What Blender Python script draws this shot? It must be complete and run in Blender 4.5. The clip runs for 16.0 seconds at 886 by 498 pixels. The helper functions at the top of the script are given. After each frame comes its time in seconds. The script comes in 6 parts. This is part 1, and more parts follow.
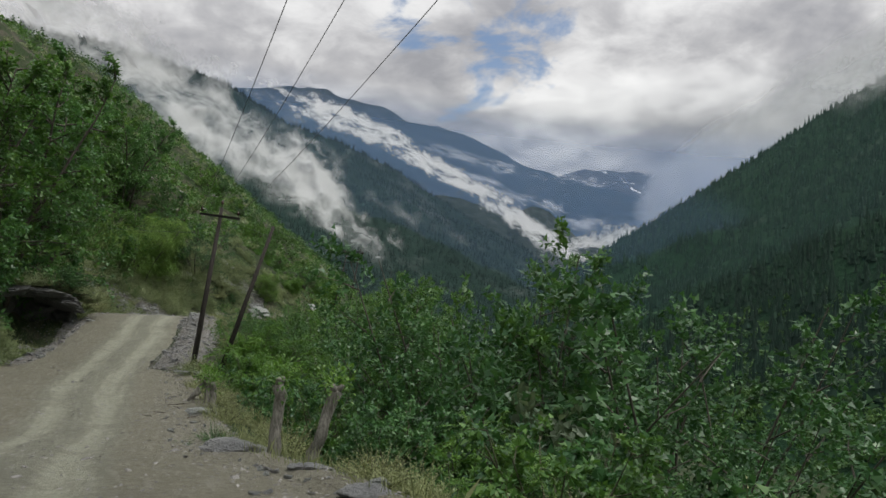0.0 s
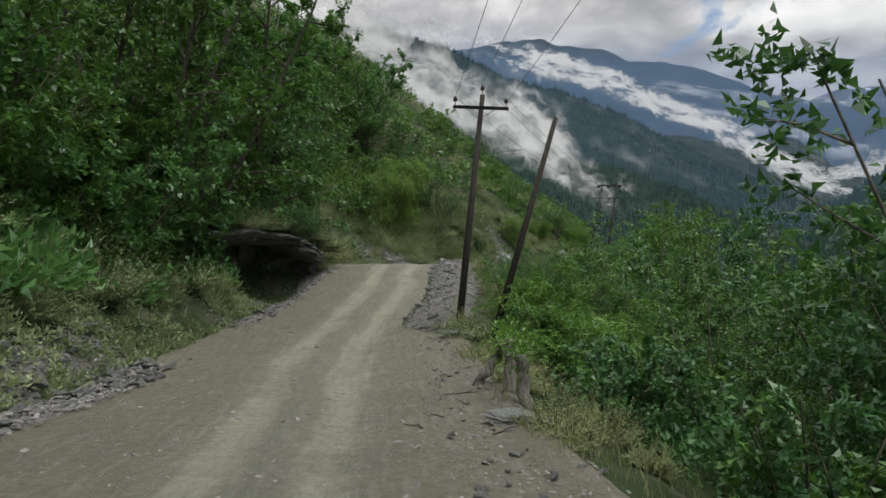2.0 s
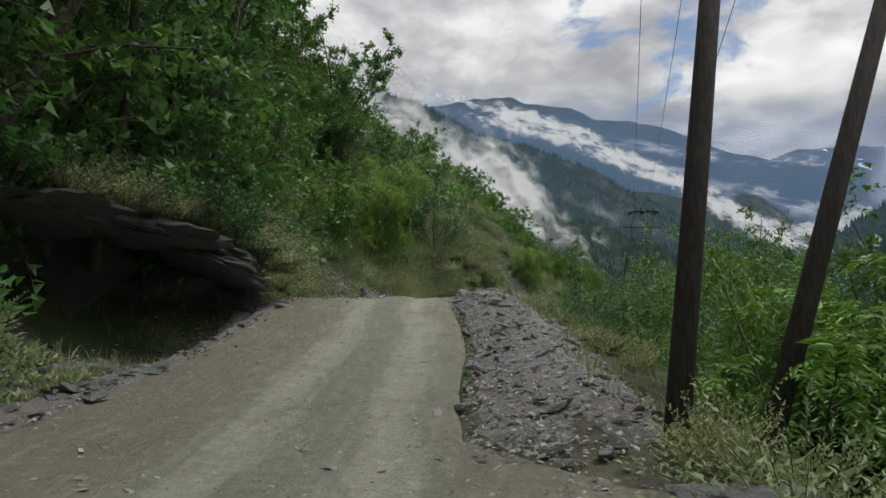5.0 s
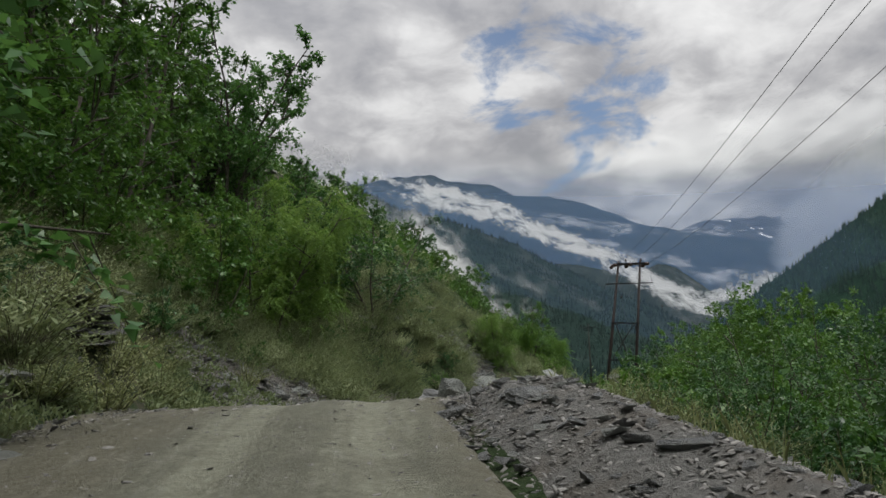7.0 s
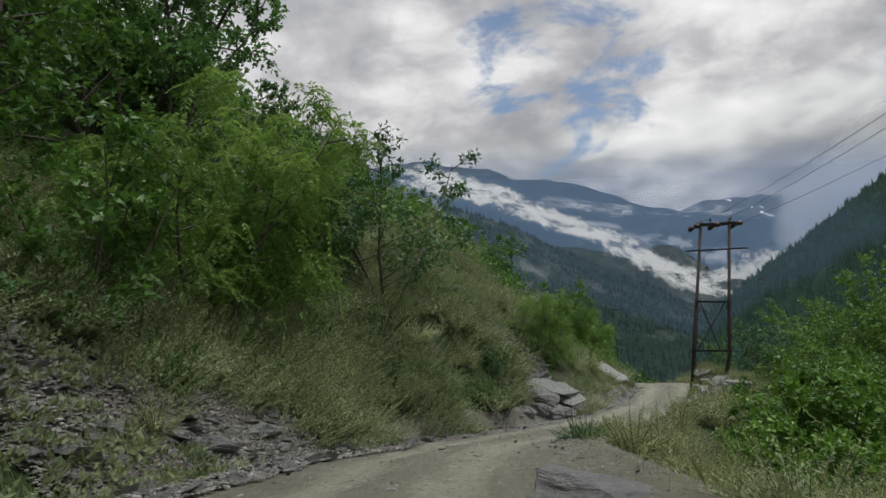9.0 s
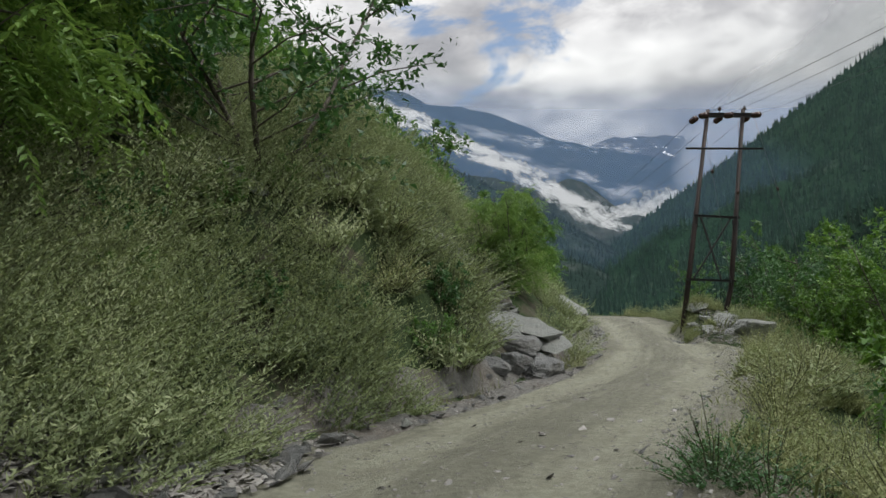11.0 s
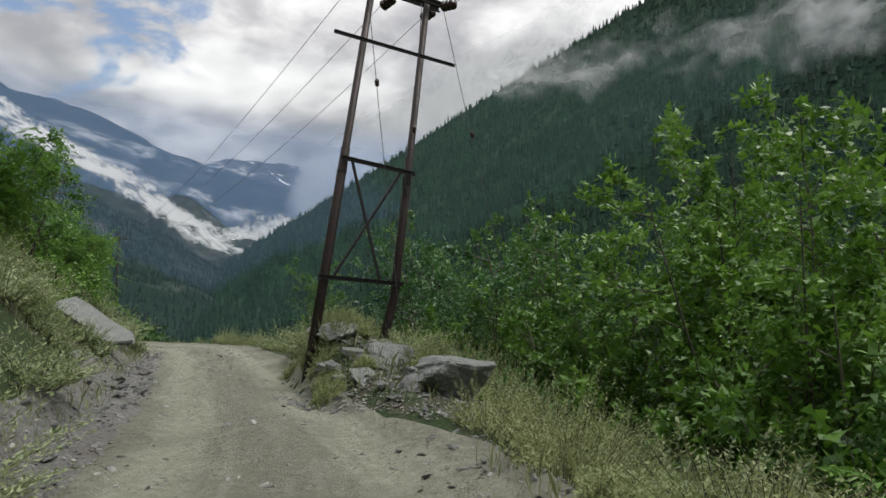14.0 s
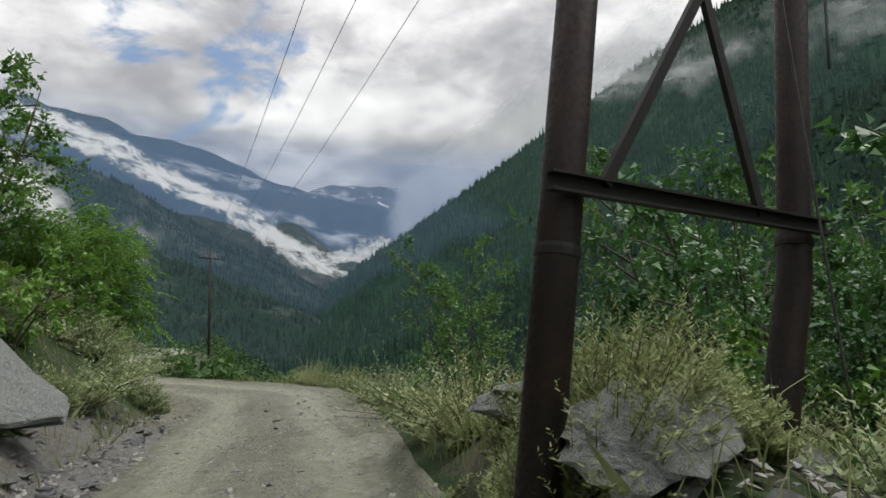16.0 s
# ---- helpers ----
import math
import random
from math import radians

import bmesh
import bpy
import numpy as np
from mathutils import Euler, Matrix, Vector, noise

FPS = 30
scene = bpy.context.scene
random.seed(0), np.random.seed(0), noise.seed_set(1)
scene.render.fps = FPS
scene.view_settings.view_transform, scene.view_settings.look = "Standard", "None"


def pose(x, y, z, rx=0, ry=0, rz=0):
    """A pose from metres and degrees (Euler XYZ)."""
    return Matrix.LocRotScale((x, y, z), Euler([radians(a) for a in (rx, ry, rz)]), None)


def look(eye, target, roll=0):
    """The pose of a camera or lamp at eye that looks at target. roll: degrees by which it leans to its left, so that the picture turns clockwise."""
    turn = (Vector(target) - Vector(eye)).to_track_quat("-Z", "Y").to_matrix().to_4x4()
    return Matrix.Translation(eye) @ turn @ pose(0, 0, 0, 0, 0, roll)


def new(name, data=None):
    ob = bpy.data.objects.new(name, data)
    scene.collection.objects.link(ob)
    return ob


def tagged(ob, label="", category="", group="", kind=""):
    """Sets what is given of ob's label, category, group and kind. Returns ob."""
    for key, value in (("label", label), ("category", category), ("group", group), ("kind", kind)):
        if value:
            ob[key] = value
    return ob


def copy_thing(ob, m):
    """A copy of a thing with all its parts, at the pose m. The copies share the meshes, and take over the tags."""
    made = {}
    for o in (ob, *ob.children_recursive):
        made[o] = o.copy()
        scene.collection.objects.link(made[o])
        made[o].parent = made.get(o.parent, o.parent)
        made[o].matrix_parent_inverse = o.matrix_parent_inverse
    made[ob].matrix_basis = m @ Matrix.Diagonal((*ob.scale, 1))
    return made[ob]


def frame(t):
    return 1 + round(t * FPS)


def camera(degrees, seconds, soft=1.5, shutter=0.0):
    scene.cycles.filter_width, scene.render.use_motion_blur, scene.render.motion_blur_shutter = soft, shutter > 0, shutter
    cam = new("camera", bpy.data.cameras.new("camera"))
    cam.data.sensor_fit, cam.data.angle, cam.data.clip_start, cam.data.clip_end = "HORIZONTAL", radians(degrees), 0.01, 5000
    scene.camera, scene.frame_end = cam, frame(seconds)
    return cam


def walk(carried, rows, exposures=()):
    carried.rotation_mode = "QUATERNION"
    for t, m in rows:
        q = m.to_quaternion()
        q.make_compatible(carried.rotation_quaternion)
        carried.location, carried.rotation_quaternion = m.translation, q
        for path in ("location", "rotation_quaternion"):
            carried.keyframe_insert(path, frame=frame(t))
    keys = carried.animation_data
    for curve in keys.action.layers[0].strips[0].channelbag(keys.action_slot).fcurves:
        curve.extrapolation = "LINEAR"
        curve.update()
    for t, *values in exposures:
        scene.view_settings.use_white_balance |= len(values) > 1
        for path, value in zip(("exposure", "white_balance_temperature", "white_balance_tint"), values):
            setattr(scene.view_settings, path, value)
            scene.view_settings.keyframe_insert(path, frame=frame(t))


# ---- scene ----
cam = camera(65.3, 16.0)
PATH = [
    (0, (2.435, -1.324, 2.864), (2.89, 0.619, 2.998), 2.5),
    (0.5, (2.392, 1.555, 2.668), (2.715, 3.527, 2.764), 1.8),
    (1, (1.859, 4.268, 2.421), (1.985, 6.262, 2.494), 0.0),
    (1.5, (1.243, 6.969, 2.094), (1.188, 8.968, 2.146), -0.0),
    (2, (0.513, 9.319, 1.771), (0.327, 11.31, 1.758), -0.6),
    (2.5, (-0.289, 11.397, 1.549), (-0.536, 13.382, 1.501), -0.6),
    (3, (-0.879, 13.693, 1.16), (-1.157, 15.673, 1.13), -0.8),
    (5.5, (-3.186, 26.821, 0.608), (-3.21, 28.81, 0.817), -0.9),
    (6, (-3.585, 29.902, 0.673), (-3.54, 31.883, 0.942), -1.5),
    (6.5, (-3.896, 33.103, 0.92), (-3.802, 35.078, 1.217), -1.5),
    (7, (-4.132, 36.432, 1.038), (-4.006, 38.396, 1.396), -2.9),
    (7.5, (-4.227, 39.411, 1.279), (-4.092, 41.365, 1.682), -4.3),
    (8, (-4.548, 42.162, 1.681), (-4.426, 44.112, 2.113), -4.4),
    (10.5, (-4.982, 54.48, 1.885), (-4.768, 56.467, 1.977), -3.0),
    (11, (-4.654, 56.896, 1.778), (-4.281, 58.859, 1.869), -2.4),
    (11.5, (-4.064, 59.236, 1.675), (-3.491, 61.15, 1.762), -2.5),
    (12, (-3.264, 61.203, 1.603), (-2.487, 63.043, 1.684), -2.7),
    (12.5, (-2.183, 63.396, 1.405), (-1.194, 65.132, 1.467), -1.8),
    (13, (-1.044, 65.369, 1.301), (0.1, 67.009, 1.355), -0.6),
    (13.5, (0.386, 67.215, 1.168), (1.656, 68.756, 1.271), -0.1),
    (14, (1.7, 68.907, 1.071), (3.043, 70.384, 1.206), -0.3),
    (14.5, (3.0, 70.78, 0.99), (4.346, 72.252, 1.141), -1.1),
    (15, (4.49, 73.28, 0.98), (5.784, 74.796, 1.146), -1.5),
    (15.5, (5.96, 76.04, 0.937), (7.169, 77.623, 1.116), -1.5),
    (16, (6.829, 78.072, 0.932), (7.944, 79.721, 1.12), -2.5),
]
walk(cam, [(t, look(e, g, r)) for t, e, g, r in PATH], exposures=[(0.0, -0.22), (1.0, -0.22), (3.0, 0.0), (5.5, -0.2), (6.5, -0.32), (8.0, -0.34), (10.5, -0.05), (12.5, 0.0), (14.0, 0.02), (16.0, 0.0)])

# ---- sky and light ----
SUN_AZ, SUN_ALT = 112.0, 64.0  # degrees east of +y, above the horizon
world = bpy.data.worlds.new("overcast_sky")
scene.world = world
world.use_nodes = True


class Nodes:
    """A short hand for node trees."""

    def __init__(self, tree):
        self.tree = tree

    def add(self, kind, **settings):
        node = self.tree.nodes.new(kind)
        for key, value in settings.items():
            setattr(node, key, value)
        return node

    def put(self, socket, value):
        if isinstance(value, bpy.types.NodeSocket):
            self.tree.links.new(value, socket)
        elif isinstance(value, (tuple, list)) and len(value) == 3 and socket.type == "RGBA":
            socket.default_value = (*value, 1)
        else:
            socket.default_value = value

    def math(self, op, a, b=0.0, c=0.0, clamp=False):
        node = self.add("ShaderNodeMath", operation=op, use_clamp=clamp)
        for socket, value in zip(node.inputs, (a, b, c)):
            self.put(socket, value)
        return node.outputs[0]

    def vmath(self, op, a, b=(0, 0, 0), out=0):
        node = self.add("ShaderNodeVectorMath", operation=op)
        self.put(node.inputs[0], a)
        self.put(node.inputs[1], b)
        return node.outputs[out]

    def scaled(self, vector, factor):
        node = self.add("ShaderNodeVectorMath", operation="SCALE")
        self.put(node.inputs[0], vector)
        self.put(node.inputs[3], factor)
        return node.outputs[0]

    def mix(self, factor, a, b, blend="MIX"):
        node = self.add("ShaderNodeMix", data_type="RGBA", blend_type=blend)
        self.put(node.inputs[0], factor)
        self.put(node.inputs[6], a)
        self.put(node.inputs[7], b)
        return node.outputs[2]

    def noise(self, vector, scale, detail=4.0, rough=0.55, warp=0.0):
        node = self.add("ShaderNodeTexNoise")
        self.put(node.inputs["Vector"], vector)
        for name, value in (("Scale", scale), ("Detail", detail), ("Roughness", rough), ("Distortion", warp)):
            node.inputs[name].default_value = value
        return node.outputs[0]

    def step(self, value, low, high, a=0.0, b=1.0):
        node = self.add("ShaderNodeMapRange", interpolation_type="SMOOTHSTEP")
        self.put(node.inputs[0], value)
        for socket, number in zip(node.inputs[1:5], (low, high, a, b)):
            self.put(socket, number)
        return node.outputs[0]

    def ramp(self, value, stops):
        node = self.add("ShaderNodeValToRGB")
        self.put(node.inputs[0], value)
        ramp = node.color_ramp
        while len(ramp.elements) < len(stops):
            ramp.elements.new(0.5)
        for element, (place, colour) in zip(ramp.elements, stops):
            element.position, element.color = place, (*colour, 1)
        return node.outputs[0]


def build_sky():
    n = Nodes(world.node_tree)
    background = world.node_tree.nodes["Background"]
    blue = n.add("ShaderNodeTexSky", sky_type="NISHITA", sun_disc=False, sun_elevation=radians(SUN_ALT),
                 sun_rotation=radians(SUN_AZ))
    clear = n.scaled(blue.outputs[0], 0.14)
    way = n.add("ShaderNodeTexCoord").outputs["Generated"]
    part_ = n.add("ShaderNodeSeparateXYZ")
    n.put(part_.inputs[0], way)
    up = part_.outputs[2]
    lift = n.math("MAXIMUM", n.math("ADD", up, 0.26), 0.05)
    deck = n.add("ShaderNodeCombineXYZ")
    n.put(deck.inputs[0], n.math("DIVIDE", part_.outputs[0], lift))
    n.put(deck.inputs[1], n.math("DIVIDE", part_.outputs[1], lift))
    flat = deck.outputs[0]
    big = n.noise(flat, 2.0, 6, 0.5, 0.25)
    small = n.noise(flat, 6.5, 7, 0.56, 0.35)
    mass = n.math("ADD", n.math("MULTIPLY", big, 0.68), n.math("MULTIPLY", small, 0.32))
    grey = n.ramp(mass, [(0.30, (0.25, 0.255, 0.28)), (0.42, (0.36, 0.365, 0.39)), (0.49, (0.50, 0.50, 0.515)),
                         (0.56, (0.72, 0.72, 0.725)), (0.66, (0.93, 0.93, 0.925))])
    # thinner cloud round the hidden sun
    sun_way = (math.sin(radians(SUN_AZ)) * math.cos(radians(SUN_ALT)), math.cos(radians(SUN_AZ)) * math.cos(radians(SUN_ALT)),
               math.sin(radians(SUN_ALT)))
    near_sun = n.vmath("DOT_PRODUCT", way, sun_way, out=1)
    glow = n.step(near_sun, 0.5, 1.0, 1.0, 1.5)
    cloud = n.scaled(grey, glow)
    low = n.step(up, 0.12, 0.95, 1.10, 1.75)
    cloud = n.scaled(cloud, low)
    # rents in the cloud, mostly in one part of the sky
    rent_way = (math.sin(radians(14.5)) * math.cos(radians(22)), math.cos(radians(14.5)) * math.cos(radians(22)), math.sin(radians(22)))
    rent = n.step(n.vmath("DOT_PRODUCT", way, rent_way, out=1), 0.982, 0.999)
    tear = n.noise(flat, 4.6, 6, 0.58, 0.4)
    gap = n.step(n.math("ADD", tear, n.math("MULTIPLY", rent, 0.26)), 0.68, 0.82, 0.0, 0.9)
    n.put(background.inputs[0], n.mix(gap, cloud, clear))
    background.inputs[1].default_value = 1.0


build_sky()
sun_data = bpy.data.lights.new("sun", "SUN")
sun_data.energy, sun_data.angle, sun_data.color = 2.0, radians(26), (1.0, 0.97, 0.92)
sun = new("sun", sun_data)
sun.matrix_world = look((math.sin(radians(SUN_AZ)) * 60, math.cos(radians(SUN_AZ)) * 60, 60 * math.tan(radians(SUN_ALT))), (0, 0, 0))

# ---- materials ----


def material(name):
    m = bpy.data.materials.new(name)
    m.use_nodes = True
    n = Nodes(m.node_tree)
    return m, n, m.node_tree.nodes["Principled BSDF"]


def bump(n, shader, height, strength, distance):
    node = n.add("ShaderNodeBump")
    node.inputs["Strength"].default_value = strength
    node.inputs["Distance"].default_value = distance
    n.put(node.inputs["Height"], height)
    n.put(shader.inputs["Normal"], node.outputs[0])


def world_place(n):
    return n.add("ShaderNodeNewGeometry").outputs["Position"]


def soil_material():
    m, n, s = material("slope_soil")
    at = world_place(n)
    broad, fine, grit = n.noise(at, 0.35, 5), n.noise(at, 2.6, 6, 0.65), n.noise(at, 26, 4, 0.7)
    earth = n.ramp(fine, [(0.25, (0.06, 0.052, 0.038)), (0.5, (0.115, 0.102, 0.08)), (0.75, (0.20, 0.185, 0.155))])
    green = n.ramp(grit, [(0.3, (0.014, 0.03, 0.010)), (0.6, (0.036, 0.062, 0.022)), (0.8, (0.09, 0.105, 0.05))])
    n.put(s.inputs["Base Color"], n.mix(n.step(n.math("ADD", n.math("MULTIPLY", broad, 0.5), n.math("MULTIPLY", fine, 0.5)), 0.40, 0.52, 0.15, 0.95), earth, green))
    s.inputs["Roughness"].default_value = 0.95
    s.inputs["Specular IOR Level"].default_value = 0.15
    bump(n, s, n.math("ADD", fine, n.math("MULTIPLY", grit, 0.4)), 0.8, 0.12)
    return m


def road_material():
    m, n, s = material("packed_dirt")
    uv = n.add("ShaderNodeUVMap").outputs[0]
    part_ = n.add("ShaderNodeSeparateXYZ")
    n.put(part_.inputs[0], uv)
    at = world_place(n)
    wander = n.math("MULTIPLY", n.math("SUBTRACT", n.noise(at, 0.22, 3), 0.5), 0.9)
    u = n.math("ADD", part_.outputs[0], wander)
    # two pale lanes of crushed stone, smooth packed silt between them, brown loose earth outside
    lane = n.math("ABSOLUTE", n.math("SUBTRACT", n.math("ABSOLUTE", u), 1.0))
    rag = n.math("MULTIPLY", n.math("SUBTRACT", n.noise(at, 3.2, 6, 0.75), 0.5), 0.9)
    stretch_at = n.add("ShaderNodeMapping")
    stretch_at.inputs["Scale"].default_value = (2.2, 0.22, 1)
    n.put(stretch_at.inputs["Vector"], uv)
    split = n.math("MULTIPLY", n.math("SUBTRACT", n.noise(stretch_at.outputs[0], 1.3, 4, 0.6), 0.5), 1.5)
    pale = n.step(n.math("ADD", n.math("ADD", lane, rag), split), 0.1, 0.72, 0.8, 0.05)
    outer = n.step(n.math("ADD", n.math("ABSOLUTE", u), n.math("MULTIPLY", rag, 1.6)), 1.5, 2.3)
    streak_at = n.add("ShaderNodeMapping")
    streak_at.inputs["Scale"].default_value = (3.0, 0.55, 1)
    n.put(streak_at.inputs["Vector"], uv)
    streak = n.noise(streak_at.outputs[0], 1.6, 4, 0.55)
    fine, grit, broad = n.noise(at, 8, 6, 0.72), n.noise(at, 46, 4, 0.75), n.noise(at, 0.8, 5)
    silt = n.ramp(fine, [(0.25, (0.158, 0.160, 0.122)), (0.55, (0.210, 0.212, 0.164)), (0.8, (0.275, 0.277, 0.218))])
    stone = n.ramp(fine, [(0.25, (0.24, 0.243, 0.184)), (0.55, (0.35, 0.354, 0.274)), (0.8, (0.47, 0.474, 0.375))])
    earth = n.ramp(fine, [(0.25, (0.138, 0.131, 0.096)), (0.55, (0.205, 0.197, 0.148)), (0.8, (0.285, 0.277, 0.212))])
    base = n.mix(outer, n.mix(pale, silt, stone), earth)
    base = n.mix(n.step(streak, 0.5, 0.68, 0.0, 0.3), base, (0.33, 0.33, 0.28))
    base = n.mix(n.step(broad, 0.52, 0.7, 0.0, 0.35), base, (0.15, 0.147, 0.118))
    base = n.mix(n.step(grit, 0.595, 0.67, 0.0, 0.55), base, (0.10, 0.098, 0.085))
    base = n.mix(n.step(grit, 0.33, 0.40, 0.5, 0.0), base, (0.44, 0.44, 0.40))
    # the print of a tyre along one lane
    off = n.math("ABSOLUTE", n.math("SUBTRACT", u, 1.25))
    tyre = n.step(off, 0.10, 0.16, 1.0, 0.0)
    bars = n.math("SINE", n.math("ADD", n.math("MULTIPLY", part_.outputs[1], 72.0), n.math("MULTIPLY", off, 40.0)))
    tread = n.math("MULTIPLY", n.math("MULTIPLY", bars, tyre), n.step(n.noise(at, 0.5, 3), 0.52, 0.62))
    base = n.mix(n.step(tread, 0.1, 0.8, 0.0, 0.22), base, (0.14, 0.14, 0.12))
    n.put(s.inputs["Base Color"], base)
    s.inputs["Roughness"].default_value = 0.93
    s.inputs["Specular IOR Level"].default_value = 0.2
    height = n.math("ADD", n.math("ADD", n.math("MULTIPLY", tread, 0.15), n.math("MULTIPLY", streak, 0.3)), n.math("ADD", n.math("MULTIPLY", fine, 0.9), n.math("MULTIPLY", grit, 0.5)))
    bump(n, s, height, 1.0, 0.075)
    return m


def slate_material(name="slate", pale=1.0, deep=1.0):
    m, n, s = material(name)
    co = n.add("ShaderNodeTexCoord").outputs["Object"]
    layer_at = n.add("ShaderNodeMapping")
    layer_at.inputs["Scale"].default_value = (1, 1, 3.5)
    layer_at.inputs["Rotation"].default_value = (0.35, 0.2, 0)
    n.put(layer_at.inputs["Vector"], co)
    layer, fine, blotch = n.noise(layer_at.outputs[0], 3.4, 9, 0.74, 0.9), n.noise(co, 18, 6, 0.75), n.noise(co, 2.3, 4)
    each = n.add("ShaderNodeObjectInfo").outputs["Random"]
    grey = n.ramp(layer, [(0.25, (0.09, 0.10, 0.105)), (0.48, (0.24, 0.25, 0.25)), (0.75, (0.44, 0.45, 0.44))])
    grey = n.mix(n.step(blotch, 0.5, 0.75, 0.0, 0.5), grey, (0.29, 0.275, 0.23))
    grey = n.mix(n.math("MULTIPLY", each, 0.25), grey, (0.46, 0.46, 0.44))
    grey = n.mix(n.step(fine, 0.45, 0.72, 0.0, 0.4), grey, (0.12, 0.12, 0.12))
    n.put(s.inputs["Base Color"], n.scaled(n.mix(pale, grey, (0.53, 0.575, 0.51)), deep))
    s.inputs["Roughness"].default_value = 0.55
    bump(n, s, n.math("ADD", layer, n.math("MULTIPLY", fine, 0.9)), 1.0, 0.15)
    return m


def rubble_material():
    m, n, s = material("slate_rubble")
    g = n.add("ShaderNodeNewGeometry")
    each = g.outputs["Random Per Island"]
    fine = n.noise(g.outputs["Position"], 30, 4, 0.7)
    col = n.ramp(each, [(0.0, (0.11, 0.11, 0.112)), (0.4, (0.175, 0.174, 0.17)), (0.75, (0.24, 0.237, 0.226)), (1.0, (0.36, 0.355, 0.34))])
    n.put(s.inputs["Base Color"], n.mix(n.step(fine, 0.3, 0.7, 0.0, 0.4), col, (0.25, 0.22, 0.18)))
    s.inputs["Roughness"].default_value = 0.75
    bump(n, s, fine, 0.5, 0.02)
    return m


def grit_material():
    m, n, s = material("slate_grit")
    at = world_place(n)
    broad, fine, grit = n.noise(at, 1.2, 5), n.noise(at, 9, 6, 0.7), n.noise(at, 55, 4, 0.75)
    col = n.ramp(fine, [(0.25, (0.11, 0.109, 0.10)), (0.5, (0.19, 0.188, 0.174)), (0.75, (0.30, 0.297, 0.278))])
    col = n.mix(n.step(broad, 0.45, 0.7, 0.0, 0.6), col, (0.16, 0.135, 0.105))
    n.put(s.inputs["Base Color"], n.mix(n.step(grit, 0.55, 0.7, 0.0, 0.7), col, (0.06, 0.06, 0.058)))
    s.inputs["Roughness"].default_value = 0.9
    bump(n, s, n.math("ADD", fine, n.math("MULTIPLY", grit, 0.7)), 1.0, 0.06)
    return m


def leaf_material(name, dark, mid, light, through_=0.28, gloss=0.5, clump=2.2):
    m, n, s = material(name)
    g = n.add("ShaderNodeNewGeometry")
    each = g.outputs["Random Per Island"]
    plant = n.add("ShaderNodeObjectInfo").outputs["Random"]
    spray = n.step(n.noise(g.outputs["Position"], clump, 3, 0.6), 0.3, 0.7)
    drift = n.step(n.noise(g.outputs["Position"], clump * 0.2, 3, 0.6), 0.36, 0.64)
    tone = n.math("ADD", n.math("MULTIPLY", each, 0.32), n.math("ADD", n.math("MULTIPLY", plant, 0.16), n.math("ADD", n.math("MULTIPLY", drift, 0.26), n.math("MULTIPLY", spray, 0.28))))
    col = n.ramp(tone, [(0.08, dark), (0.5, mid), (0.9, light)])
    n.put(s.inputs["Base Color"], col)
    s.inputs["Roughness"].default_value = gloss
    s.inputs["Specular IOR Level"].default_value = 0.45
    thin = n.add("ShaderNodeBsdfTranslucent")
    n.put(thin.inputs[0], n.mix(0.5, col, (light[0] * 1.3, light[1] * 1.4, light[2] * 0.8)))
    both = n.add("ShaderNodeMixShader")
    both.inputs[0].default_value = through_
    n.put(both.inputs[1], s.outputs[0])
    n.put(both.inputs[2], thin.outputs[0])
    n.put(m.node_tree.nodes["Material Output"].inputs[0], both.outputs[0])
    return m


def bark_material(name, dark, light):
    m, n, s = material(name)
    co = n.add("ShaderNodeTexCoord").outputs["Object"]
    long_at = n.add("ShaderNodeMapping")
    long_at.inputs["Scale"].default_value = (1, 1, 0.18)
    n.put(long_at.inputs["Vector"], co)
    ridge, fine = n.noise(long_at.outputs[0], 26, 6, 0.7), n.noise(co, 60, 3)
    n.put(s.inputs["Base Color"], n.mix(n.step(ridge, 0.35, 0.65), dark, light))
    s.inputs["Roughness"].default_value = 0.9
    bump(n, s, n.math("ADD", ridge, n.math("MULTIPLY", fine, 0.3)), 0.9, 0.02)
    return m


def hill_material(name, dark, light, rock, rocky=0.0, snow=0.0):
    m, n, s = material(name)
    at = world_place(n)
    broad, mid, fine = n.noise(at, 0.006, 5, 0.6), n.noise(at, 0.03, 6, 0.65), n.noise(at, 0.16, 4, 0.7)
    col = n.mix(n.step(n.math("ADD", n.math("MULTIPLY", mid, 0.6), n.math("MULTIPLY", fine, 0.4)), 0.36, 0.64), dark, light)
    if rocky > 0:
        col = n.mix(n.step(n.math("ADD", n.math("MULTIPLY", broad, 0.55), n.math("MULTIPLY", mid, 0.45)), 0.56 - 0.1 * rocky, 0.66, 0.0, rocky), col, rock)
    if snow > 0:
        gully_at = n.add("ShaderNodeMapping")
        gully_at.inputs["Scale"].default_value = (1, 1, 0.3)
        n.put(gully_at.inputs["Vector"], at)
        col = n.mix(n.step(n.noise(gully_at.outputs[0], 0.012, 4, 0.6, 1.2), 0.645, 0.67, 0.0, snow), col, (0.85, 0.88, 0.92))
    n.put(s.inputs["Base Color"], col)
    s.inputs["Roughness"].default_value = 1.0
    s.inputs["Specular IOR Level"].default_value = 0.1
    bump(n, s, fine, 1.0, 4.0)
    return m


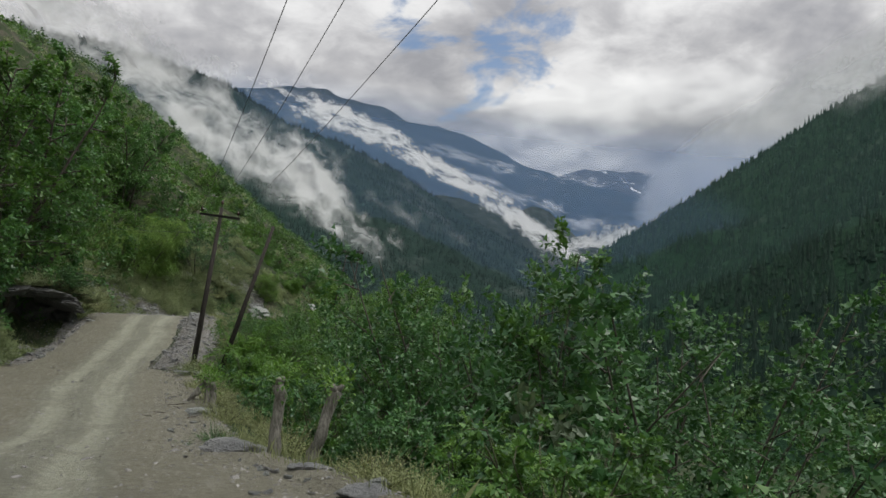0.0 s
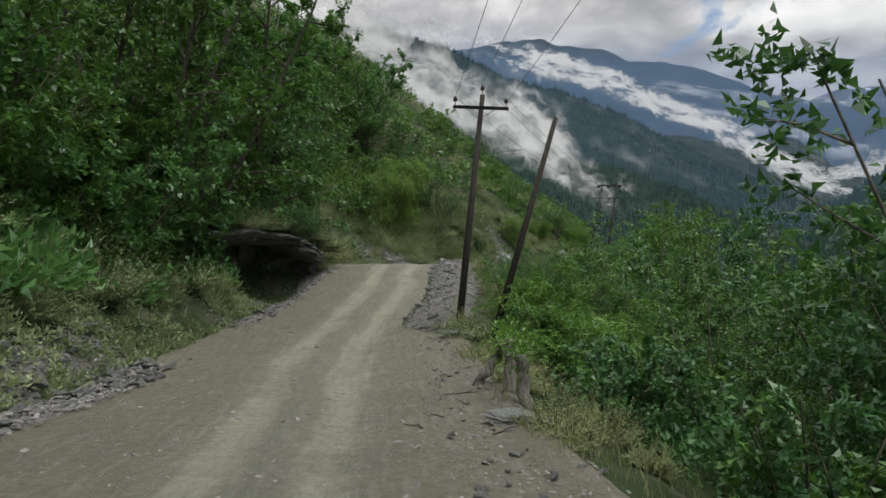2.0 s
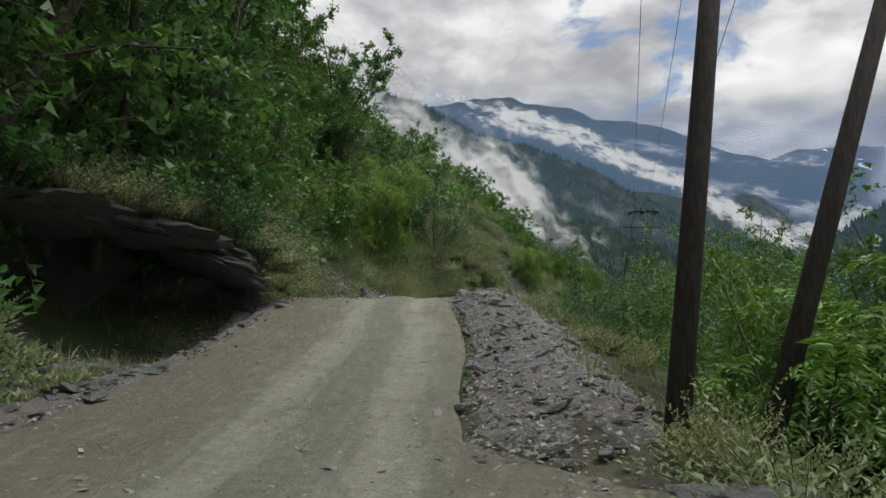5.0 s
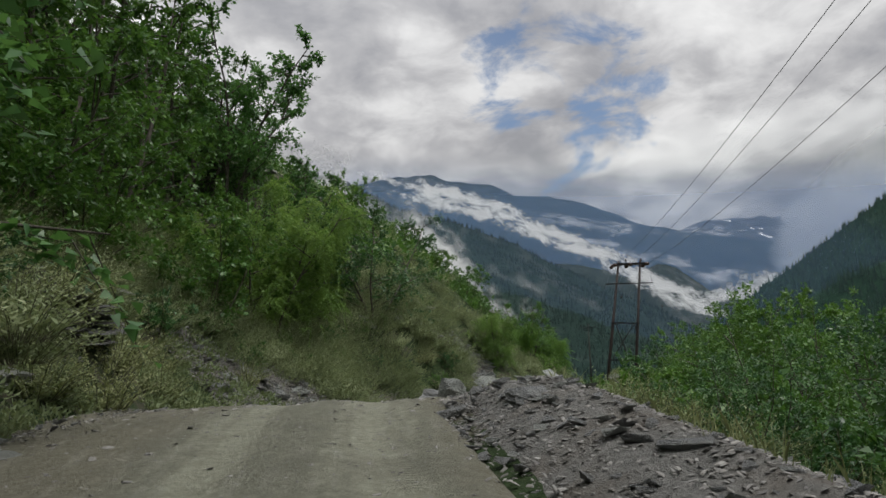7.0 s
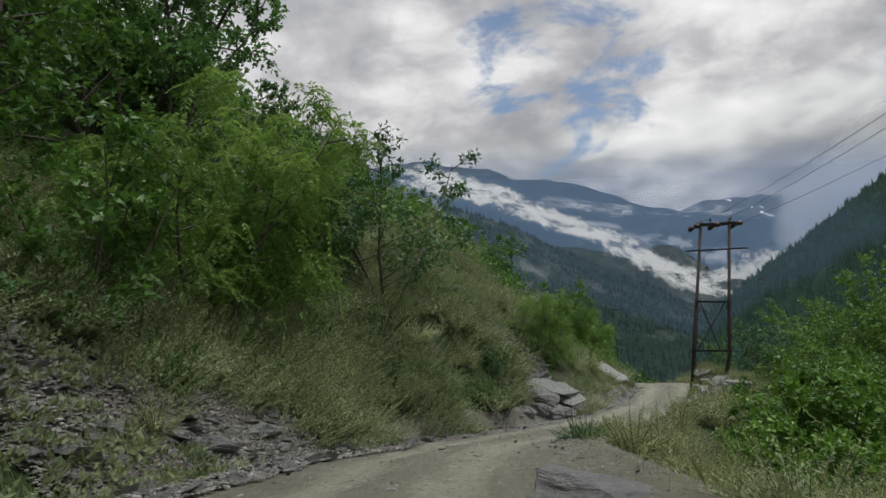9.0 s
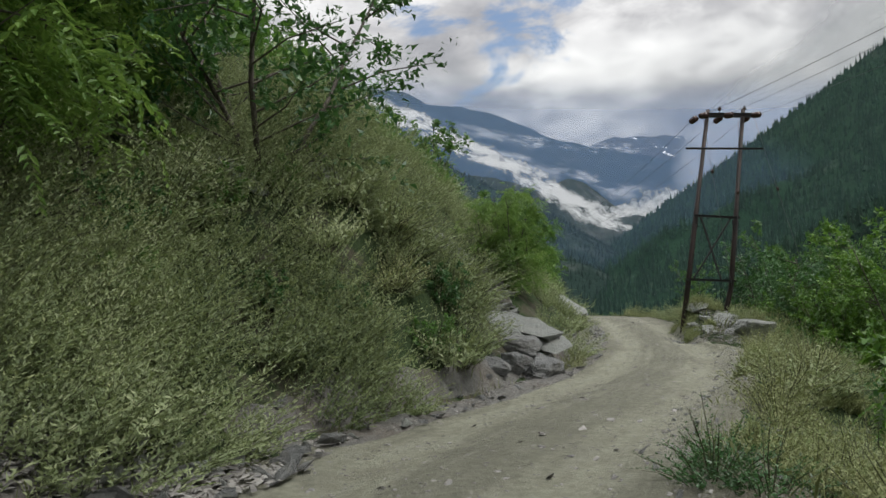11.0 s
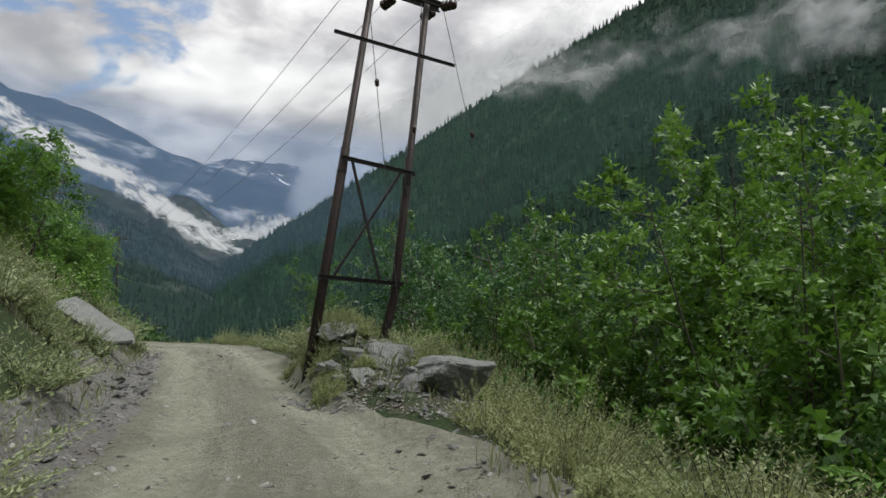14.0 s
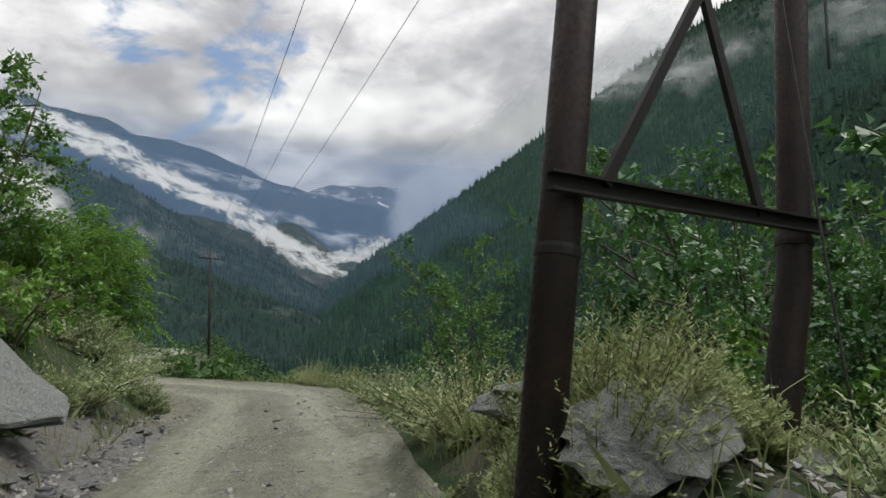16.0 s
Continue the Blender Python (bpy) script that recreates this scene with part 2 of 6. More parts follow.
def vapour_material(name, colour, thick, ragged, scale, squash=1.0, soft_=0.6, fill=1.3):
    """Cloud and haze: a thin veil whose thickness follows noise and dies away at the sheet's rim."""
    m, n, s = material(name)
    uv = n.add("ShaderNodeUVMap").outputs[0]
    part_ = n.add("ShaderNodeSeparateXYZ")
    n.put(part_.inputs[0], uv)
    at = n.add("ShaderNodeMapping")
    at.inputs["Scale"].default_value = (1, 1, squash)
    n.put(at.inputs["Vector"], world_place(n))
    puff = n.math("ADD", n.math("MULTIPLY", n.noise(at.outputs[0], scale, 6, 0.54, 0.0), 0.7), n.math("MULTIPLY", n.noise(at.outputs[0], scale * 3.4, 5, 0.54, 0.0), 0.3))
    rim_u = n.math("MULTIPLY", n.step(part_.outputs[0], 0.0, 0.22), n.step(part_.outputs[0], 0.78, 1.0, 1.0, 0.0))
    rim_v = n.math("MULTIPLY", n.step(part_.outputs[1], 0.0, 0.4), n.step(part_.outputs[1], 0.55, 1.0, 1.0, 0.0))
    rim = n.math("MULTIPLY", rim_u, rim_v)
    body = n.math("ADD", n.math("MULTIPLY", n.math("SUBTRACT", puff, 0.5), ragged), n.math("SUBTRACT", n.math("MULTIPLY", rim, fill), 0.35))
    cover = n.math("MULTIPLY", n.step(body, 0.05, soft_), thick)
    white, back, clear, lit, veil = (n.add(k) for k in ("ShaderNodeBsdfDiffuse", "ShaderNodeBsdfTranslucent", "ShaderNodeBsdfTransparent",
                                                        "ShaderNodeMixShader", "ShaderNodeMixShader"))
    n.put(white.inputs[0], colour)
    n.put(back.inputs[0], colour)
    lit.inputs[0].default_value = 0.5
    n.put(lit.inputs[1], white.outputs[0])
    n.put(lit.inputs[2], back.outputs[0])
    n.put(veil.inputs[0], cover)
    n.put(veil.inputs[1], clear.outputs[0])
    n.put(veil.inputs[2], lit.outputs[0])
    n.put(m.node_tree.nodes["Material Output"].inputs[0], veil.outputs[0])
    return m


SOIL, ROAD, SLATE, PALE_SLATE, RUBBLE = soil_material(), road_material(), slate_material("slate", 0.0), slate_material("pale_slate", 0.30, 1.0), rubble_material()
GRIT = grit_material()

# ---- mesh helpers ----


def mesh_of(name, verts, faces, mat, smooth=False, uv=None):
    """A mesh from lists of places and faces, quickly."""
    me = bpy.data.meshes.new(name)
    verts = np.asarray(verts, dtype=np.float64)
    me.from_pydata(verts.tolist() if len(verts) else [], [], faces.tolist() if isinstance(faces, np.ndarray) else faces)
    if uv is not None:
        layer = me.uv_layers.new(name="UVMap")
        index = np.empty(len(me.loops), dtype=np.int32)
        me.loops.foreach_get("vertex_index", index)
        layer.data.foreach_set("uv", np.asarray(uv, dtype=np.float32)[index].ravel())
    if smooth:
        me.polygons.foreach_set("use_smooth", np.ones(len(me.polygons), dtype=bool))
    me.materials.append(mat)
    me.update()
    return me


def part(name, me, parent=None, label=""):
    """One mesh object, under a thing where one is given. Takes a mesh or a (bmesh, material) pair."""
    if isinstance(me, tuple):
        bm, mat = me
        me = bpy.data.meshes.new(name)
        bm.to_mesh(me)
        bm.free()
        me.materials.append(mat)
    ob = new(name, me)
    ob.parent = parent
    return tagged(ob, label=label) if label else ob


def grid_faces(rows, cols):
    i = np.arange(rows * cols).reshape(rows, cols)
    return np.stack([i[:-1, :-1].ravel(), i[:-1, 1:].ravel(), i[1:, 1:].ravel(), i[1:, :-1].ravel()], 1)


def value_noise(x, y, cell, seed):
    """Smooth noise between -1 and 1 over the plan."""
    gx, gy = np.asarray(x) / cell, np.asarray(y) / cell
    ix, iy = np.floor(gx).astype(np.int64), np.floor(gy).astype(np.int64)
    fx, fy = gx - ix, gy - iy
    fx, fy = fx * fx * (3 - 2 * fx), fy * fy * (3 - 2 * fy)

    def corner(a, b):
        h = (a * 374761393 + b * 668265263 + seed * 1442695041) & 0xFFFFFFFF
        h = ((h ^ (h >> 13)) * 1274126177) & 0xFFFFFFFF
        return ((h ^ (h >> 16)) & 0xFFFF) / 32767.5 - 1
    return ((corner(ix, iy) * (1 - fx) + corner(ix + 1, iy) * fx) * (1 - fy)
            + (corner(ix, iy + 1) * (1 - fx) + corner(ix + 1, iy + 1) * fx) * fy)


# ---- the lie of the land ----
EDGE_Y = [-80, -20, 0, 6.6, 10.4, 20, 24, 28, 33, 39, 44, 50, 55, 62, 65.8, 67.3, 69.5, 72, 75, 78, 80, 83, 87, 90.7, 95, 100, 108, 120, 135, 147, 170, 220, 400]
EDGE_L = [-30, -7, -4.7, -5.2, -5.8, -6.5, -7.4, -8.0, -8.0, -8.6, -9.0, -9.3, -9.0, -7.1, -4.6, -3.3, -1.3, 0.8, 2.8, 4.2, 5.2, 6.3, 7.9, 9.3, 11.0, 11.2, 9.2, 8.5, 13.5, 20, 25, 30, 45]
EDGE_R = [-24, 0, 4.6, 3.3, 1.9, 0.2, -0.5, -1.2, -1.6, -1.5, -2.0, -2.4, -2.5, -1.7, 0.3, 1.9, 3.4, 5.4, 7.0, 7.7, 8.6, 9.9, 11.9, 13.3, 14.9, 15.2, 13.4, 12.6, 17.5, 24, 29, 34, 49]
ROAD_Y = [-80, -20, -1.3, 1.6, 4.3, 7, 9.3, 11.4, 13.7, 20, 26.8, 29.9, 33.1, 36.4, 39.4, 42.2, 47, 50, 54.5, 57, 59.2, 61.2, 63.4, 65.4, 68.9, 70.6, 73, 78, 90, 100, 148, 220, 400]
ROAD_Z = [6, 2.8, 1.36, 1.17, 0.92, 0.6, 0.27, 0.05, -0.34, -0.75, -0.9, -0.83, -0.58, -0.44, -0.20, 0.2, 0.68, 0.66, 0.40, 0.28, 0.17, 0.1, -0.1, -0.2, -0.43, -0.52, -0.53, -0.58, -0.75, -1.1, -1.6, -3, -8]


def smooth_interp(y, ys, vs):
    """Piecewise line with its corners rounded off."""
    return sum(np.interp(np.asarray(y) + o, ys, vs) * w for o, w in ((-2.2, 0.15), (-1.1, 0.22), (0, 0.26), (1.1, 0.22), (2.2, 0.15)))


def left_edge(y):
    return smooth_interp(y, EDGE_Y, EDGE_L)


def right_edge(y):
    return smooth_interp(y, EDGE_Y, EDGE_R)


def road_height(y):
    return smooth_interp(y, ROAD_Y, ROAD_Z)


def slant(y):
    """How far the road runs aslant to the y axis, as the cosine."""
    dx = (left_edge(np.asarray(y) + 3) + right_edge(np.asarray(y) + 3) - left_edge(np.asarray(y) - 3) - right_edge(np.asarray(y) - 3)) / 12
    return 1 / np.sqrt(1 + dx * dx)


def bell(x, y, cx, cy, r):
    return np.exp(-((x - cx) ** 2 + (y - cy) ** 2) / (r * r))


def land(x, y):
    """Height of the ground."""
    x, y = np.asarray(x, dtype=float), np.asarray(y, dtype=float)
    c = slant(y)
    dl, dr = (left_edge(y) - x) * c, (x - right_edge(y)) * c
    rz = road_height(y)
    rough = 0.10 * value_noise(x, y, 1.1, 3) + 0.05 * value_noise(x, y, 0.45, 4)
    broad = value_noise(x, y, 9, 5) + 0.5 * value_noise(x, y, 4, 6)
    # the bank and hillside
    steep = 0.93 + 0.16 * value_noise(x * 0.2, y, 7, 8)
    d = np.maximum(dl - 0.35, 0)
    up = np.minimum(d, 10) * steep + np.clip(d - 10, 0, 50) * 0.80 + np.clip(d - 60, 0, 160) * 0.5
    up = up + (broad * 0.55 + rough * 1.6) * np.clip(d / 2.5, 0, 1)
    up = up + 1.3 * bell(x, y, -11.3, 50.5, 2.2) * np.clip(d / 0.8, 0, 1) + 2.1 * bell(x, y, -4.8, 70.2, 3.8) * np.clip(d / 2.0, 0, 1) - 0.8 * bell(x, y, -3.5, 77.0, 2.5) * np.clip(d / 2.0, 0, 1)
    # the slope down to the river
    e = np.maximum(dr - 0.5, 0)
    down = -(np.minimum(e, 3) * 0.42 + np.clip(e - 3, 0, 42) * 0.72 + np.clip(e - 45, 0, 75) * 0.38)
    down = down + (broad * 0.5 + rough * 1.5) * np.clip(e / 2.5, 0, 1)
    z = rz + np.where(dl > 0, up, 0) + np.where(dr > 0, down, 0)
    z = z + np.where((dl > -0.3) | (dr > -0.3), rough * 0.35, 0) - 0.16 * np.clip(np.minimum(-dl, -dr) / 0.3, 0, 1)
    # rubble thrown up beside the road, the mound of the double pole, the hollow under the ledge
    z = z + 0.36 * np.exp(-((dr + 0.35) / 0.75) ** 2) * np.clip((y - 29) / 4, 0, 1) * np.clip((48.5 - y) / 4, 0, 1)
    out = np.clip((dr + 0.4) / 0.8, 0, 1)
    z = z + out * (0.5 * bell(x, y, 9.8, 80.4, 2.2) + 0.2 * bell(x, y, 9.3, 80.3, 1.5) + 0.22 * bell(x, y, 9.0, 76.6, 1.9) + 0.9 * bell(x, y, 14, 80, 5.0) + 0.5 * bell(x, y, 6.5, 68.5, 3.0))
    z = z - 0.95 * bell(x, y, -0.2, 74.7, 1.3)
    z = z + 0.25 * bell(x, y, -3.0, 46.4, 1.5) * np.clip((dr + 1.3) / 0.6, 0, 1)
    z = z - 1.7 * bell(x, (y - 39) * 0.36 + 39, -10.3, 39, 1.4)
    far = np.clip((np.hypot(x, y - 40) - 500) / 1200, 0, 1)
    return z * (1 - far) + far * -60


def build_ground():
    def lines(low, high, step, reach, count):
        inner = np.arange(low, high + step / 2, step)
        out = np.geomspace(step, reach, count)
        return np.concatenate([low - out[::-1], inner, high + out])
    xs, ys = lines(-19, 19, 0.38, 4600, 40), lines(-8, 106, 0.38, 4600, 40)
    gx, gy = np.meshgrid(xs, ys)
    verts = np.stack([gx.ravel(), gy.ravel(), land(gx, gy).ravel()], 1)
    me = mesh_of("ground", verts, grid_faces(len(ys), len(xs)), SOIL, smooth=True)
    tagged(new("ground", me), "steep grassy mountainside of earth and broken slate falling to the valley", "ground", kind="structure")


def road_right(y):
    """The outer rim of the packed dirt; the slate heap lies over it for a stretch."""
    y = np.asarray(y, dtype=float)
    return right_edge(y) + 0.8 - 2.25 * np.clip((y - 28.5) / 2.5, 0, 1) * np.clip((49 - y) / 2.5, 0, 1) - 0.65 * np.clip((y - 74) / 2, 0, 1)


def road_top(x, y, u):
    """Height of the dirt road, u from its inner rim (0) to its outer one (1)."""
    c = slant(y)
    across = (x - (left_edge(y) + right_edge(y)) * 0.5) * c
    # the wheel lanes lie at -1 and 1 of this measure; they drift over the road and draw apart in the bend
    lane = (across - np.interp(y, [-10, 15, 22, 40, 68, 76, 100], [0.4, 0.75, 0.35, 0.25, 0.2, 0.3, 0.0])) / np.interp(y, [0, 15, 24, 40, 58, 66, 70, 78], [0.7, 0.6, 0.7, 0.8, 0.9, 1.3, 1.2, 0.9])
    rut = np.exp(-((np.abs(lane) - 1) / 0.35) ** 2)
    hump = np.exp(-(lane / 0.5) ** 2)
    wear = value_noise(x, y, 1.6, 21) * 0.03 + value_noise(x, y, 0.6, 22) * 0.016
    edge = np.minimum(u, 1 - u) * 2
    z = road_height(y) - 0.05 * rut + 0.03 * hump + wear
    # the verges follow the ground and sink into it at their rims
    out = np.clip(np.maximum((left_edge(y) - x) * c, (x - right_edge(y)) * c) / 0.3 + 0.4, 0, 1)
    base = land(x, y)
    z = z * (1 - out) + (base + 0.03) * out - 0.12 * np.clip(1 - edge / 0.06, 0, 1)
    return np.where(edge > 0.08, np.maximum(z, base + 0.05), z), lane


def surface(x, y):
    """Height of whatever one would stand on, road or ground."""
    x, y = np.asarray(x, dtype=float), np.asarray(y, dtype=float)
    u = (x - left_edge(y) + 0.5) / (road_right(y) - left_edge(y) + 0.5)
    return np.where((u > 0.01) & (u < 0.99), np.maximum(road_top(x, y, np.clip(u, 0, 1))[0], land(x, y)), land(x, y))


def build_road():
    ys = np.concatenate([np.arange(-12, 100, 0.2), np.arange(100, 220, 1.0)])
    us = np.linspace(0, 1, 49)
    gy, gu = np.meshgrid(ys, us, indexing="ij")
    gx = left_edge(gy) - 0.5 + (road_right(gy) - left_edge(gy) + 0.5) * gu
    z, lane = road_top(gx, gy, gu)
    verts = np.stack([gx.ravel(), gy.ravel(), z.ravel()], 1)
    uv = np.stack([lane.ravel(), gy.ravel()], 1)
    me = mesh_of("road", verts, grid_faces(len(ys), len(us)), ROAD, smooth=True, uv=uv)
    tagged(new("road", me), "rutted pale dirt road of packed dust and slate chips along the hillside", "dirt road", kind="structure")


build_ground()
build_road()

# ---- mountains ----
EYE = np.array([0.0, 45.0, 2.0])


def ridge(name, label, mat, skyline, near, far, foot, lumps, seed, bow=1.0):
    """A mountainside seen from the valley: its crest by bearing and height in degrees, its foot towards us."""
    az = np.radians(np.linspace(skyline[0][0], skyline[-1][0], 150))
    alt = np.radians(np.interp(np.degrees(az), [p[0] for p in skyline], [p[1] for p in skyline]))
    span = np.linspace(0, 1, 150)
    dist = near + (far - near) * span
    verts = []
    steps = np.concatenate([np.linspace(0, 1, 60), [1.15, 1.4]])
    for s in steps:
        r = dist * (foot + (1 - foot) * min(s, 1.0)) + (s - min(s, 1.0)) * dist * 0.8
        top = np.tan(alt) * dist
        rise = np.clip(s, 0, 1) ** bow
        z = -70 + (top + 70) * rise - max(s - 1, 0) * dist * 0.4
        x, y = EYE[0] + np.sin(az) * r, EYE[1] + np.cos(az) * r
        bumpy = (value_noise(x, y, lumps * 4, seed) * 0.55 + value_noise(x, y, lumps * 1.6, seed + 1) * 0.3 + value_noise(x, y, lumps * 0.6, seed + 2) * 0.15)
        z = z + EYE[2] + bumpy * lumps * 0.6 * math.sin(math.pi * min(max(s, 0), 1)) + value_noise(x, y, lumps * 0.3, seed + 3) * lumps * 0.04
        verts.append(np.stack([x, y, z], 1))
    me = mesh_of(name, np.concatenate(verts), grid_faces(len(steps), 150), mat, smooth=True)
    tagged(new(name, me), label, "mountain", kind="structure")
    return np.array(verts)


# base colours lean bluer range by range: some distance haze is mixed in
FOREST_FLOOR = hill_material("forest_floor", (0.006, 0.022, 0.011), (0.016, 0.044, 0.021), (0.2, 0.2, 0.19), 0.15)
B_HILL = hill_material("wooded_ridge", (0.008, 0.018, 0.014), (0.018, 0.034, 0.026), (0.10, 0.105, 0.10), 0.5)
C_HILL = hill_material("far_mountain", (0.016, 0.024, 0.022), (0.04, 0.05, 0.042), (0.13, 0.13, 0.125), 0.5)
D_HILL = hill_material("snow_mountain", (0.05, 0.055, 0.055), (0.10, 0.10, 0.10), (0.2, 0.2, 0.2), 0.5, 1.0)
SKY_F = [(14, -3.65), (18, -0.65), (22, 1.65), (26, 3.65), (30.5, 6.55), (34.5, 9.15), (38, 11.25), (43, 14.55), (48, 17.35), (52, 19.35), (57, 21.85), (65, 24.85), (75, 27.35), (90, 29.35), (110, 28.35), (135, 23.35)]
SKY_B = [(-60, 15.35), (-30, 18.35), (-14, 17.85), (-10, 17.35), (-5, 16.25), (0, 13.65), (4, 12.65), (9, 10.65), (15, 7.15), (21, 3.95), (24, 1.85), (30, -2.65)]
SKY_C = [(-20, 14), (-4, 15.8), (0, 16.4), (3, 16.5), (4.2, 15.9), (8, 15.4), (10, 14.3), (12.5, 14.1), (16, 13.1), (20.5, 10.9), (25.5, 9.6), (30, 8.5), (36, 6), (44, 3)]
SKY_D = [(14, 7), (18, 9), (22.5, 10.2), (25, 10.8), (29, 10.6), (34, 10), (42, 8), (55, 6)]
SKY_E = [(12, 2), (17, 5), (20, 7.6), (21, 8), (22.3, 7.6), (25, 5.2), (27, 3.5), (31, 0)]
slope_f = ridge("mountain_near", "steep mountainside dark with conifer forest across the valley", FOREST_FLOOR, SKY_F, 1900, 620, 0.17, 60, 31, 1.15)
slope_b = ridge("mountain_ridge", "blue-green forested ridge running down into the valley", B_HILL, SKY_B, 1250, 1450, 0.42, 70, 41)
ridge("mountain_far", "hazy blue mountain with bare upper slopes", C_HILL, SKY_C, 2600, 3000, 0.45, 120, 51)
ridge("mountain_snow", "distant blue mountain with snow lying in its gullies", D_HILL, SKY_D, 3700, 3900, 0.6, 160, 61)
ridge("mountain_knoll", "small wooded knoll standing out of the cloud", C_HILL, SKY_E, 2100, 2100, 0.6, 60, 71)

# ---- building blocks ----


class Bag:
    """Gathers places and faces of one mesh."""

    def __init__(self):
        self.verts, self.faces, self.count = [], [], 0

    def add(self, verts, faces):
        verts = np.asarray(verts, dtype=float)
        self.verts.append(verts)
        self.faces.extend([tuple(int(i) + self.count for i in f) for f in faces])
        self.count += len(verts)

    def quads(self, verts):
        """Loose quads, four places each."""
        verts = np.asarray(verts, dtype=float).reshape(-1, 3)
        self.verts.append(verts)
        index = (np.arange(len(verts)).reshape(-1, 4) + self.count).tolist()
        self.faces.extend(index)
        self.count += len(verts)

    def mesh(self, name, mat, smooth=False):
        return mesh_of(name, np.concatenate(self.verts) if self.verts else np.zeros((0, 3)), self.faces, mat, smooth)


def unit(v):
    v = np.asarray(v, dtype=float)
    return v / np.maximum(np.linalg.norm(v, axis=-1, keepdims=True), 1e-9)


def tube(bag, points, radii, sides=7, caps=True):
    points = np.asarray(points, dtype=float)
    verts = []
    for i, p in enumerate(points):
        way = unit(points[min(i + 1, len(points) - 1)] - points[max(i - 1, 0)])
        a = unit(np.cross(way, (0.31, 0.95, 0.07) if abs(way[2]) > 0.9 else (0, 0, 1)))
        b = np.cross(way, a)
        t = np.linspace(0, 2 * math.pi, sides, endpoint=False)
        verts.append(p + radii[i] * (np.outer(np.cos(t), a) + np.outer(np.sin(t), b)))
    faces = [(r * sides + k, r * sides + (k + 1) % sides, (r + 1) * sides + (k + 1) % sides, (r + 1) * sides + k)
             for r in range(len(points) - 1) for k in range(sides)]
    if caps:
        faces += [tuple(range(sides))[::-1], tuple(range((len(points) - 1) * sides, len(points) * sides))]
    bag.add(np.concatenate(verts), faces)


def bar(bag, a, b, width, depth, up=(0, 0, 1)):
    """A straight bar of rectangular section from a to b."""
    a, b = np.asarray(a, float), np.asarray(b, float)
    way = unit(b - a)
    side = unit(np.cross(way, up))
    top = np.cross(side, way)
    verts = [p + side * sx * width / 2 + top * sz * depth / 2 for p in (a, b) for sx, sz in ((-1, -1), (1, -1), (1, 1), (-1, 1))]
    bag.add(verts, [(0, 1, 2, 3)[::-1], (4, 5, 6, 7), (0, 1, 5, 4), (1, 2, 6, 5), (2, 3, 7, 6), (3, 0, 4, 7)])


def channel(bag, a, b, width, flange, thick=0.012):
    """A rolled steel channel of C section, as one closed body."""
    a, b = np.asarray(a, float), np.asarray(b, float)
    way = unit(b - a)
    side = unit(np.cross(way, (0, 0, 1)))
    top = np.cross(side, way)
    w, f, t = width / 2, flange, thick
    shape = [(0, -w), (f, -w), (f, -w + t), (t, -w + t), (t, w - t), (f, w - t), (f, w), (0, w)]
    bag.add([p + side * u + top * v for p in (a, b) for u, v in shape],
            [(i, (i + 1) % 8, 8 + (i + 1) % 8, 8 + i) for i in range(8)] + [(0, 1, 2, 3)[::-1], (0, 3, 4, 7)[::-1], (4, 5, 6, 7)[::-1], (8, 9, 10, 11), (8, 11, 12, 15), (12, 13, 14, 15)])


def lathe(bag, base, way, profile, sides=12):
    """A turned body along way, from (distance, radius) pairs."""
    base, way = np.asarray(base, float), unit(way)
    tube(bag, [base + way * d for d, r in profile], [r for d, r in profile], sides)


def one(name, bag, mat, parent, label="", smooth=False):
    return part(name, bag.mesh(name, mat, smooth), parent, label)


def empty(name, place, label, category, group="", kind=""):
    ob = new(name)
    ob.location = place
    return tagged(ob, label, category, group, kind)


# ---- the electric line ----


def steel_material():
    m, n, s = material("rusty_steel")
    co = n.add("ShaderNodeTexCoord").outputs["Object"]
    rust, fine = n.noise(co, 3.5, 6, 0.65), n.noise(co, 40, 4)
    n.put(s.inputs["Base Color"], n.ramp(rust, [(0.25, (0.010, 0.008, 0.007)), (0.5, (0.021, 0.013, 0.011)), (0.75, (0.048, 0.025, 0.019))]))
    n.put(s.inputs["Roughness"], n.step(fine, 0.3, 0.7, 0.42, 0.75))
    s.inputs["Metallic"].default_value = 0.25
    bump(n, s, n.math("ADD", rust, n.math("MULTIPLY", fine, 0.4)), 0.4, 0.006)
    return m


def plain(name, colour, rough, metal=0.0, vary=0.25):
    m, n, s = material(name)
    co = n.add("ShaderNodeTexCoord").outputs["Object"]
    tone = n.noise(co, 14, 5, 0.65)
    n.put(s.inputs["Base Color"], n.mix(n.step(tone, 0.3, 0.7), tuple(c * (1 - vary) for c in colour), tuple(min(c * (1 + vary), 1) for c in colour)))
    s.inputs["Roughness"].default_value, s.inputs["Metallic"].default_value = rough, metal
    bump(n, s, tone, 0.15, 0.004)
    return m


STEEL = steel_material()
DARK_IRON = plain("dark_iron", (0.022, 0.020, 0.020), 0.6, 0.3)
PORCELAIN = plain("brown_porcelain", (0.045, 0.022, 0.018), 0.25)
WIRE = plain("weathered_wire", (0.10, 0.10, 0.105), 0.6, 0.3)
TIMBER = bark_material("weathered_timber", (0.020, 0.017, 0.014), (0.050, 0.042, 0.035))


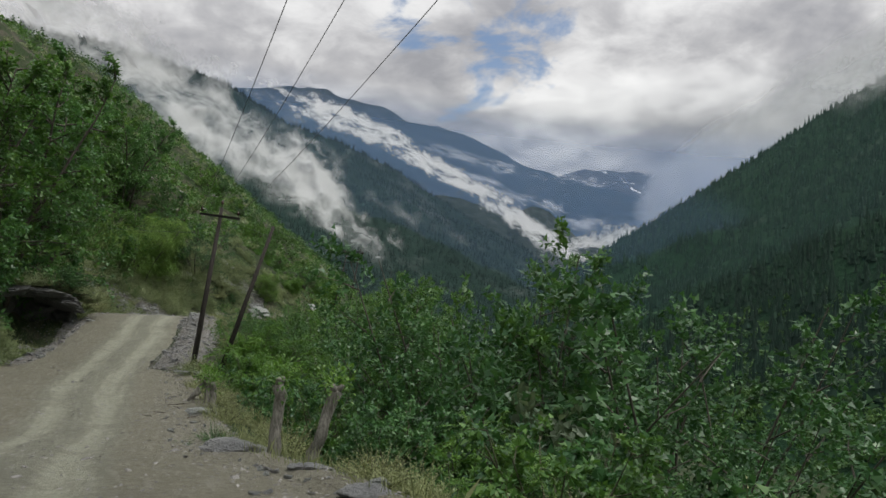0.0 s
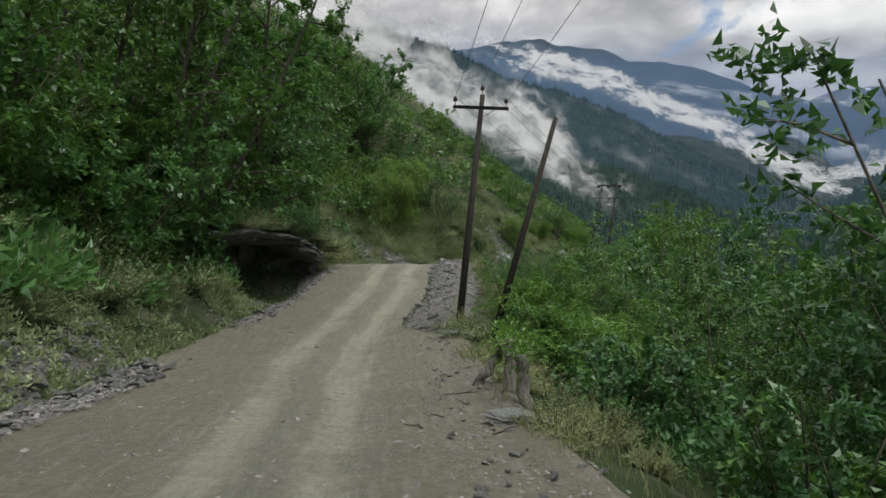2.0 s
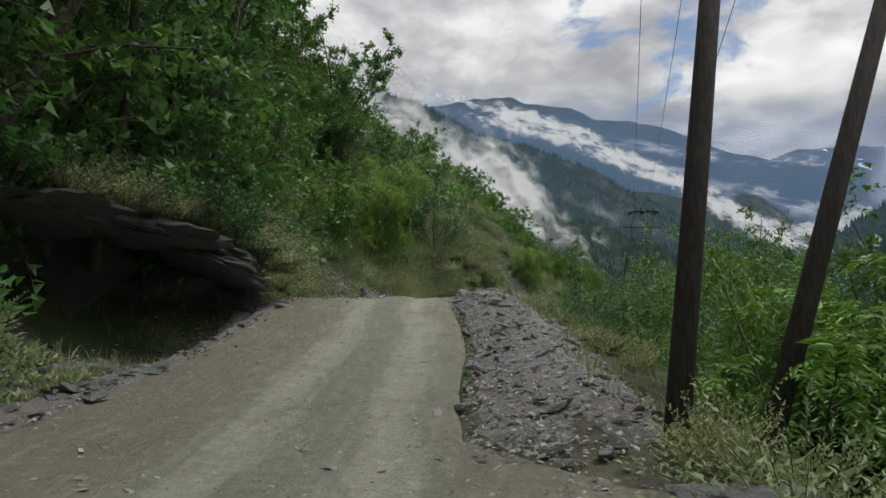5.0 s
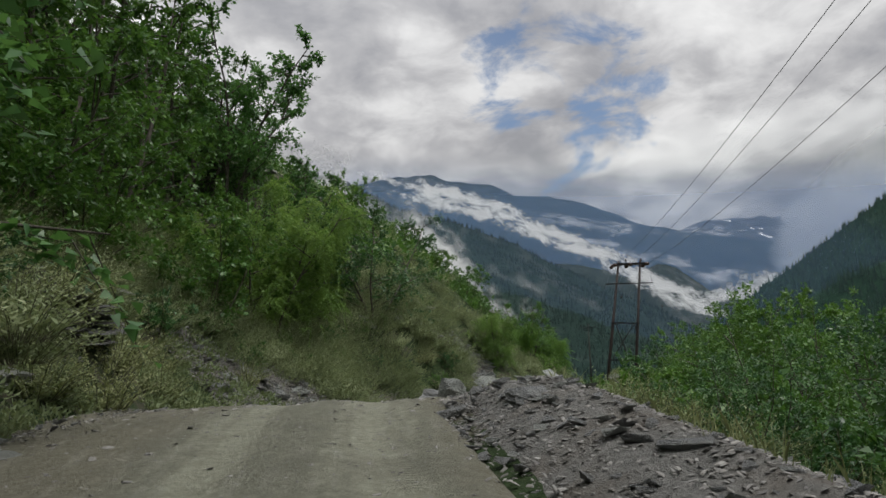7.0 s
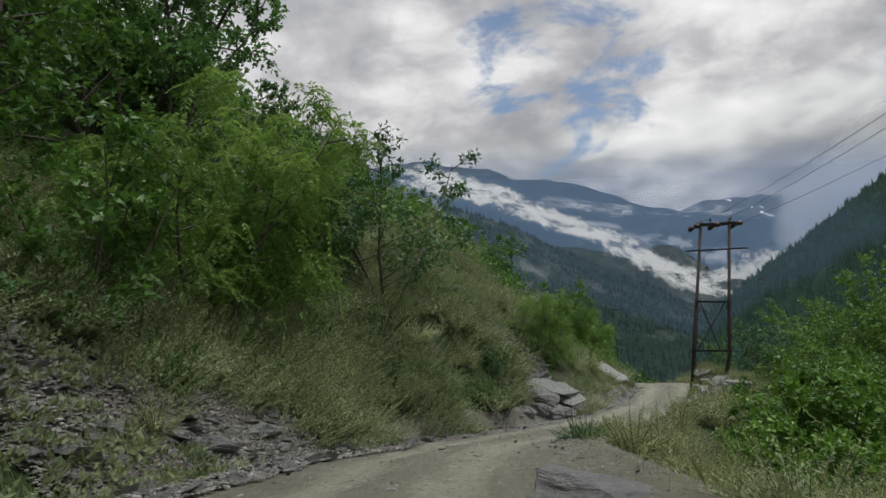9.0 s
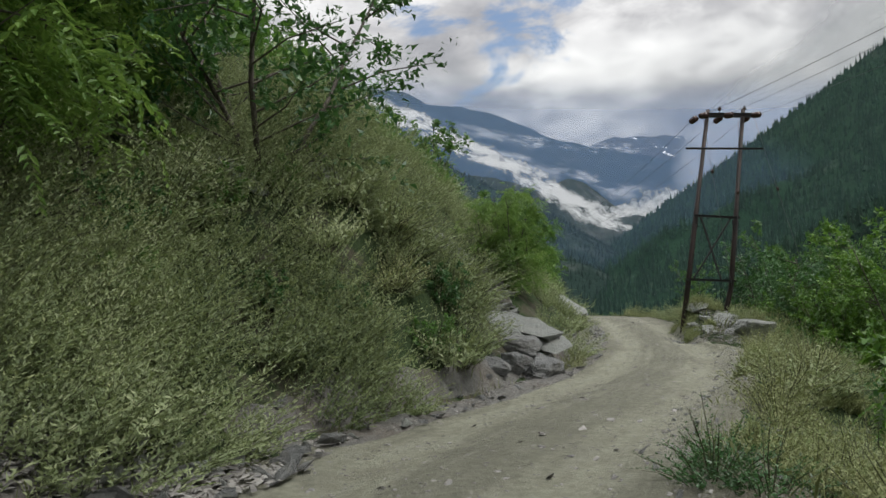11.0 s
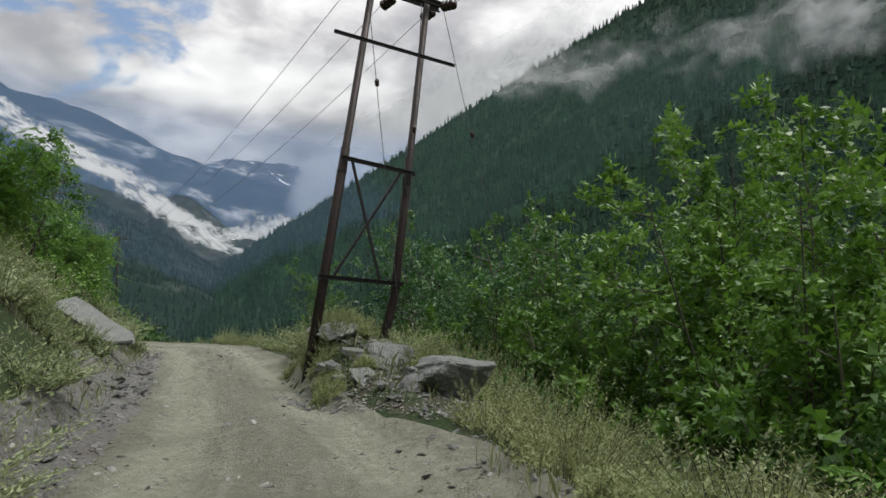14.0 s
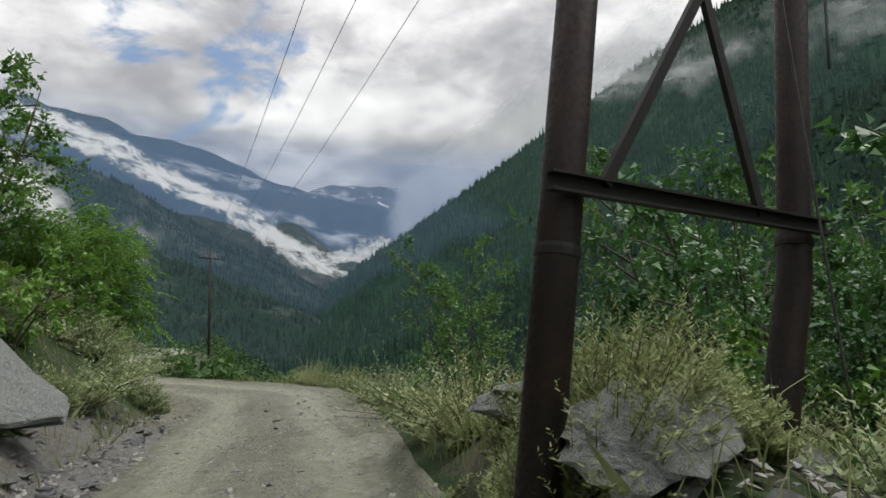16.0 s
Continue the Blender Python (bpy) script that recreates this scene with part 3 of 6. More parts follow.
def pin_insulator(thing, foot, size=1.0):
    bag = Bag()
    lathe(bag, foot, (0, 0, 1), [(0, 0.012), (0.12 * size, 0.012), (0.12 * size, 0.05 * size), (0.15 * size, 0.075 * size), (0.17 * size, 0.045 * size),
                                 (0.19 * size, 0.065 * size), (0.23 * size, 0.04 * size), (0.27 * size, 0.035 * size), (0.28 * size, 0.01)], 10)
    one("insulator", bag, PORCELAIN, thing, "brown porcelain pin insulator", True)


def line_pole(foot, top, arm=0.95, turn=0.0, armless=False, label=""):
    """A single pole with a cross-arm, two braces and three pin insulators."""
    foot, top = np.array(foot, float), np.array(top, float)
    way = unit(top - foot)
    thing = empty("utility_pole", foot, label, "utility pole", "poles of the electric line")
    bag = Bag()
    low = -way * 0.8
    tall = np.linalg.norm(top - foot)
    tube(bag, [low, way * tall * 0.45, way * tall], [0.125, 0.105, 0.075], 12)
    one("shaft", bag, TIMBER, thing, "", True)
    if armless:
        return thing
    side = np.array((math.cos(turn), math.sin(turn), -0.09))
    at = way * (tall - 0.42)
    front = np.cross(side, (0, 0, 1)) * 0.11
    bag = Bag()
    channel(bag, at - side * arm + front, at + side * arm + front, 0.10, 0.05)
    one("crossarm", bag, DARK_IRON, thing)
    for s in (-1, 1):
        bag = Bag()
        bar(bag, at + side * s * arm * 0.5 + front * 1.15 - np.array((0, 0, 0.05)), at - way * 0.35 + front * 1.15, 0.04, 0.012)
        one("brace", bag, DARK_IRON, thing)
        pin_insulator(thing, at + side * s * (arm - 0.07) + front + np.array((0, 0, 0.05)))
    bag = Bag()
    bar(bag, at + way * 0.2, at + way * 0.44, 0.05, 0.02)
    one("top_bracket", bag, DARK_IRON, thing)
    pin_insulator(thing, at + way * 0.44)
    return thing


P1_FOOT, P1_TOP = (-1.0, 30.35, -0.9), (-0.2, 30.45, 6.32)
P3_FOOT, P3_TOP = (25.8, 148.0, -1.7), (26.1, 148.2, 7.9)
line_pole(P1_FOOT, P1_TOP, 0.85, -0.12, label="dark leaning line pole with cross-arm beside the dirt road")
line_pole((0.05, 31.1, -1.2), (2.04, 31.0, 5.67), armless=True, label="bare leaning pole without wires in roadside bushes")
line_pole(P3_FOOT, P3_TOP, 1.2, -0.1, label="distant line pole with cross-arm at the road's far bend")
line_pole((8.5, -27, 1.5), (8.5, -27, 9.6), 1.0, 0.1, label="line pole with cross-arm behind the bend")


def double_pole():
    thing = empty("double_pole", (9.9, 80.2, 0.1), "tall rusty double-pole power structure standing on the road edge", "power pole")
    o = np.array((9.9, 80.2, 0.1))

    def at(x, y, z):
        return np.array((x, y, z)) - o
    L = lambda z: at(8.55 + (z + 0.4) * 0.191, 80.2 + 0.005 * z, z)
    R = lambda z: at(10.55 + (z - 1.0) * 0.142, 80.15, z)
    bag = Bag()
    tube(bag, [L(-1.0), L(1.5), L(4.0), L(4.02), L(7.75)], [0.095, 0.095, 0.09, 0.078, 0.07], 16)
    one("leg", bag, STEEL, thing, "", True)
    bag = Bag()
    tube(bag, [at(10.0, 80.2, -0.9), at(10.38, 80.17, 0.45), R(1.05), R(1.6), R(4.0), R(4.02), R(7.75)], [0.095, 0.095, 0.092, 0.09, 0.088, 0.076, 0.07], 16)
    one("leg", bag, STEEL, thing, "rusty tubular leg kinked near the ground", True)
    # the heavy top beam
    bag = Bag()
    axis = unit(R(7.55) - L(7.55))
    front = np.cross(axis, (0, 0, 1)) * 0.11
    for s in (-1, 1):
        channel(bag, L(7.55) - axis * 0.30 + front * s, R(7.52) + axis * 0.42 + front * s, 0.125, 0.06)
    one("top_beam", bag, DARK_IRON, thing)
    bag = Bag()
    channel(bag, L(6.28) - axis * 0.75 + front, R(6.22) + axis * 0.85 + front, 0.07, 0.04)
    one("crossarm", bag, DARK_IRON, thing)
    for z, out in ((3.78, 0.12), (1.45, 0.18)):
        bag = Bag()
        channel(bag, L(z) - axis * out + front, R(z - 0.14) + axis * 0.1 + front, 0.085, 0.05)
        one("tie_bar", bag, DARK_IRON, thing)
    for a, b in ((L(3.74) + axis * 0.12, R(1.36) - axis * 0.48), (R(3.66) - axis * 0.26, L(1.45) + axis * 0.12)):
        bag = Bag()
        bar(bag, a + front * 1.2, b + front * 1.2, 0.055, 0.03, (0, 1, 0.1))
        one("cross_brace", bag, DARK_IRON, thing)
    # strain insulators on both sides of the beam, and pins on top
    for k, f in enumerate((-0.24, 0.45, 1.22)):
        for s in (-1, 1):
            base = L(7.52) + axis * f * 1.42 + np.array((0, 0.12 * s, -0.02))
            bag = Bag()
            disc = [(0.0, 0.03), (0.02, 0.115), (0.06, 0.12), (0.075, 0.05), (0.125, 0.03)]
            lathe(bag, base + np.array((0, s * 0.06, -0.02)), (0, s, -0.15), [(d + 0.13 * j, r) for j in range(3) for d, r in disc], 12)
            one("strain_insulator", bag, PORCELAIN, thing, "string of brown disc insulators", True)
    for f in (0.35, 1.05):
        pin_insulator(thing, L(7.6) + axis * f * 1.42, 1.0)
    # tie-wire bands round the legs
    for p in (L(1.15), R(1.22), L(3.5), R(3.4)):
        bag = Bag()
        lathe(bag, p, (0.19, 0, 1), [(0, 0.099), (0.03, 0.101), (0.05, 0.099)], 14)
        one("band", bag, DARK_IRON, thing)
    bag = Bag()
    tube(bag, [R(3.55) + (-.2, -.14, 0), R(3.3) + (-.17, -.16, 0), R(3.12) + (-.08, -.16, 0), R(3.12) + (0.02, -.16, 0)], [0.03, 0.028, 0.02, 0.008], 7)
    one("hook", bag, DARK_IRON, thing)
    return thing


double_pole()


def hanging(a, b, sag, count=24):
    t = np.linspace(0, 1, count)[:, None]
    a, b = np.asarray(a, float), np.asarray(b, float)
    return a + (b - a) * t - np.array((0, 0, 1)) * sag * 4 * t * (1 - t)


def wire(name, label, a, b, sag, radius=0.007, group="line wires"):
    bag = Bag()
    tube(bag, hanging(a, b, sag), [radius] * 24, 5)
    me = bag.mesh(name, WIRE, True)
    tagged(new(name, me), label, "wire", group)


TOP1 = [(-1.02, 30.3, 6.25), (-0.22, 30.4, 6.65), (0.58, 30.2, 6.1)]
TOPH = [(9.75, 80.2, 7.55), (10.7, 80.2, 7.55), (11.8, 80.2, 7.5)]
TOP3 = [(24.9, 148, 7.7), (26.1, 148, 8.4), (27.3, 148, 7.6)]
TOP0 = [(7.5, -27, 9.5), (8.5, -27, 9.9), (9.5, -27, 9.5)]
for k in range(3):
    wire("power_wire", "thin grey line wire strung over the road", TOP0[k], TOP1[k], 0.9)
    wire("power_wire", "thin grey line wire strung between pole and double pole", TOP1[k], TOPH[k] - np.array((0, 0.5, 0.05)), 0.7)
    wire("power_wire", "thin grey line wire running on down the valley", TOPH[k] + np.array((0, 0.5, -0.05)), TOP3[k], 1.6)


def guy(a, b, part_at, label):
    """A stay wire with an egg insulator in it."""
    thing = empty("guy_wire", b, label, "guy wire", "stays of the double pole")
    a, b = np.asarray(a, float) - b, np.zeros(3)
    bag = Bag()
    tube(bag, hanging(a, b, 0.12), [0.008] * 24, 5)
    one("cable", bag, WIRE, thing, "", True)
    p = a + (b - a) * part_at - np.array((0, 0, 0.48 * part_at * (1 - part_at)))
    bag = Bag()
    lathe(bag, p + (0, 0, 0.09), b - a, [(0, 0.015), (0.03, 0.045), (0.08, 0.055), (0.10, 0.035), (0.13, 0.05), (0.16, 0.015)], 8)
    one("stay_insulator", bag, PORCELAIN, thing, "", True)


guy((9.75, 80.0, 7.4), (10.55, 79.9, 0.25), 0.27, "slack stay wire with dark insulator hanging down the double pole")
guy((11.2, 80.0, 7.4), (10.75, 79.95, 2.2), 0.52, "short stay wire with dark insulator beside the pole's leg")
guy((11.85, 80.0, 7.4), (13.7, 79.4, -0.35), 0.34, "stay wire with dark insulator running down into bushes")
wire("stay_wire", "thin stay wire with small insulator anchored in the hillside", (-0.35, 30.4, 5.2), (-12.5, 35.0, 6.1), 0.35, 0.006, "")

# ---- rocks ----


DARK_SLATE = slate_material("dark_slate", 0.0, 0.6)
# the ledge's slate, darkened all over: its shade is put into the colour
SHADED_ROCK = slate_material("shaded_rock", 0.0, 0.42)
DARK_SLATE.node_tree.nodes["Principled BSDF"].inputs["Roughness"].default_value = 0.85


def hull_mesh(name, rng, size, mat, points=8, layers=1, lean=0.25):
    """An angular stone: one or more flat hulls with broken corners, lying on one another."""
    bm = bmesh.new()
    sx, sy, sz = size
    layers = 1
    for k in range(layers):
        shrink = 1 - 0.10 * k
        off = (rng.uniform(-0.14, 0.14) * sx * (k > 0), rng.uniform(-0.14, 0.14) * sy * (k > 0), (k - (layers - 1) / 2) * sz / layers)
        made = []
        for i in range(max(points, 8)):
            v = [rng.gauss(0, 1) for c in range(3)]
            r = math.sqrt(sum(c * c for c in v))
            v = [math.copysign(abs(c / r) ** 0.55, c) for c in v]
            made.append(bm.verts.new((v[0] * sx / 2 * shrink * rng.uniform(0.8, 1.08) + off[0] + v[2] * lean * sz * 0.4, v[1] * sy / 2 * shrink * rng.uniform(0.8, 1.08) + off[1],
                                      v[2] * sz / layers * 0.55 + off[2])))
        out = bmesh.ops.convex_hull(bm, input=made)
        bmesh.ops.delete(bm, geom=[g for g in out["geom_interior"] if isinstance(g, bmesh.types.BMVert)], context="VERTS")
    bmesh.ops.recalc_face_normals(bm, faces=bm.faces[:])
    me = bpy.data.meshes.new(name)
    bm.to_mesh(me)
    bm.free()
    me.materials.append(mat)
    return me


def ball_mesh(fine):
    bm = bmesh.new()
    bmesh.ops.create_icosphere(bm, subdivisions=fine, radius=1)
    verts = np.array([v.co[:] for v in bm.verts])
    faces = [[v.index for v in f.verts] for f in bm.faces]
    bm.free()
    return verts, faces


BALL = ball_mesh(4)


def crag_mesh(name, seed, size, mat, planes=13, rough=0.075):
    """A weathered rock: flat broken faces with chipped edges and split beds."""
    nr = np.random.default_rng(seed)
    v, faces = BALL
    n = nr.normal(0, 1, (planes, 3))
    n[:, 2] *= 1.3
    n = n / np.linalg.norm(n, axis=1)[:, None]
    far = nr.uniform(0.5, 0.82, planes)
    reach = np.min(np.where(v @ n.T > 0.05, far / np.maximum(v @ n.T, 0.05), 9), axis=1)
    r = np.minimum(reach, 1.12)
    p = v * r[:, None]
    o = nr.uniform(0, 50, 3)
    bed = p @ np.array((0.22, 0.12, 1.0))
    split = value_noise(bed * 9 + o[0], bed * 0 + o[1], 1.0, 5) * 0.9 + value_noise(bed * 22 + o[0], bed * 0, 1.0, 6) * 0.5
    lump = value_noise(p[:, 0] * 3 + o[0] + p[:, 2] * 1.7, p[:, 1] * 3 + o[1] - p[:, 2] * 1.9, 1.0, 7) + 0.6 * value_noise(p[:, 0] * 9 + p[:, 2] * 7, p[:, 1] * 9 + o[2] - p[:, 2] * 5, 1.0, 8)
    side = 1 - np.abs(v[:, 2:3])
    p = p * (1 + rough * lump[:, None]) + p * np.array((1, 1, 0)) * split[:, None] * rough * 1.5 * side
    return mesh_of(name, p * np.array(size) * 0.68, faces, mat)


def ground_z(x, y):
    return float(land(np.array([x]), np.array([y]))[0])


def top_z(x, y):
    return float(surface(np.array([x]), np.array([y]))[0])


RNG = random.Random(7)


def boulder(place, size, turn, tilt, label, mat=None, layers=1, points=18, name="boulder"):
    me = crag_mesh(name, RNG.randrange(9999), size, mat or SLATE)
    ob = tagged(new(name, me), label, "rock", "large slate blocks")
    ob.matrix_world = pose(*place, *tilt[:2], turn)
    return ob


def slab(place, size, turn, tilt, label, mat, seed, name="slate_slab"):
    """A broken plate of slate: an uneven outline in split layers, thinner towards one end."""
    nr = np.random.default_rng(seed)
    sx, sy, sz = size
    k = 13
    a = np.linspace(0, 2 * math.pi, k, endpoint=False) + nr.normal(0, 0.07, k)
    rim = np.stack([np.sign(np.cos(a)) * np.abs(np.cos(a)) ** 0.6 * sx / 2, np.sign(np.sin(a)) * np.abs(np.sin(a)) ** 0.55 * sy / 2], 1) * nr.uniform(0.76, 1.1, (k, 1))
    rings = []
    for z, grow_ in ((-0.5, 0.84), (-0.28, 0.97), (-0.22, 0.9), (0.02, 0.99), (0.08, 0.93), (0.36, 0.98), (0.46, 0.94)):
        taper = 1 - 0.45 * (rim[:, 0] / sx + 0.5)
        rings.append(np.concatenate([rim * (grow_ + nr.normal(0, 0.02, (k, 1))), (z * sz * taper + nr.normal(0, 0.015, k) * sz)[:, None]], 1))
    inner = np.concatenate([rim * 0.5, (0.5 * sz * (1 - 0.45 * (rim[:, :1] * 0.5 / sx + 0.5)) + nr.normal(0, 0.05, (k, 1)) * sz)], 1)
    rings.append(inner)
    verts = np.concatenate(rings + [np.array([[0, 0, 0.40 * sz], [0, 0, -0.45 * sz]])])
    faces = []
    for r in range(len(rings) - 1):
        faces += [(r * k + i, r * k + (i + 1) % k, (r + 1) * k + (i + 1) % k, (r + 1) * k + i) for i in range(k)]
    top, low = len(verts) - 2, len(verts) - 1
    faces += [((len(rings) - 1) * k + i, (len(rings) - 1) * k + (i + 1) % k, top) for i in range(k)]
    faces += [((i + 1) % k, i, low) for i in range(k)]
    ob = tagged(new(name, mesh_of(name, verts, faces, mat)), label, "rock", "large slate blocks")
    ob.matrix_world = pose(*place, *tilt[:2], turn)
    return ob


def slate_stack(name, label, place, plates, size, turn, tilt, seed, mat):
    """Thin beds of slate lying on one another, each broken back a little from the one below."""
    thing = empty(name, place, label, "rock outcrop")
    rng = random.Random(seed)
    sx, sy, sz = size
    for k in range(plates):
        me = hull_mesh("slate_plate", rng, (sx * rng.uniform(0.7, 1.1), sy * rng.uniform(0.7, 1.1), sz * rng.uniform(0.8, 1.5)), mat, 16)
        ob = part("slate_plate", me, thing)
        ob.matrix_local = pose(rng.uniform(-0.12, 0.12) * sx, rng.uniform(-0.2, 0.2) * sy, k * sz * 0.95, tilt[0] + rng.uniform(-5, 5), tilt[1] + rng.uniform(-5, 5), turn + rng.uniform(-14, 14))
    return thing


slate_stack("slate_slab", "big tilted pale slate slab in split layers on the roadside bank", (0.66, 74.35, 0.16), 3, (2.7, 1.9, 0.2), -49, (5, 20, 0), 4, PALE_SLATE)
slab((0.0, 75.9, 1.1), (1.6, 1.1, 0.2), -40, (10, 22, 0), "flat grey slate plate leaning on the bank", SLATE, 2)
slate_stack("slate_outcrop", "crumbling layered slate outcrop jutting from the bank", (-10.6, 50.4, 2.05), 12, (1.7, 2.2, 0.075), 8, (4, 6, 0), 41, DARK_SLATE)
slate_stack("slate_outcrop", "stack of dark slate flakes in the broken bank", (-0.95, 75.3, ground_z(-0.95, 75.3) - 0.1), 10, (0.8, 0.8, 0.07), -25, (10, 8, 0), 42, DARK_SLATE)
slate_stack("slate_outcrop", "layered slate crumbling out of the upper bank", (-4.6, 70.6, ground_z(-4.6, 70.6) + 0.05), 7, (0.8, 0.6, 0.07), -15, (14, 18, 0), 43, DARK_SLATE)
slate_stack("slate_outcrop", "layered slate crumbling out of the upper bank", (-3.3, 71.9, ground_z(-3.3, 71.9) + 0.05), 6, (0.7, 0.5, 0.07), -25, (14, 20, 0), 44, SLATE)
slate_stack("slate_outcrop", "thin slate beds showing in the grassy bank", (-11.8, 56.0, ground_z(-11.8, 56.0) + 0.05), 6, (0.8, 0.7, 0.07), 20, (8, 14, 0), 45, SLATE)
boulder((0.25, 71.75, -0.35), (0.8, 0.7, 0.75), 20, (10, 5, 0), "squarish grey boulder at the road's inner edge")
for px, py, size, turn in ((-0.45, 71.5, (0.8, 0.6, 0.55), 40), (-0.15, 72.3, (0.9, 0.7, 0.6), -15), (0.45, 72.6, (0.6, 0.5, 0.4), 75), (-0.9, 71.0, (0.6, 0.45, 0.4), 10)):
    boulder((px, py, ground_z(px, py) + size[2] * 0.25), size, turn, (6, 14, 0), "angular grey rock at the foot of the bank", SLATE)
boulder((0.75, 72.1, -0.4), (0.5, 0.4, 0.35), 60, (0, 10, 0), "small grey boulder at the road's inner edge")
boulder((-0.1, 72.9, ground_z(-0.1, 72.9) + 0.1), (1.0, 0.7, 0.5), 10, (10, 12, 0), "grey boulder among shrubs on the bank", PALE_SLATE)
slab((6.9, 87.9, 0.48), (2.9, 0.95, 0.28), -66, (8, 24, 0), "long pale slate slab sticking out of the bank", PALE_SLATE, 3, "boulder")
boulder((8.95, 76.75, -0.12), (1.05, 0.8, 0.7), -35, (-12, 6, 0), "big angular pale slate boulder on the road verge", PALE_SLATE, 1, 22)
boulder((8.35, 76.95, top_z(8.35, 76.95) + 0.08), (0.5, 0.36, 0.26), 15, (8, -16, 0), "flat layered slate block on the road verge", SLATE, 3, 14)
for px, py, size, turn, tilt in ((8.95, 77.55, (0.62, 0.4, 0.18), -30, (14, -14, 0)), (8.75, 78.6, (0.4, 0.3, 0.16), 35, (10, 12, 0)), (9.1, 79.9, (0.7, 0.5, 0.26), 10, (6, -12, 0)), (9.2, 77.95, (0.4, 0.3, 0.24), 70, (0, 10, 0)), (8.45, 79.3, (0.4, 0.3, 0.16), 50, (6, 6, 0))):
    boulder((px, py, top_z(px, py) + size[2] * 0.3), size, turn, tilt, "broken pale slate block on the weedy road verge", PALE_SLATE)
boulder((9.4, 78.75, -0.12), (1.0, 0.8, 0.62), 40, (10, -12, 0), "pale slate block half buried in the verge", PALE_SLATE, 1, 20)
boulder((8.25, 77.9, -0.22), (0.55, 0.35, 0.12), 60, (14, -18, 0), "thin slate plate leaning on the verge", PALE_SLATE, 2, 12)
boulder((8.35, 79.0, ground_z(8.35, 79.0) + 0.06), (0.4, 0.3, 0.18), 70, (12, 8, 0), "small slate block on the verge")
for px, py, size, turn, tilt, seed in ((8.4, 79.3, (0.6, 0.4, 0.13), 75, (-8, 8, 0), 62), (8.75, 79.0, (0.45, 0.3, 0.12), -20, (10, 5, 0), 63), (8.2, 78.6, (0.34, 0.26, 0.1), 40, (4, -8, 0), 64)):
    slab((px, py, ground_z(px, py) + size[2] * 0.3), size, turn, tilt, "flat pale slate slab among weeds by the double pole", PALE_SLATE, seed, "boulder")
boulder((9.95, 81.3, ground_z(9.95, 81.3) + 0.02), (1.1, 0.8, 0.4), 15, (0, 10, 0), "slate block by the double pole's foot", PALE_SLATE)
boulder((8.95, 77.1, ground_z(8.95, 77.1) + 0.06), (0.35, 0.3, 0.22), 0, (0, 12, 0), "small slate block on the verge in dry grass", PALE_SLATE)
slab((-2.6, 72.7, ground_z(-2.6, 72.7) + 0.3), (1.5, 0.9, 0.3), -35, (14, 26, 0), "dark overhanging slate slab in the broken bank", DARK_SLATE, 8)
boulder((-3.5, 76.2, ground_z(-3.5, 76.2) + 0.15), (1.2, 0.8, 0.6), 30, (10, 38, 0), "white-faced rock high on the grassy bank", PALE_SLATE, 2)
boulder((-3.3, 72.0, ground_z(-3.3, 72.0) + 0.15), (1.2, 0.8, 0.4), -25, (10, 40, 0), "pale slate slab in the broken bank", PALE_SLATE, 2)
boulder((-4.6, 70.6, ground_z(-4.6, 70.6) + 0.12), (1.1, 0.8, 0.35), -15, (8, 36, 0), "dark slate slab in the broken bank", SLATE, 3)
boulder((-5.8, 69.0, ground_z(-5.8, 69.0) + 0.1), (0.9, 0.7, 0.3), -5, (0, 35, 0), "slate slab in the broken bank", PALE_SLATE, 2)
boulder((0.55, 18.6, top_z(0.55, 18.6) + 0.06), (0.72, 0.4, 0.2), 8, (3, 2, 0), "thin flat slate slab on the road edge", PALE_SLATE, name="slate_slab")
slab((0.68, 14.4, ground_z(0.68, 14.4) + 0.08), (0.8, 0.5, 0.17), 20, (5, 0, 0), "small pale slate slab on the road edge", PALE_SLATE, 5)
boulder((2.0, 11.2, ground_z(2.0, 11.2) + 0.08), (0.9, 0.6, 0.25), 15, (0, 6, 0), "slate slab on the crumbling road edge", SLATE, 2, name="slate_slab")
boulder((2.9, 8.2, ground_z(2.9, 8.2) + 0.02), (0.6, 0.4, 0.2), 40, (0, 10, 0), "slate block on the crumbling road edge", SLATE, 2)
boulder((3.6, 6.0, ground_z(3.6, 6.0) + 0.0), (0.6, 0.45, 0.2), -10, (8, 0, 0), "slate block on the crumbling road edge", SLATE, 2)
boulder((-0.8, 28.9, ground_z(-0.8, 28.9) + 0.05), (1.1, 0.6, 0.22), 5, (0, 5, 0), "flat slate pile near the leaning pole", SLATE, 4)
boulder((-3.2, 54.4, top_z(-3.2, 54.4) + 0.0), (1.2, 1.0, 0.55), 20, (0, 5, 0), "grey humped rock in the road's outer edge", SLATE, 2)
boulder((-3.3, 49.4, top_z(-3.3, 49.4) + 0.08), (0.55, 0.45, 0.34), 20, (0, 5, 0), "pale grey rock on the road's outer edge at the crest", PALE_SLATE, 2)
boulder((-2.6, 45.0, top_z(-2.6, 45.0) + 0.03), (0.6, 0.45, 0.26), -10, (6, 6, 0), "grey rock on the rubble mound", SLATE, 3)
boulder((-8.5, 44.3, ground_z(-8.5, 44.3) + 0.12), (0.75, 0.5, 0.35), 15, (0, 0, 0), "pale stone at the foot of the bank", PALE_SLATE, 2)
boulder((-10.2, 47.4, ground_z(-10.2, 47.4) + 0.06), (1.1, 0.6, 0.28), 40, (10, 12, 0), "pale slab lying on the bank", PALE_SLATE, 2)
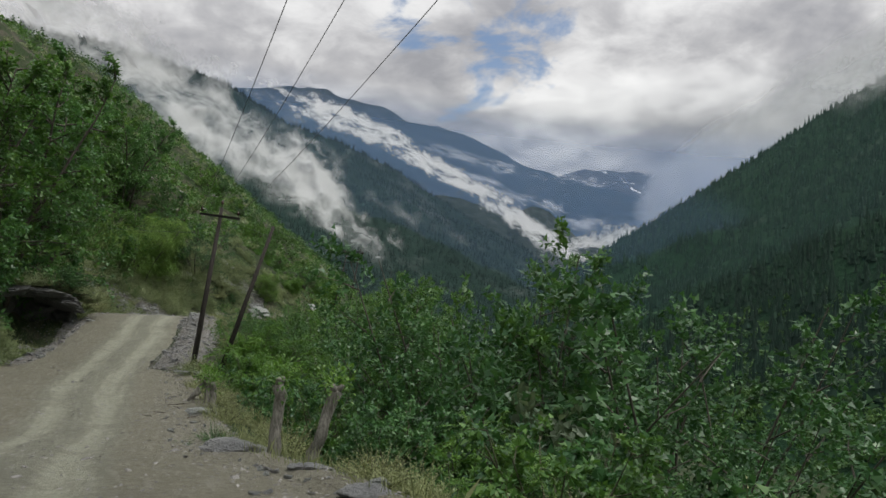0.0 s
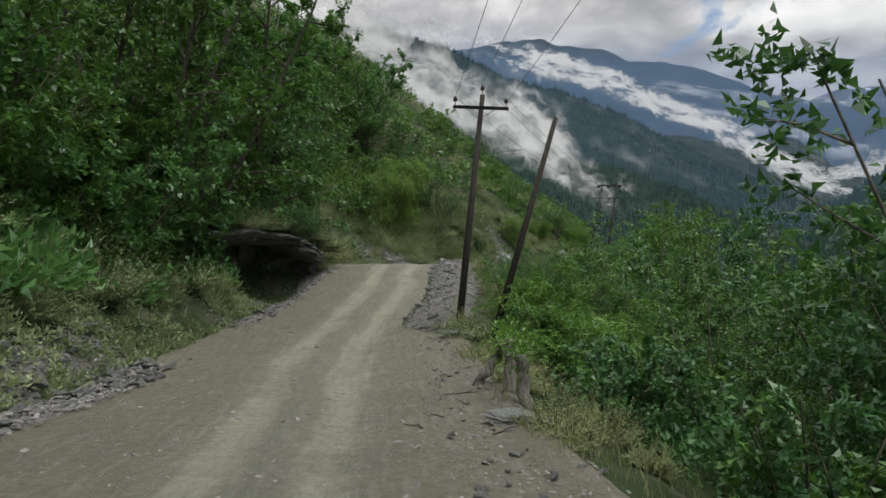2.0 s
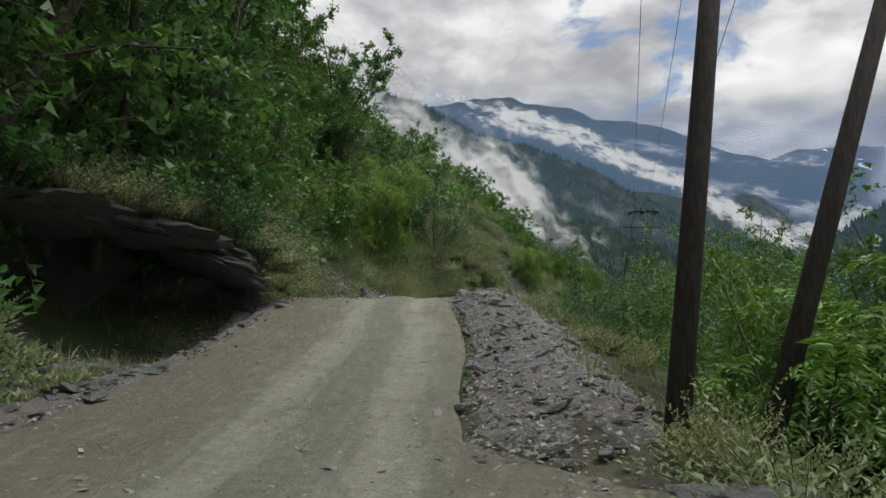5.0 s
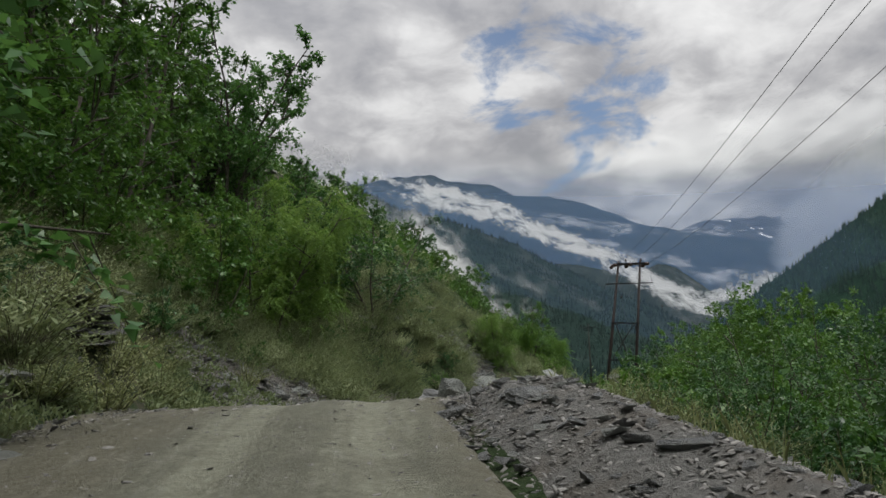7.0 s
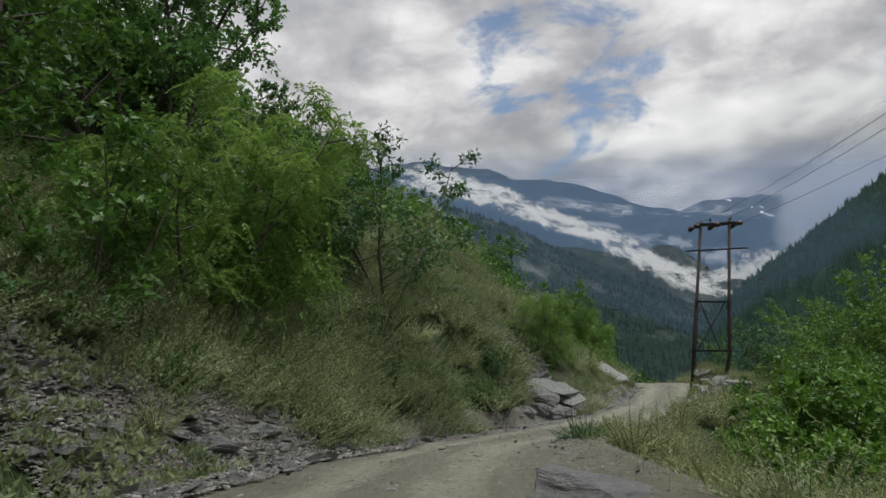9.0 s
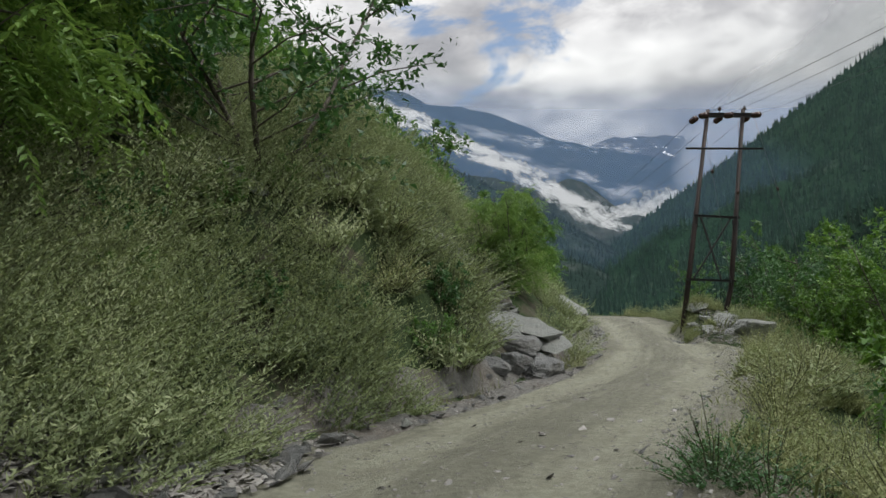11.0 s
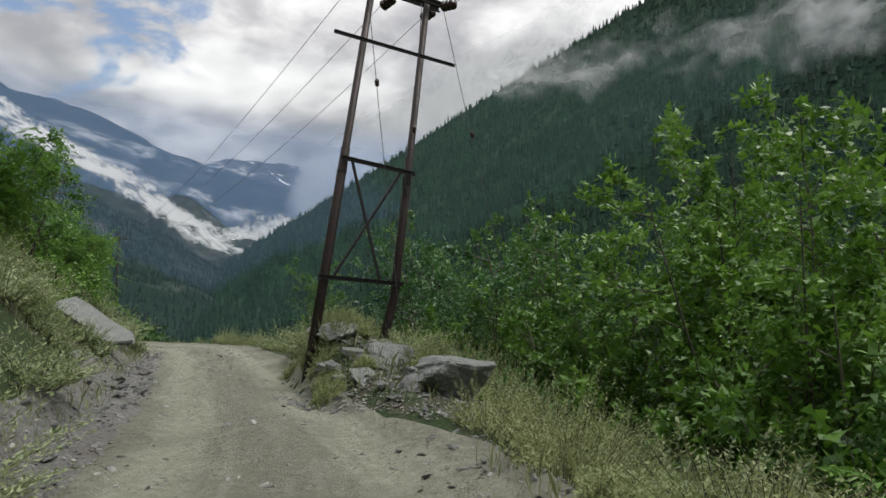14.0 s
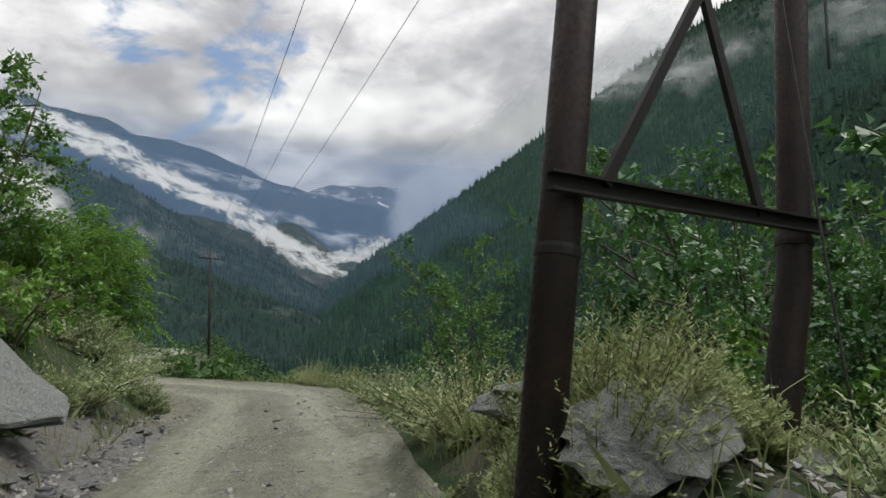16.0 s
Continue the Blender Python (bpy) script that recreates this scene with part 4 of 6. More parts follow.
boulder((-11.5, 53.5, ground_z(-11.5, 53.5) + 0.15), (1.4, 0.8, 0.5), 20, (10, 25, 0), "grey rock on the grassy bank", SLATE, 3)
boulder((-8.0, 61.9, ground_z(-8.0, 61.9) + 0.08), (0.7, 0.45, 0.28), 25, (0, 0, 0), "pale stone on the scree below the bank", PALE_SLATE, 2)
boulder((-8.4, 60.2, ground_z(-8.4, 60.2) + 0.08), (0.9, 0.5, 0.3), 60, (5, 10, 0), "grey stone on the scree below the bank", SLATE, 2)
boulder((5.9, 70.6, ground_z(5.9, 70.6) + 0.1), (0.5, 0.4, 0.3), 10, (0, 0, 0), "small pale stone in the outer verge", PALE_SLATE, 2)

bag = Bag()
hook = [np.array(p) for p in ((0, 0, -0.15), (0.02, 0.0, 0.16), (0.06, 0.02, 0.24), (0.14, 0.03, 0.24), (0.18, 0.03, 0.15), (0.2, 0.03, -0.1))]
tube(bag, hook, [0.012] * 6, 7)
hoop = new("steel_hoop", bag.mesh("steel_hoop", STEEL))
hoop.location = (9.05, 78.15, ground_z(9.05, 78.15))
tagged(hoop, "bent rusty steel rod sticking out of the verge", "steel rod")


def rock_ledge():
    """The undercut rock band in the bank, in overlapping beds."""
    thing = empty("rock_ledge", (-10.3, 39, 0.2), "undercut rock ledge, its shade coloured in, over a black hollow", "rock ledge")
    rng = random.Random(11)
    for x, y, z, sx, sy, sz, rx, ry, turn in (
            (-0.1, -3.6, 1.95, 2.0, 4.4, 0.6, 0, -4, 6), (0.15, 0.0, 1.9, 2.2, 4.6, 0.6, -3, 2, -3), (0.75, 3.1, 1.3, 2.1, 3.6, 0.55, -10, 4, -8),
            (-0.9, -2.0, 2.45, 2.2, 5.0, 0.6, 0, -10, 3), (-0.6, 1.8, 2.3, 2.4, 4.4, 0.6, -6, -8, -6), (-1.7, -3.6, 0.8, 1.3, 4.6, 3.0, 0, 0, 0), (-1.6, 0.2, 0.7, 1.3, 4.6, 3.0, 0, 0, 0),
            (-0.9, 3.6, 0.6, 1.6, 3.4, 2.2, 0, 0, 0), (0.2, 5.2, 0.35, 1.3, 1.5, 1.3, 0, 0, 20)):
        ob = part("rock_bed", crag_mesh("rock_bed", rng.randrange(9999), (sx * 1.1, sy * 1.1, sz * 1.15), SHADED_ROCK, 12, 0.13), thing)
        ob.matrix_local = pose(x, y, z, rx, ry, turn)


rock_ledge()


def rubble(name, label, stretch, count, loose, sizes, seed, bed=False):
    """Broken slate: the larger pieces singly, the chips as one mesh."""
    thing = empty(name, (stretch(0.5, 0.5)[0], stretch(0.5, 0.5)[1], ground_z(*stretch(0.5, 0.5))), label, "rubble")
    o = np.array(thing.location)
    rng = random.Random(seed)
    kinds = [hull_mesh("stone", rng, (1, rng.uniform(0.5, 0.85), rng.uniform(0.12, 0.3)), SLATE, 10) for k in range(8)]
    kinds += [hull_mesh("stone", rng, (1, rng.uniform(0.5, 0.85), rng.uniform(0.2, 0.4)), PALE_SLATE, 9) for k in range(3)]
    for k in range(count):
        x, y = stretch(rng.random(), rng.betavariate(1.4, 1.4) if bed else rng.random())
        s = rng.uniform(*sizes) * (1.6 if rng.random() < 0.1 else 1)
        ob = part("stone", rng.choice(kinds), thing)
        ob.matrix_local = Matrix.Translation((x - o[0], y - o[1], top_z(x, y) + (0.05 if bed else 0.01) + 0.08 * s - o[2])) @ pose(0, 0, 0, rng.uniform(-22, 22), rng.uniform(-22, 22), rng.uniform(0, 360)) @ Matrix.Diagonal((s, s, s, 1))
    if bed:
        # the grey earth and grit that the stones lie in
        gy, gb = np.meshgrid(np.linspace(0, 1, 120), np.linspace(0, 1, 15), indexing="ij")
        xy = np.array([stretch(a, b) for a, b in zip(gy.ravel(), gb.ravel())])
        rim = np.minimum(np.minimum(gy, 1 - gy) * 12, np.minimum(gb, 1 - gb) * 6).ravel()
        z = surface(xy[:, 0], xy[:, 1]) + 0.05 * np.clip(rim, 0, 1) - 0.06 * np.clip(1 - rim, 0, 1) + 0.03 * value_noise(xy[:, 0], xy[:, 1], 0.35, 63)
        part("earth_bed", mesh_of("earth_bed", np.column_stack([xy, z]) - o, grid_faces(120, 15), GRIT, True), thing)["kind"] = "stuff"
    if loose:
        nr = np.random.default_rng(seed)
        uv = np.stack([nr.random(loose), nr.beta(1.4, 1.4, loose) if bed else nr.random(loose)], 1)
        xy = np.array([stretch(a, b) for a, b in uv])
        chips(xy, nr, sizes[0] * 0.22, sizes[0] * 0.85, thing, o, 0.06 if bed else 0.022)


def chips(xy, nr, low, high, thing=None, o=(0, 0, 0), lift=0.022, name="gravel", z=None):
    """Many small flat stones as one mesh."""
    n = len(xy)
    z = surface(xy[:, 0], xy[:, 1]) if z is None else z
    size = nr.uniform(low, high, n)
    a = nr.uniform(0, 2 * math.pi, n)
    base = np.array([(-1, -0.6, -0.3), (1, -0.7, -0.3), (0.9, 0.6, -0.3), (-0.8, 0.7, -0.3), (-0.7, -0.4, 0.3), (0.6, -0.5, 0.25), (0.7, 0.35, 0.32), (-0.5, 0.5, 0.27)]) * 0.5
    shape = base[None] * nr.uniform(0.7, 1.3, (n, 8, 1)) * np.stack([np.ones(n), nr.uniform(0.5, 1, n), nr.uniform(0.22, 0.5, n)], 1)[:, None, :]
    shape[..., 2] += shape[..., 0] * nr.normal(0, 0.25, (n, 1)) + shape[..., 1] * nr.normal(0, 0.25, (n, 1))
    shape *= size[:, None, None]
    ca, sa = np.cos(a)[:, None], np.sin(a)[:, None]
    world_ = np.stack([shape[..., 0] * ca - shape[..., 1] * sa + xy[:, 0:1], shape[..., 0] * sa + shape[..., 1] * ca + xy[:, 1:2], shape[..., 2] + z[:, None] + size[:, None] * 0.06 + lift], 2)
    faces = np.array([(4, 5, 6, 7), (0, 1, 5, 4), (1, 2, 6, 5), (2, 3, 7, 6), (3, 0, 4, 7)])
    faces = (faces[None] + (np.arange(n) * 8)[:, None, None]).reshape(-1, 4)
    ob = part(name, mesh_of(name, world_.reshape(-1, 3) - np.array(o), faces, RUBBLE), thing)
    ob["kind"] = "stuff"
    return ob


def beside(side, y0, y1, d0, d1):
    """A strip of ground along the road, by metres out from its edge."""
    def place(a, b):
        y = y0 + (y1 - y0) * a
        d = (d0 + (d1 - d0) * b) / float(slant(y))
        return (float(left_edge(y)) - d, y) if side == "left" else (float(right_edge(y)) + d, y)
    return place


rubble("scree_heap", "long heap of broken grey slate along the road's outer edge", beside("right", 30, 48, -1.5, 1.0), 298, 7000, (0.09, 0.30), 21, True)
rubble("rubble_mound", "mound of grey slate rubble on the outer road edge", lambda a, b: (-3.6 + 1.7 * a, 43.8 + 4.0 * b), 110, 900, (0.10, 0.3), 29)
rubble("scree_slope", "fan of broken slate and dirt below the inner bank", beside("left", 56, 64.5, -0.7, 2.9), 298, 10000, (0.16, 0.52), 22, True)
rubble("ledge_scree", "grey scree and earth below the rock ledge", beside("left", 30, 45, -0.5, 0.9), 200, 3000, (0.08, 0.3), 33, True)
rubble("slate_pile", "pile of broken slate at the foot of the bank", beside("left", 10, 24, -0.6, 1.3), 290, 4200, (0.14, 0.42), 23, True)
rubble("slate_fall", "dark fall of slate flakes in the bank", lambda a, b: (0.9 - 3.2 * a, 74.7 + 2.3 * b - a * 0.6), 298, 1500, (0.16, 0.5), 24, True)
rubble("slate_scree", "crumbling slate flakes high in the bank", lambda a, b: (-2.9 - 4.2 * a, 71.9 - 1.6 * a + 1.5 * (b - 0.5)), 190, 700, (0.14, 0.4), 25)
rubble("verge_stones", "scattered slate stones on the verge by the double pole", lambda a, b: (7.3 + 3.0 * a, 75.2 + 4.2 * b + a), 160, 2600, (0.08, 0.24), 26)
rubble("bank_stones", "loose stones along the foot of the bank", beside("left", 36, 54, -0.5, 2.2), 220, 3600, (0.08, 0.24), 27)
rubble("verge_gravel", "grey gravel along the crumbling outer verge", beside("right", 55, 75, -0.5, 1.1), 130, 3600, (0.05, 0.15), 31)
rubble("foot_stones", "broken slate along the foot of the shrubby bank", beside("left", 64, 92, -0.45, 1.0), 260, 4600, (0.08, 0.3), 32, True)
rubble("edge_stones", "loose stones along the crumbling outer edge", beside("right", 2, 30, -1.0, 0.7), 150, 2200, (0.06, 0.18), 28)

nr_road = np.random.default_rng(5)
ry = nr_road.uniform(-2, 104, 18000)
ru = nr_road.beta(0.8, 0.8, 18000)
rx = left_edge(ry) + (right_edge(ry) - left_edge(ry)) * ru
loose_chips = chips(np.stack([rx, ry], 1), nr_road, 0.012, 0.06, None, (0, 0, 0), 0.0, "road_gravel")
sy = nr_road.uniform(-2, 100, 700)
stray = chips(np.stack([left_edge(sy) + (right_edge(sy) - left_edge(sy)) * nr_road.random(700), sy], 1), nr_road, 0.06, 0.15, None, (0, 0, 0), 0.0, "stray_stones")
tagged(stray, "stray slate stones and clods on the dirt road", "stones", kind="stuff")
tagged(loose_chips, "loose slate chips lying on the dirt road", "gravel", kind="stuff")

# ---- plants ----
BARK = bark_material("grey_bark", (0.045, 0.038, 0.030), (0.13, 0.115, 0.095))
STEM = bark_material("green_stem", (0.05, 0.055, 0.03), (0.12, 0.12, 0.07))
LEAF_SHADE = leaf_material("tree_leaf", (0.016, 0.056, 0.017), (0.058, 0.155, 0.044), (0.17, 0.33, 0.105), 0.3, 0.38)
LEAF_DARK = leaf_material("dark_leaf", (0.010, 0.042, 0.014), (0.036, 0.112, 0.034), (0.12, 0.25, 0.08), 0.22, 0.38)
LEAF_MID = leaf_material("green_leaf", (0.017, 0.054, 0.013), (0.058, 0.148, 0.030), (0.17, 0.31, 0.072), 0.26, 0.42)
LEAF_LIGHT = leaf_material("light_leaf", (0.022, 0.066, 0.010), (0.078, 0.18, 0.026), (0.20, 0.35, 0.062), 0.26, 0.42)
LEAF_WILLOW = leaf_material("willow_leaf", (0.048, 0.11, 0.028), (0.135, 0.245, 0.06), (0.31, 0.44, 0.13), 0.36, 0.45)
LEAF_PALE = leaf_material("pale_leaf", (0.07, 0.10, 0.06), (0.13, 0.18, 0.11), (0.24, 0.30, 0.20))
LEAF_GREY = leaf_material("grey_green_leaf", (0.06, 0.092, 0.044), (0.215, 0.268, 0.138), (0.48, 0.53, 0.32), 0.22, 0.75, 0.95)
LEAF_DRY = leaf_material("dry_leaf", (0.085, 0.11, 0.045), (0.205, 0.238, 0.108), (0.40, 0.42, 0.22), 0.2, 0.75)
NEEDLE = leaf_material("needle", (0.003, 0.017, 0.009), (0.008, 0.036, 0.018), (0.022, 0.068, 0.032), 0.05, 0.85, 0.04)
# bluer and duller than NEEDLE, with a little distance haze in the colour
NEEDLE_FAR = leaf_material("far_needle", (0.003, 0.010, 0.008), (0.006, 0.018, 0.013), (0.013, 0.032, 0.022), 0.0, 0.9, 0.02)
FAR_LEAF = leaf_material("slope_leaf", (0.01, 0.034, 0.01), (0.036, 0.095, 0.02), (0.1, 0.19, 0.04), 0.15, 0.7, 0.22)


def leaves(at, way, up, length, width, fold=0.18):
    """Folded leaf blades, one quad each."""
    way = unit(way)
    side = unit(np.cross(way, up))
    top = np.cross(side, way)
    length, width = np.asarray(length)[:, None], np.asarray(width)[:, None]
    mid = at + way * length * 0.48
    return np.stack([at, mid + side * width * 0.5 + top * width * fold, at + way * length - top * length * 0.08, mid - side * width * 0.5 + top * width * fold], 1)


def blades_of(at, way, up, length, width):
    """Plain leaf blades for growth that is joined into one mesh, one triangle each."""
    way = unit(way)
    side = unit(np.cross(way, up)) * (np.asarray(width) * 0.5)[:, None]
    mid = at + way * (np.asarray(length) * 0.35)[:, None]
    return np.stack([at - side * 0.2, mid + side * 1.2, at + way * np.asarray(length)[:, None]], 1)


def limb(nr, start, way, length, bend, steps):
    pts, p, w = [start], np.array(start, float), unit(way)
    for k in range(steps):
        w = unit(w + nr.normal(0, bend, 3) + np.array((0, 0, 0.05)))
        p = p + w * length / steps
        pts.append(p)
    return np.array(pts), w


def plant(seed, stems=6, height=3.0, spread=0.55, lean=(0, 0), branches=8, twigs=5, per_twig=8, leaf=0.13, wide=0.5, droop=0.25, girth=0.03, first=0.25,
          reach=0.36, pinnate=False, plain_leaf=False, bend=0.13):
    """Wood and leaves of one bush or tree, its foot at the origin."""
    nr = np.random.default_rng(seed)
    wood = Bag()
    at, way = [], []
    for s in range(stems):
        a = 2 * math.pi * (s + nr.uniform(-0.3, 0.3)) / stems
        out = np.array((math.cos(a), math.sin(a), 0)) * spread * nr.uniform(0.3, 1.1) if stems > 1 else np.zeros(3)
        tall = height * nr.uniform(0.72, 1.0)
        base = np.array((math.cos(a), math.sin(a), 0)) * (0.09 * height * nr.uniform(0.2, 1) if stems > 1 else 0) + np.array((0, 0, -0.25))
        pts, w = limb(nr, base, np.array((lean[0], lean[1], 1.0)) + out, tall * 1.05, bend, 6)
        tube(wood, pts[::2] if girth < 0.05 else pts, np.linspace(girth, girth * 0.22, 4 if girth < 0.05 else 7), 8 if girth > 0.06 else 5, girth > 0.05)
        for b in range(branches):
            f = first + (1 - first) * (b + nr.uniform(0, 1)) / branches
            i = min(int(f * 6), 5)
            p = pts[i] + (pts[i + 1] - pts[i]) * (f * 6 - i)
            c = nr.uniform(0, 2 * math.pi)
            o = np.array((math.cos(c), math.sin(c), nr.uniform(0.05, 0.75)))
            long_ = height * reach * (1.12 - 0.62 * f) * nr.uniform(0.6, 1.15)
            bp, bw = limb(nr, p, o + unit(out + 1e-6) * 0.35 * (stems > 1), long_, 0.2, 4)
            if girth > 0.05 or b % 2 == 0:
                tube(wood, bp[::2], [girth * 0.42, girth * 0.25, girth * 0.1], 4 if girth > 0.05 else 3, False)
            for q in range(twigs):
                g = 0.25 + 0.75 * (q + nr.uniform(0, 1)) / twigs
                j = min(int(g * 4), 3)
                tp = bp[j] + (bp[j + 1] - bp[j]) * (g * 4 - j)
                tw = unit(bw + nr.normal(0, 0.75, 3) + np.array((0, 0, 0.15 - droop)))
                tl = long_ * nr.uniform(0.25, 0.5)
                n = per_twig
                t = np.linspace(0.15, 1, n)[:, None]
                pos = tp + tw * tl * t - np.array((0, 0, 1)) * droop * tl * 0.6 * t * t + nr.normal(0, leaf * 0.25, (n, 3))
                at.append(pos)
                way.append(tw * 0.5 + nr.normal(0, 0.62, (n, 3)) + np.array((0, 0, -droop * 0.8)))
                if girth > 0.09:
                    tube(wood, [tp, tp + tw * tl - np.array((0, 0, droop * tl * 0.6))], [girth * 0.09, girth * 0.03], 3, False)
    at, way = np.concatenate(at), np.concatenate(way)
    if pinnate:
        # each leaf is a long drooping stalk with pairs of leaflets
        pairs = 7
        n = len(at)
        w = unit(way)
        side = unit(np.cross(w, np.array((0.05, 0.02, 1.0))))
        size = leaf * nr.uniform(0.7, 1.2, n)
        p_all, w_all, l_all = [], [], []
        for k in range(pairs):
            t = (k + 1) / pairs
            spine = at + w * (size * t)[:, None] - np.array((0, 0, 1)) * (size * 0.35 * t * t)[:, None]
            for s in (-1, 1):
                p_all.append(spine)
                w_all.append(side * s + w * 0.55 + np.array((0, 0, -0.25)) + nr.normal(0, 0.12, (n, 3)))
                l_all.append(size * 0.36 * (1.05 - 0.35 * t))
        at, way, size = np.concatenate(p_all), np.concatenate(w_all), np.concatenate(l_all)
        width = size * 0.36
    else:
        size = leaf * nr.uniform(0.6, 1.25, len(at))
        width = size * wide
    up = nr.normal(0, 0.5, (len(at), 3)) + np.array((0, 0, 1.0))
    green = Bag()
    if plain_leaf:
        q = blades_of(at, way, up, size * 1.08, width * 1.5)
        green.add(q.reshape(-1, 3), np.arange(len(q) * 3).reshape(-1, 3).tolist())
    else:
        green.quads(leaves(at, way, up, size, width))
    return wood, green


def feather(seed, height=0.8, stems=64, spread=0.75, leaf=0.066, lean=(0, 0)):
    """A clump of upright plumes with fine leaves, its foot at the origin."""
    nr = np.random.default_rng(seed)
    wood, green = Bag(), Bag()
    quads = []
    for s in range(stems):
        a, r = nr.uniform(0, 2 * math.pi), math.sqrt(nr.uniform(0, 1))
        base = np.array((math.cos(a) * r * spread * 0.35, math.sin(a) * r * spread * 0.35, -0.08)) * height
        way = unit(np.array((math.cos(a) * r * spread * 0.9 + lean[0], math.sin(a) * r * spread * 0.9 + lean[1], 1.0)) + nr.normal(0, 0.12, 3))
        long_ = height * nr.uniform(0.6, 1.08) * (1.1 - 0.3 * r)
        bow = np.array((math.cos(a) * r * 0.55 + lean[0], math.sin(a) * r * 0.55 + lean[1], -0.55 * r)) * long_ * 0.6 + nr.normal(0, 0.06, 3) * long_
        t = np.linspace(0.12, 1.0, 22)[:, None]
        pos = base + way * long_ * t + bow * t * t
        ang = nr.uniform(0, 2 * math.pi, (22, 1))
        side = np.concatenate([np.cos(ang), np.sin(ang), np.zeros((22, 1))], 1)
        size = leaf * 0.9 * nr.uniform(0.7, 1.35, 22) * (1.5 - 0.9 * t[:, 0]) * (height / 0.8) ** 0.5
        quads.append(blades_of(pos, side * 0.95 + way * 0.6 + nr.normal(0, 0.15, (22, 3)), nr.normal(0, 0.6, (22, 3)) + way, size * 1.15, size * 0.55))
        tip = np.array([0.0, 0.55, 1.0])[:, None]
        path = base + way * long_ * tip + bow * tip * tip
        d = unit(np.cross(way, nr.normal(0, 1, 3))) * 0.004
        wood.quads([path[0] - d, path[0] + d, path[1] + d, path[1] - d])
        wood.quads([path[1] - d, path[1] + d, path[2] + d * 0.4, path[2] - d * 0.4])
    q = np.concatenate(quads)
    green.add(q.reshape(-1, 3), np.arange(len(q) * 3).reshape(-1, 3).tolist())
    return wood, green


PROTOS = {}


def proto(key, name, label, category, group, wood, green, bark, leaf_mat, wood_name="trunk", leaf_name="crown"):
    """A plant built once; each further one is a copy."""
    PROTOS[key] = dict(name=name, label=label, category=category, group=group, first=None,
                       tall=float(np.concatenate(green.verts)[:, 2].max()), wood=wood.mesh(wood_name, bark, True), green=green.mesh(leaf_name, leaf_mat), names=(wood_name, leaf_name))


def grow(key, x, y, size=1.0, turn=None, z=None, tilt=(0, 0), rng=RNG):
    k = PROTOS[key]
    turn = rng.uniform(0, 360) if turn is None else turn
    z = ground_z(x, y) if z is None else z
    m = pose(x, y, z, tilt[0], tilt[1], turn) @ Matrix.Diagonal((size, size, size * rng.uniform(0.92, 1.08), 1))
    if k["first"] is None:
        thing = empty(k["name"], (0, 0, 0), k["label"], k["category"], k["group"])
        part(k["names"][0], k["wood"], thing)
        part(k["names"][1], k["green"], thing)
        k["first"] = thing
        k["free"] = True
    if k.pop("free", False):
        k["first"].matrix_basis = m
        k["own"] = m
        return k["first"]
    made = copy_thing(k["first"], pose(0, 0, 0))
    made.matrix_basis = m
    return made


for i, (mat, tone, kind_) in enumerate(((LEAF_DARK, "dark green", "d"), (LEAF_MID, "green", "m"), (LEAF_LIGHT, "bright yellow-green", "l"))):
    for v in range(2):
        w, g = plant(100 + i * 10 + v, stems=7, height=2.0, spread=0.65, branches=7, twigs=4, per_twig=14, leaf=0.108, wide=0.6, reach=0.42, droop=0.2, first=0.08, plain_leaf=True)
        proto(f"bush_{kind_}{v}", "bush", f"{tone} leafy bush growing on the steep slope", "bush", "bushes on the slopes", w, g, STEM, mat, "wood", "foliage")
w, g = plant(130, stems=9, height=4.2, spread=0.75, branches=10, twigs=6, per_twig=11, leaf=0.18, wide=0.55, reach=0.40, droop=0.2, first=0.05, plain_leaf=True, girth=0.045)
proto("big_bush", "bush", "large rounded green bush on the bank above the road", "bush", "bushes on the slopes", w, g, STEM, LEAF_MID, "wood", "foliage")
w, g = plant(131, stems=9, height=4.2, spread=0.75, branches=10, twigs=6, per_twig=13, leaf=0.16, wide=0.62, reach=0.40, droop=0.25, first=0.04, plain_leaf=True, girth=0.045)
proto("big_dark", "bush", "large dense dark green bush on the bank above the road", "bush", "bushes on the slopes", w, g, STEM, LEAF_SHADE, "wood", "foliage")
w, g = plant(132, stems=9, height=4.2, spread=0.65, branches=10, twigs=6, per_twig=14, leaf=0.12, wide=0.6, plain_leaf=True, reach=0.38, droop=0.15, first=0.04, girth=0.045)
proto("big_light", "bush", "large bright green bush on the slope below the road", "bush", "bushes on the slopes", w, g, STEM, LEAF_LIGHT, "wood", "foliage")
w, g = plant(133, stems=9, height=7.0, spread=0.5, branches=14, twigs=7, per_twig=13, leaf=0.125, wide=0.6, plain_leaf=True, reach=0.30, droop=0.15, first=0.1, girth=0.045)
proto("thick_dark", "tree", "bushy dark green tree rising from the gully below the road", "tree", "trees below the road", w, g, BARK, LEAF_DARK)
w, g = plant(134, stems=9, height=7.0, spread=0.5, branches=14, twigs=7, per_twig=13, leaf=0.115, wide=0.6, plain_leaf=True, reach=0.30, droop=0.15, first=0.1, girth=0.045)
proto("thick_mid", "tree", "bushy green tree rising from the slope below the road", "tree", "trees below the road", w, g, BARK, LEAF_MID)
w, g = plant(140, stems=5, height=2.4, spread=0.6, branches=7, twigs=5, per_twig=8, leaf=0.16, wide=0.62, reach=0.4, droop=0.1)
proto("pale", "bush", "bush with large pale silvery leaves below the road", "bush", "bushes on the slopes", w, g, STEM, LEAF_PALE, "wood", "foliage")
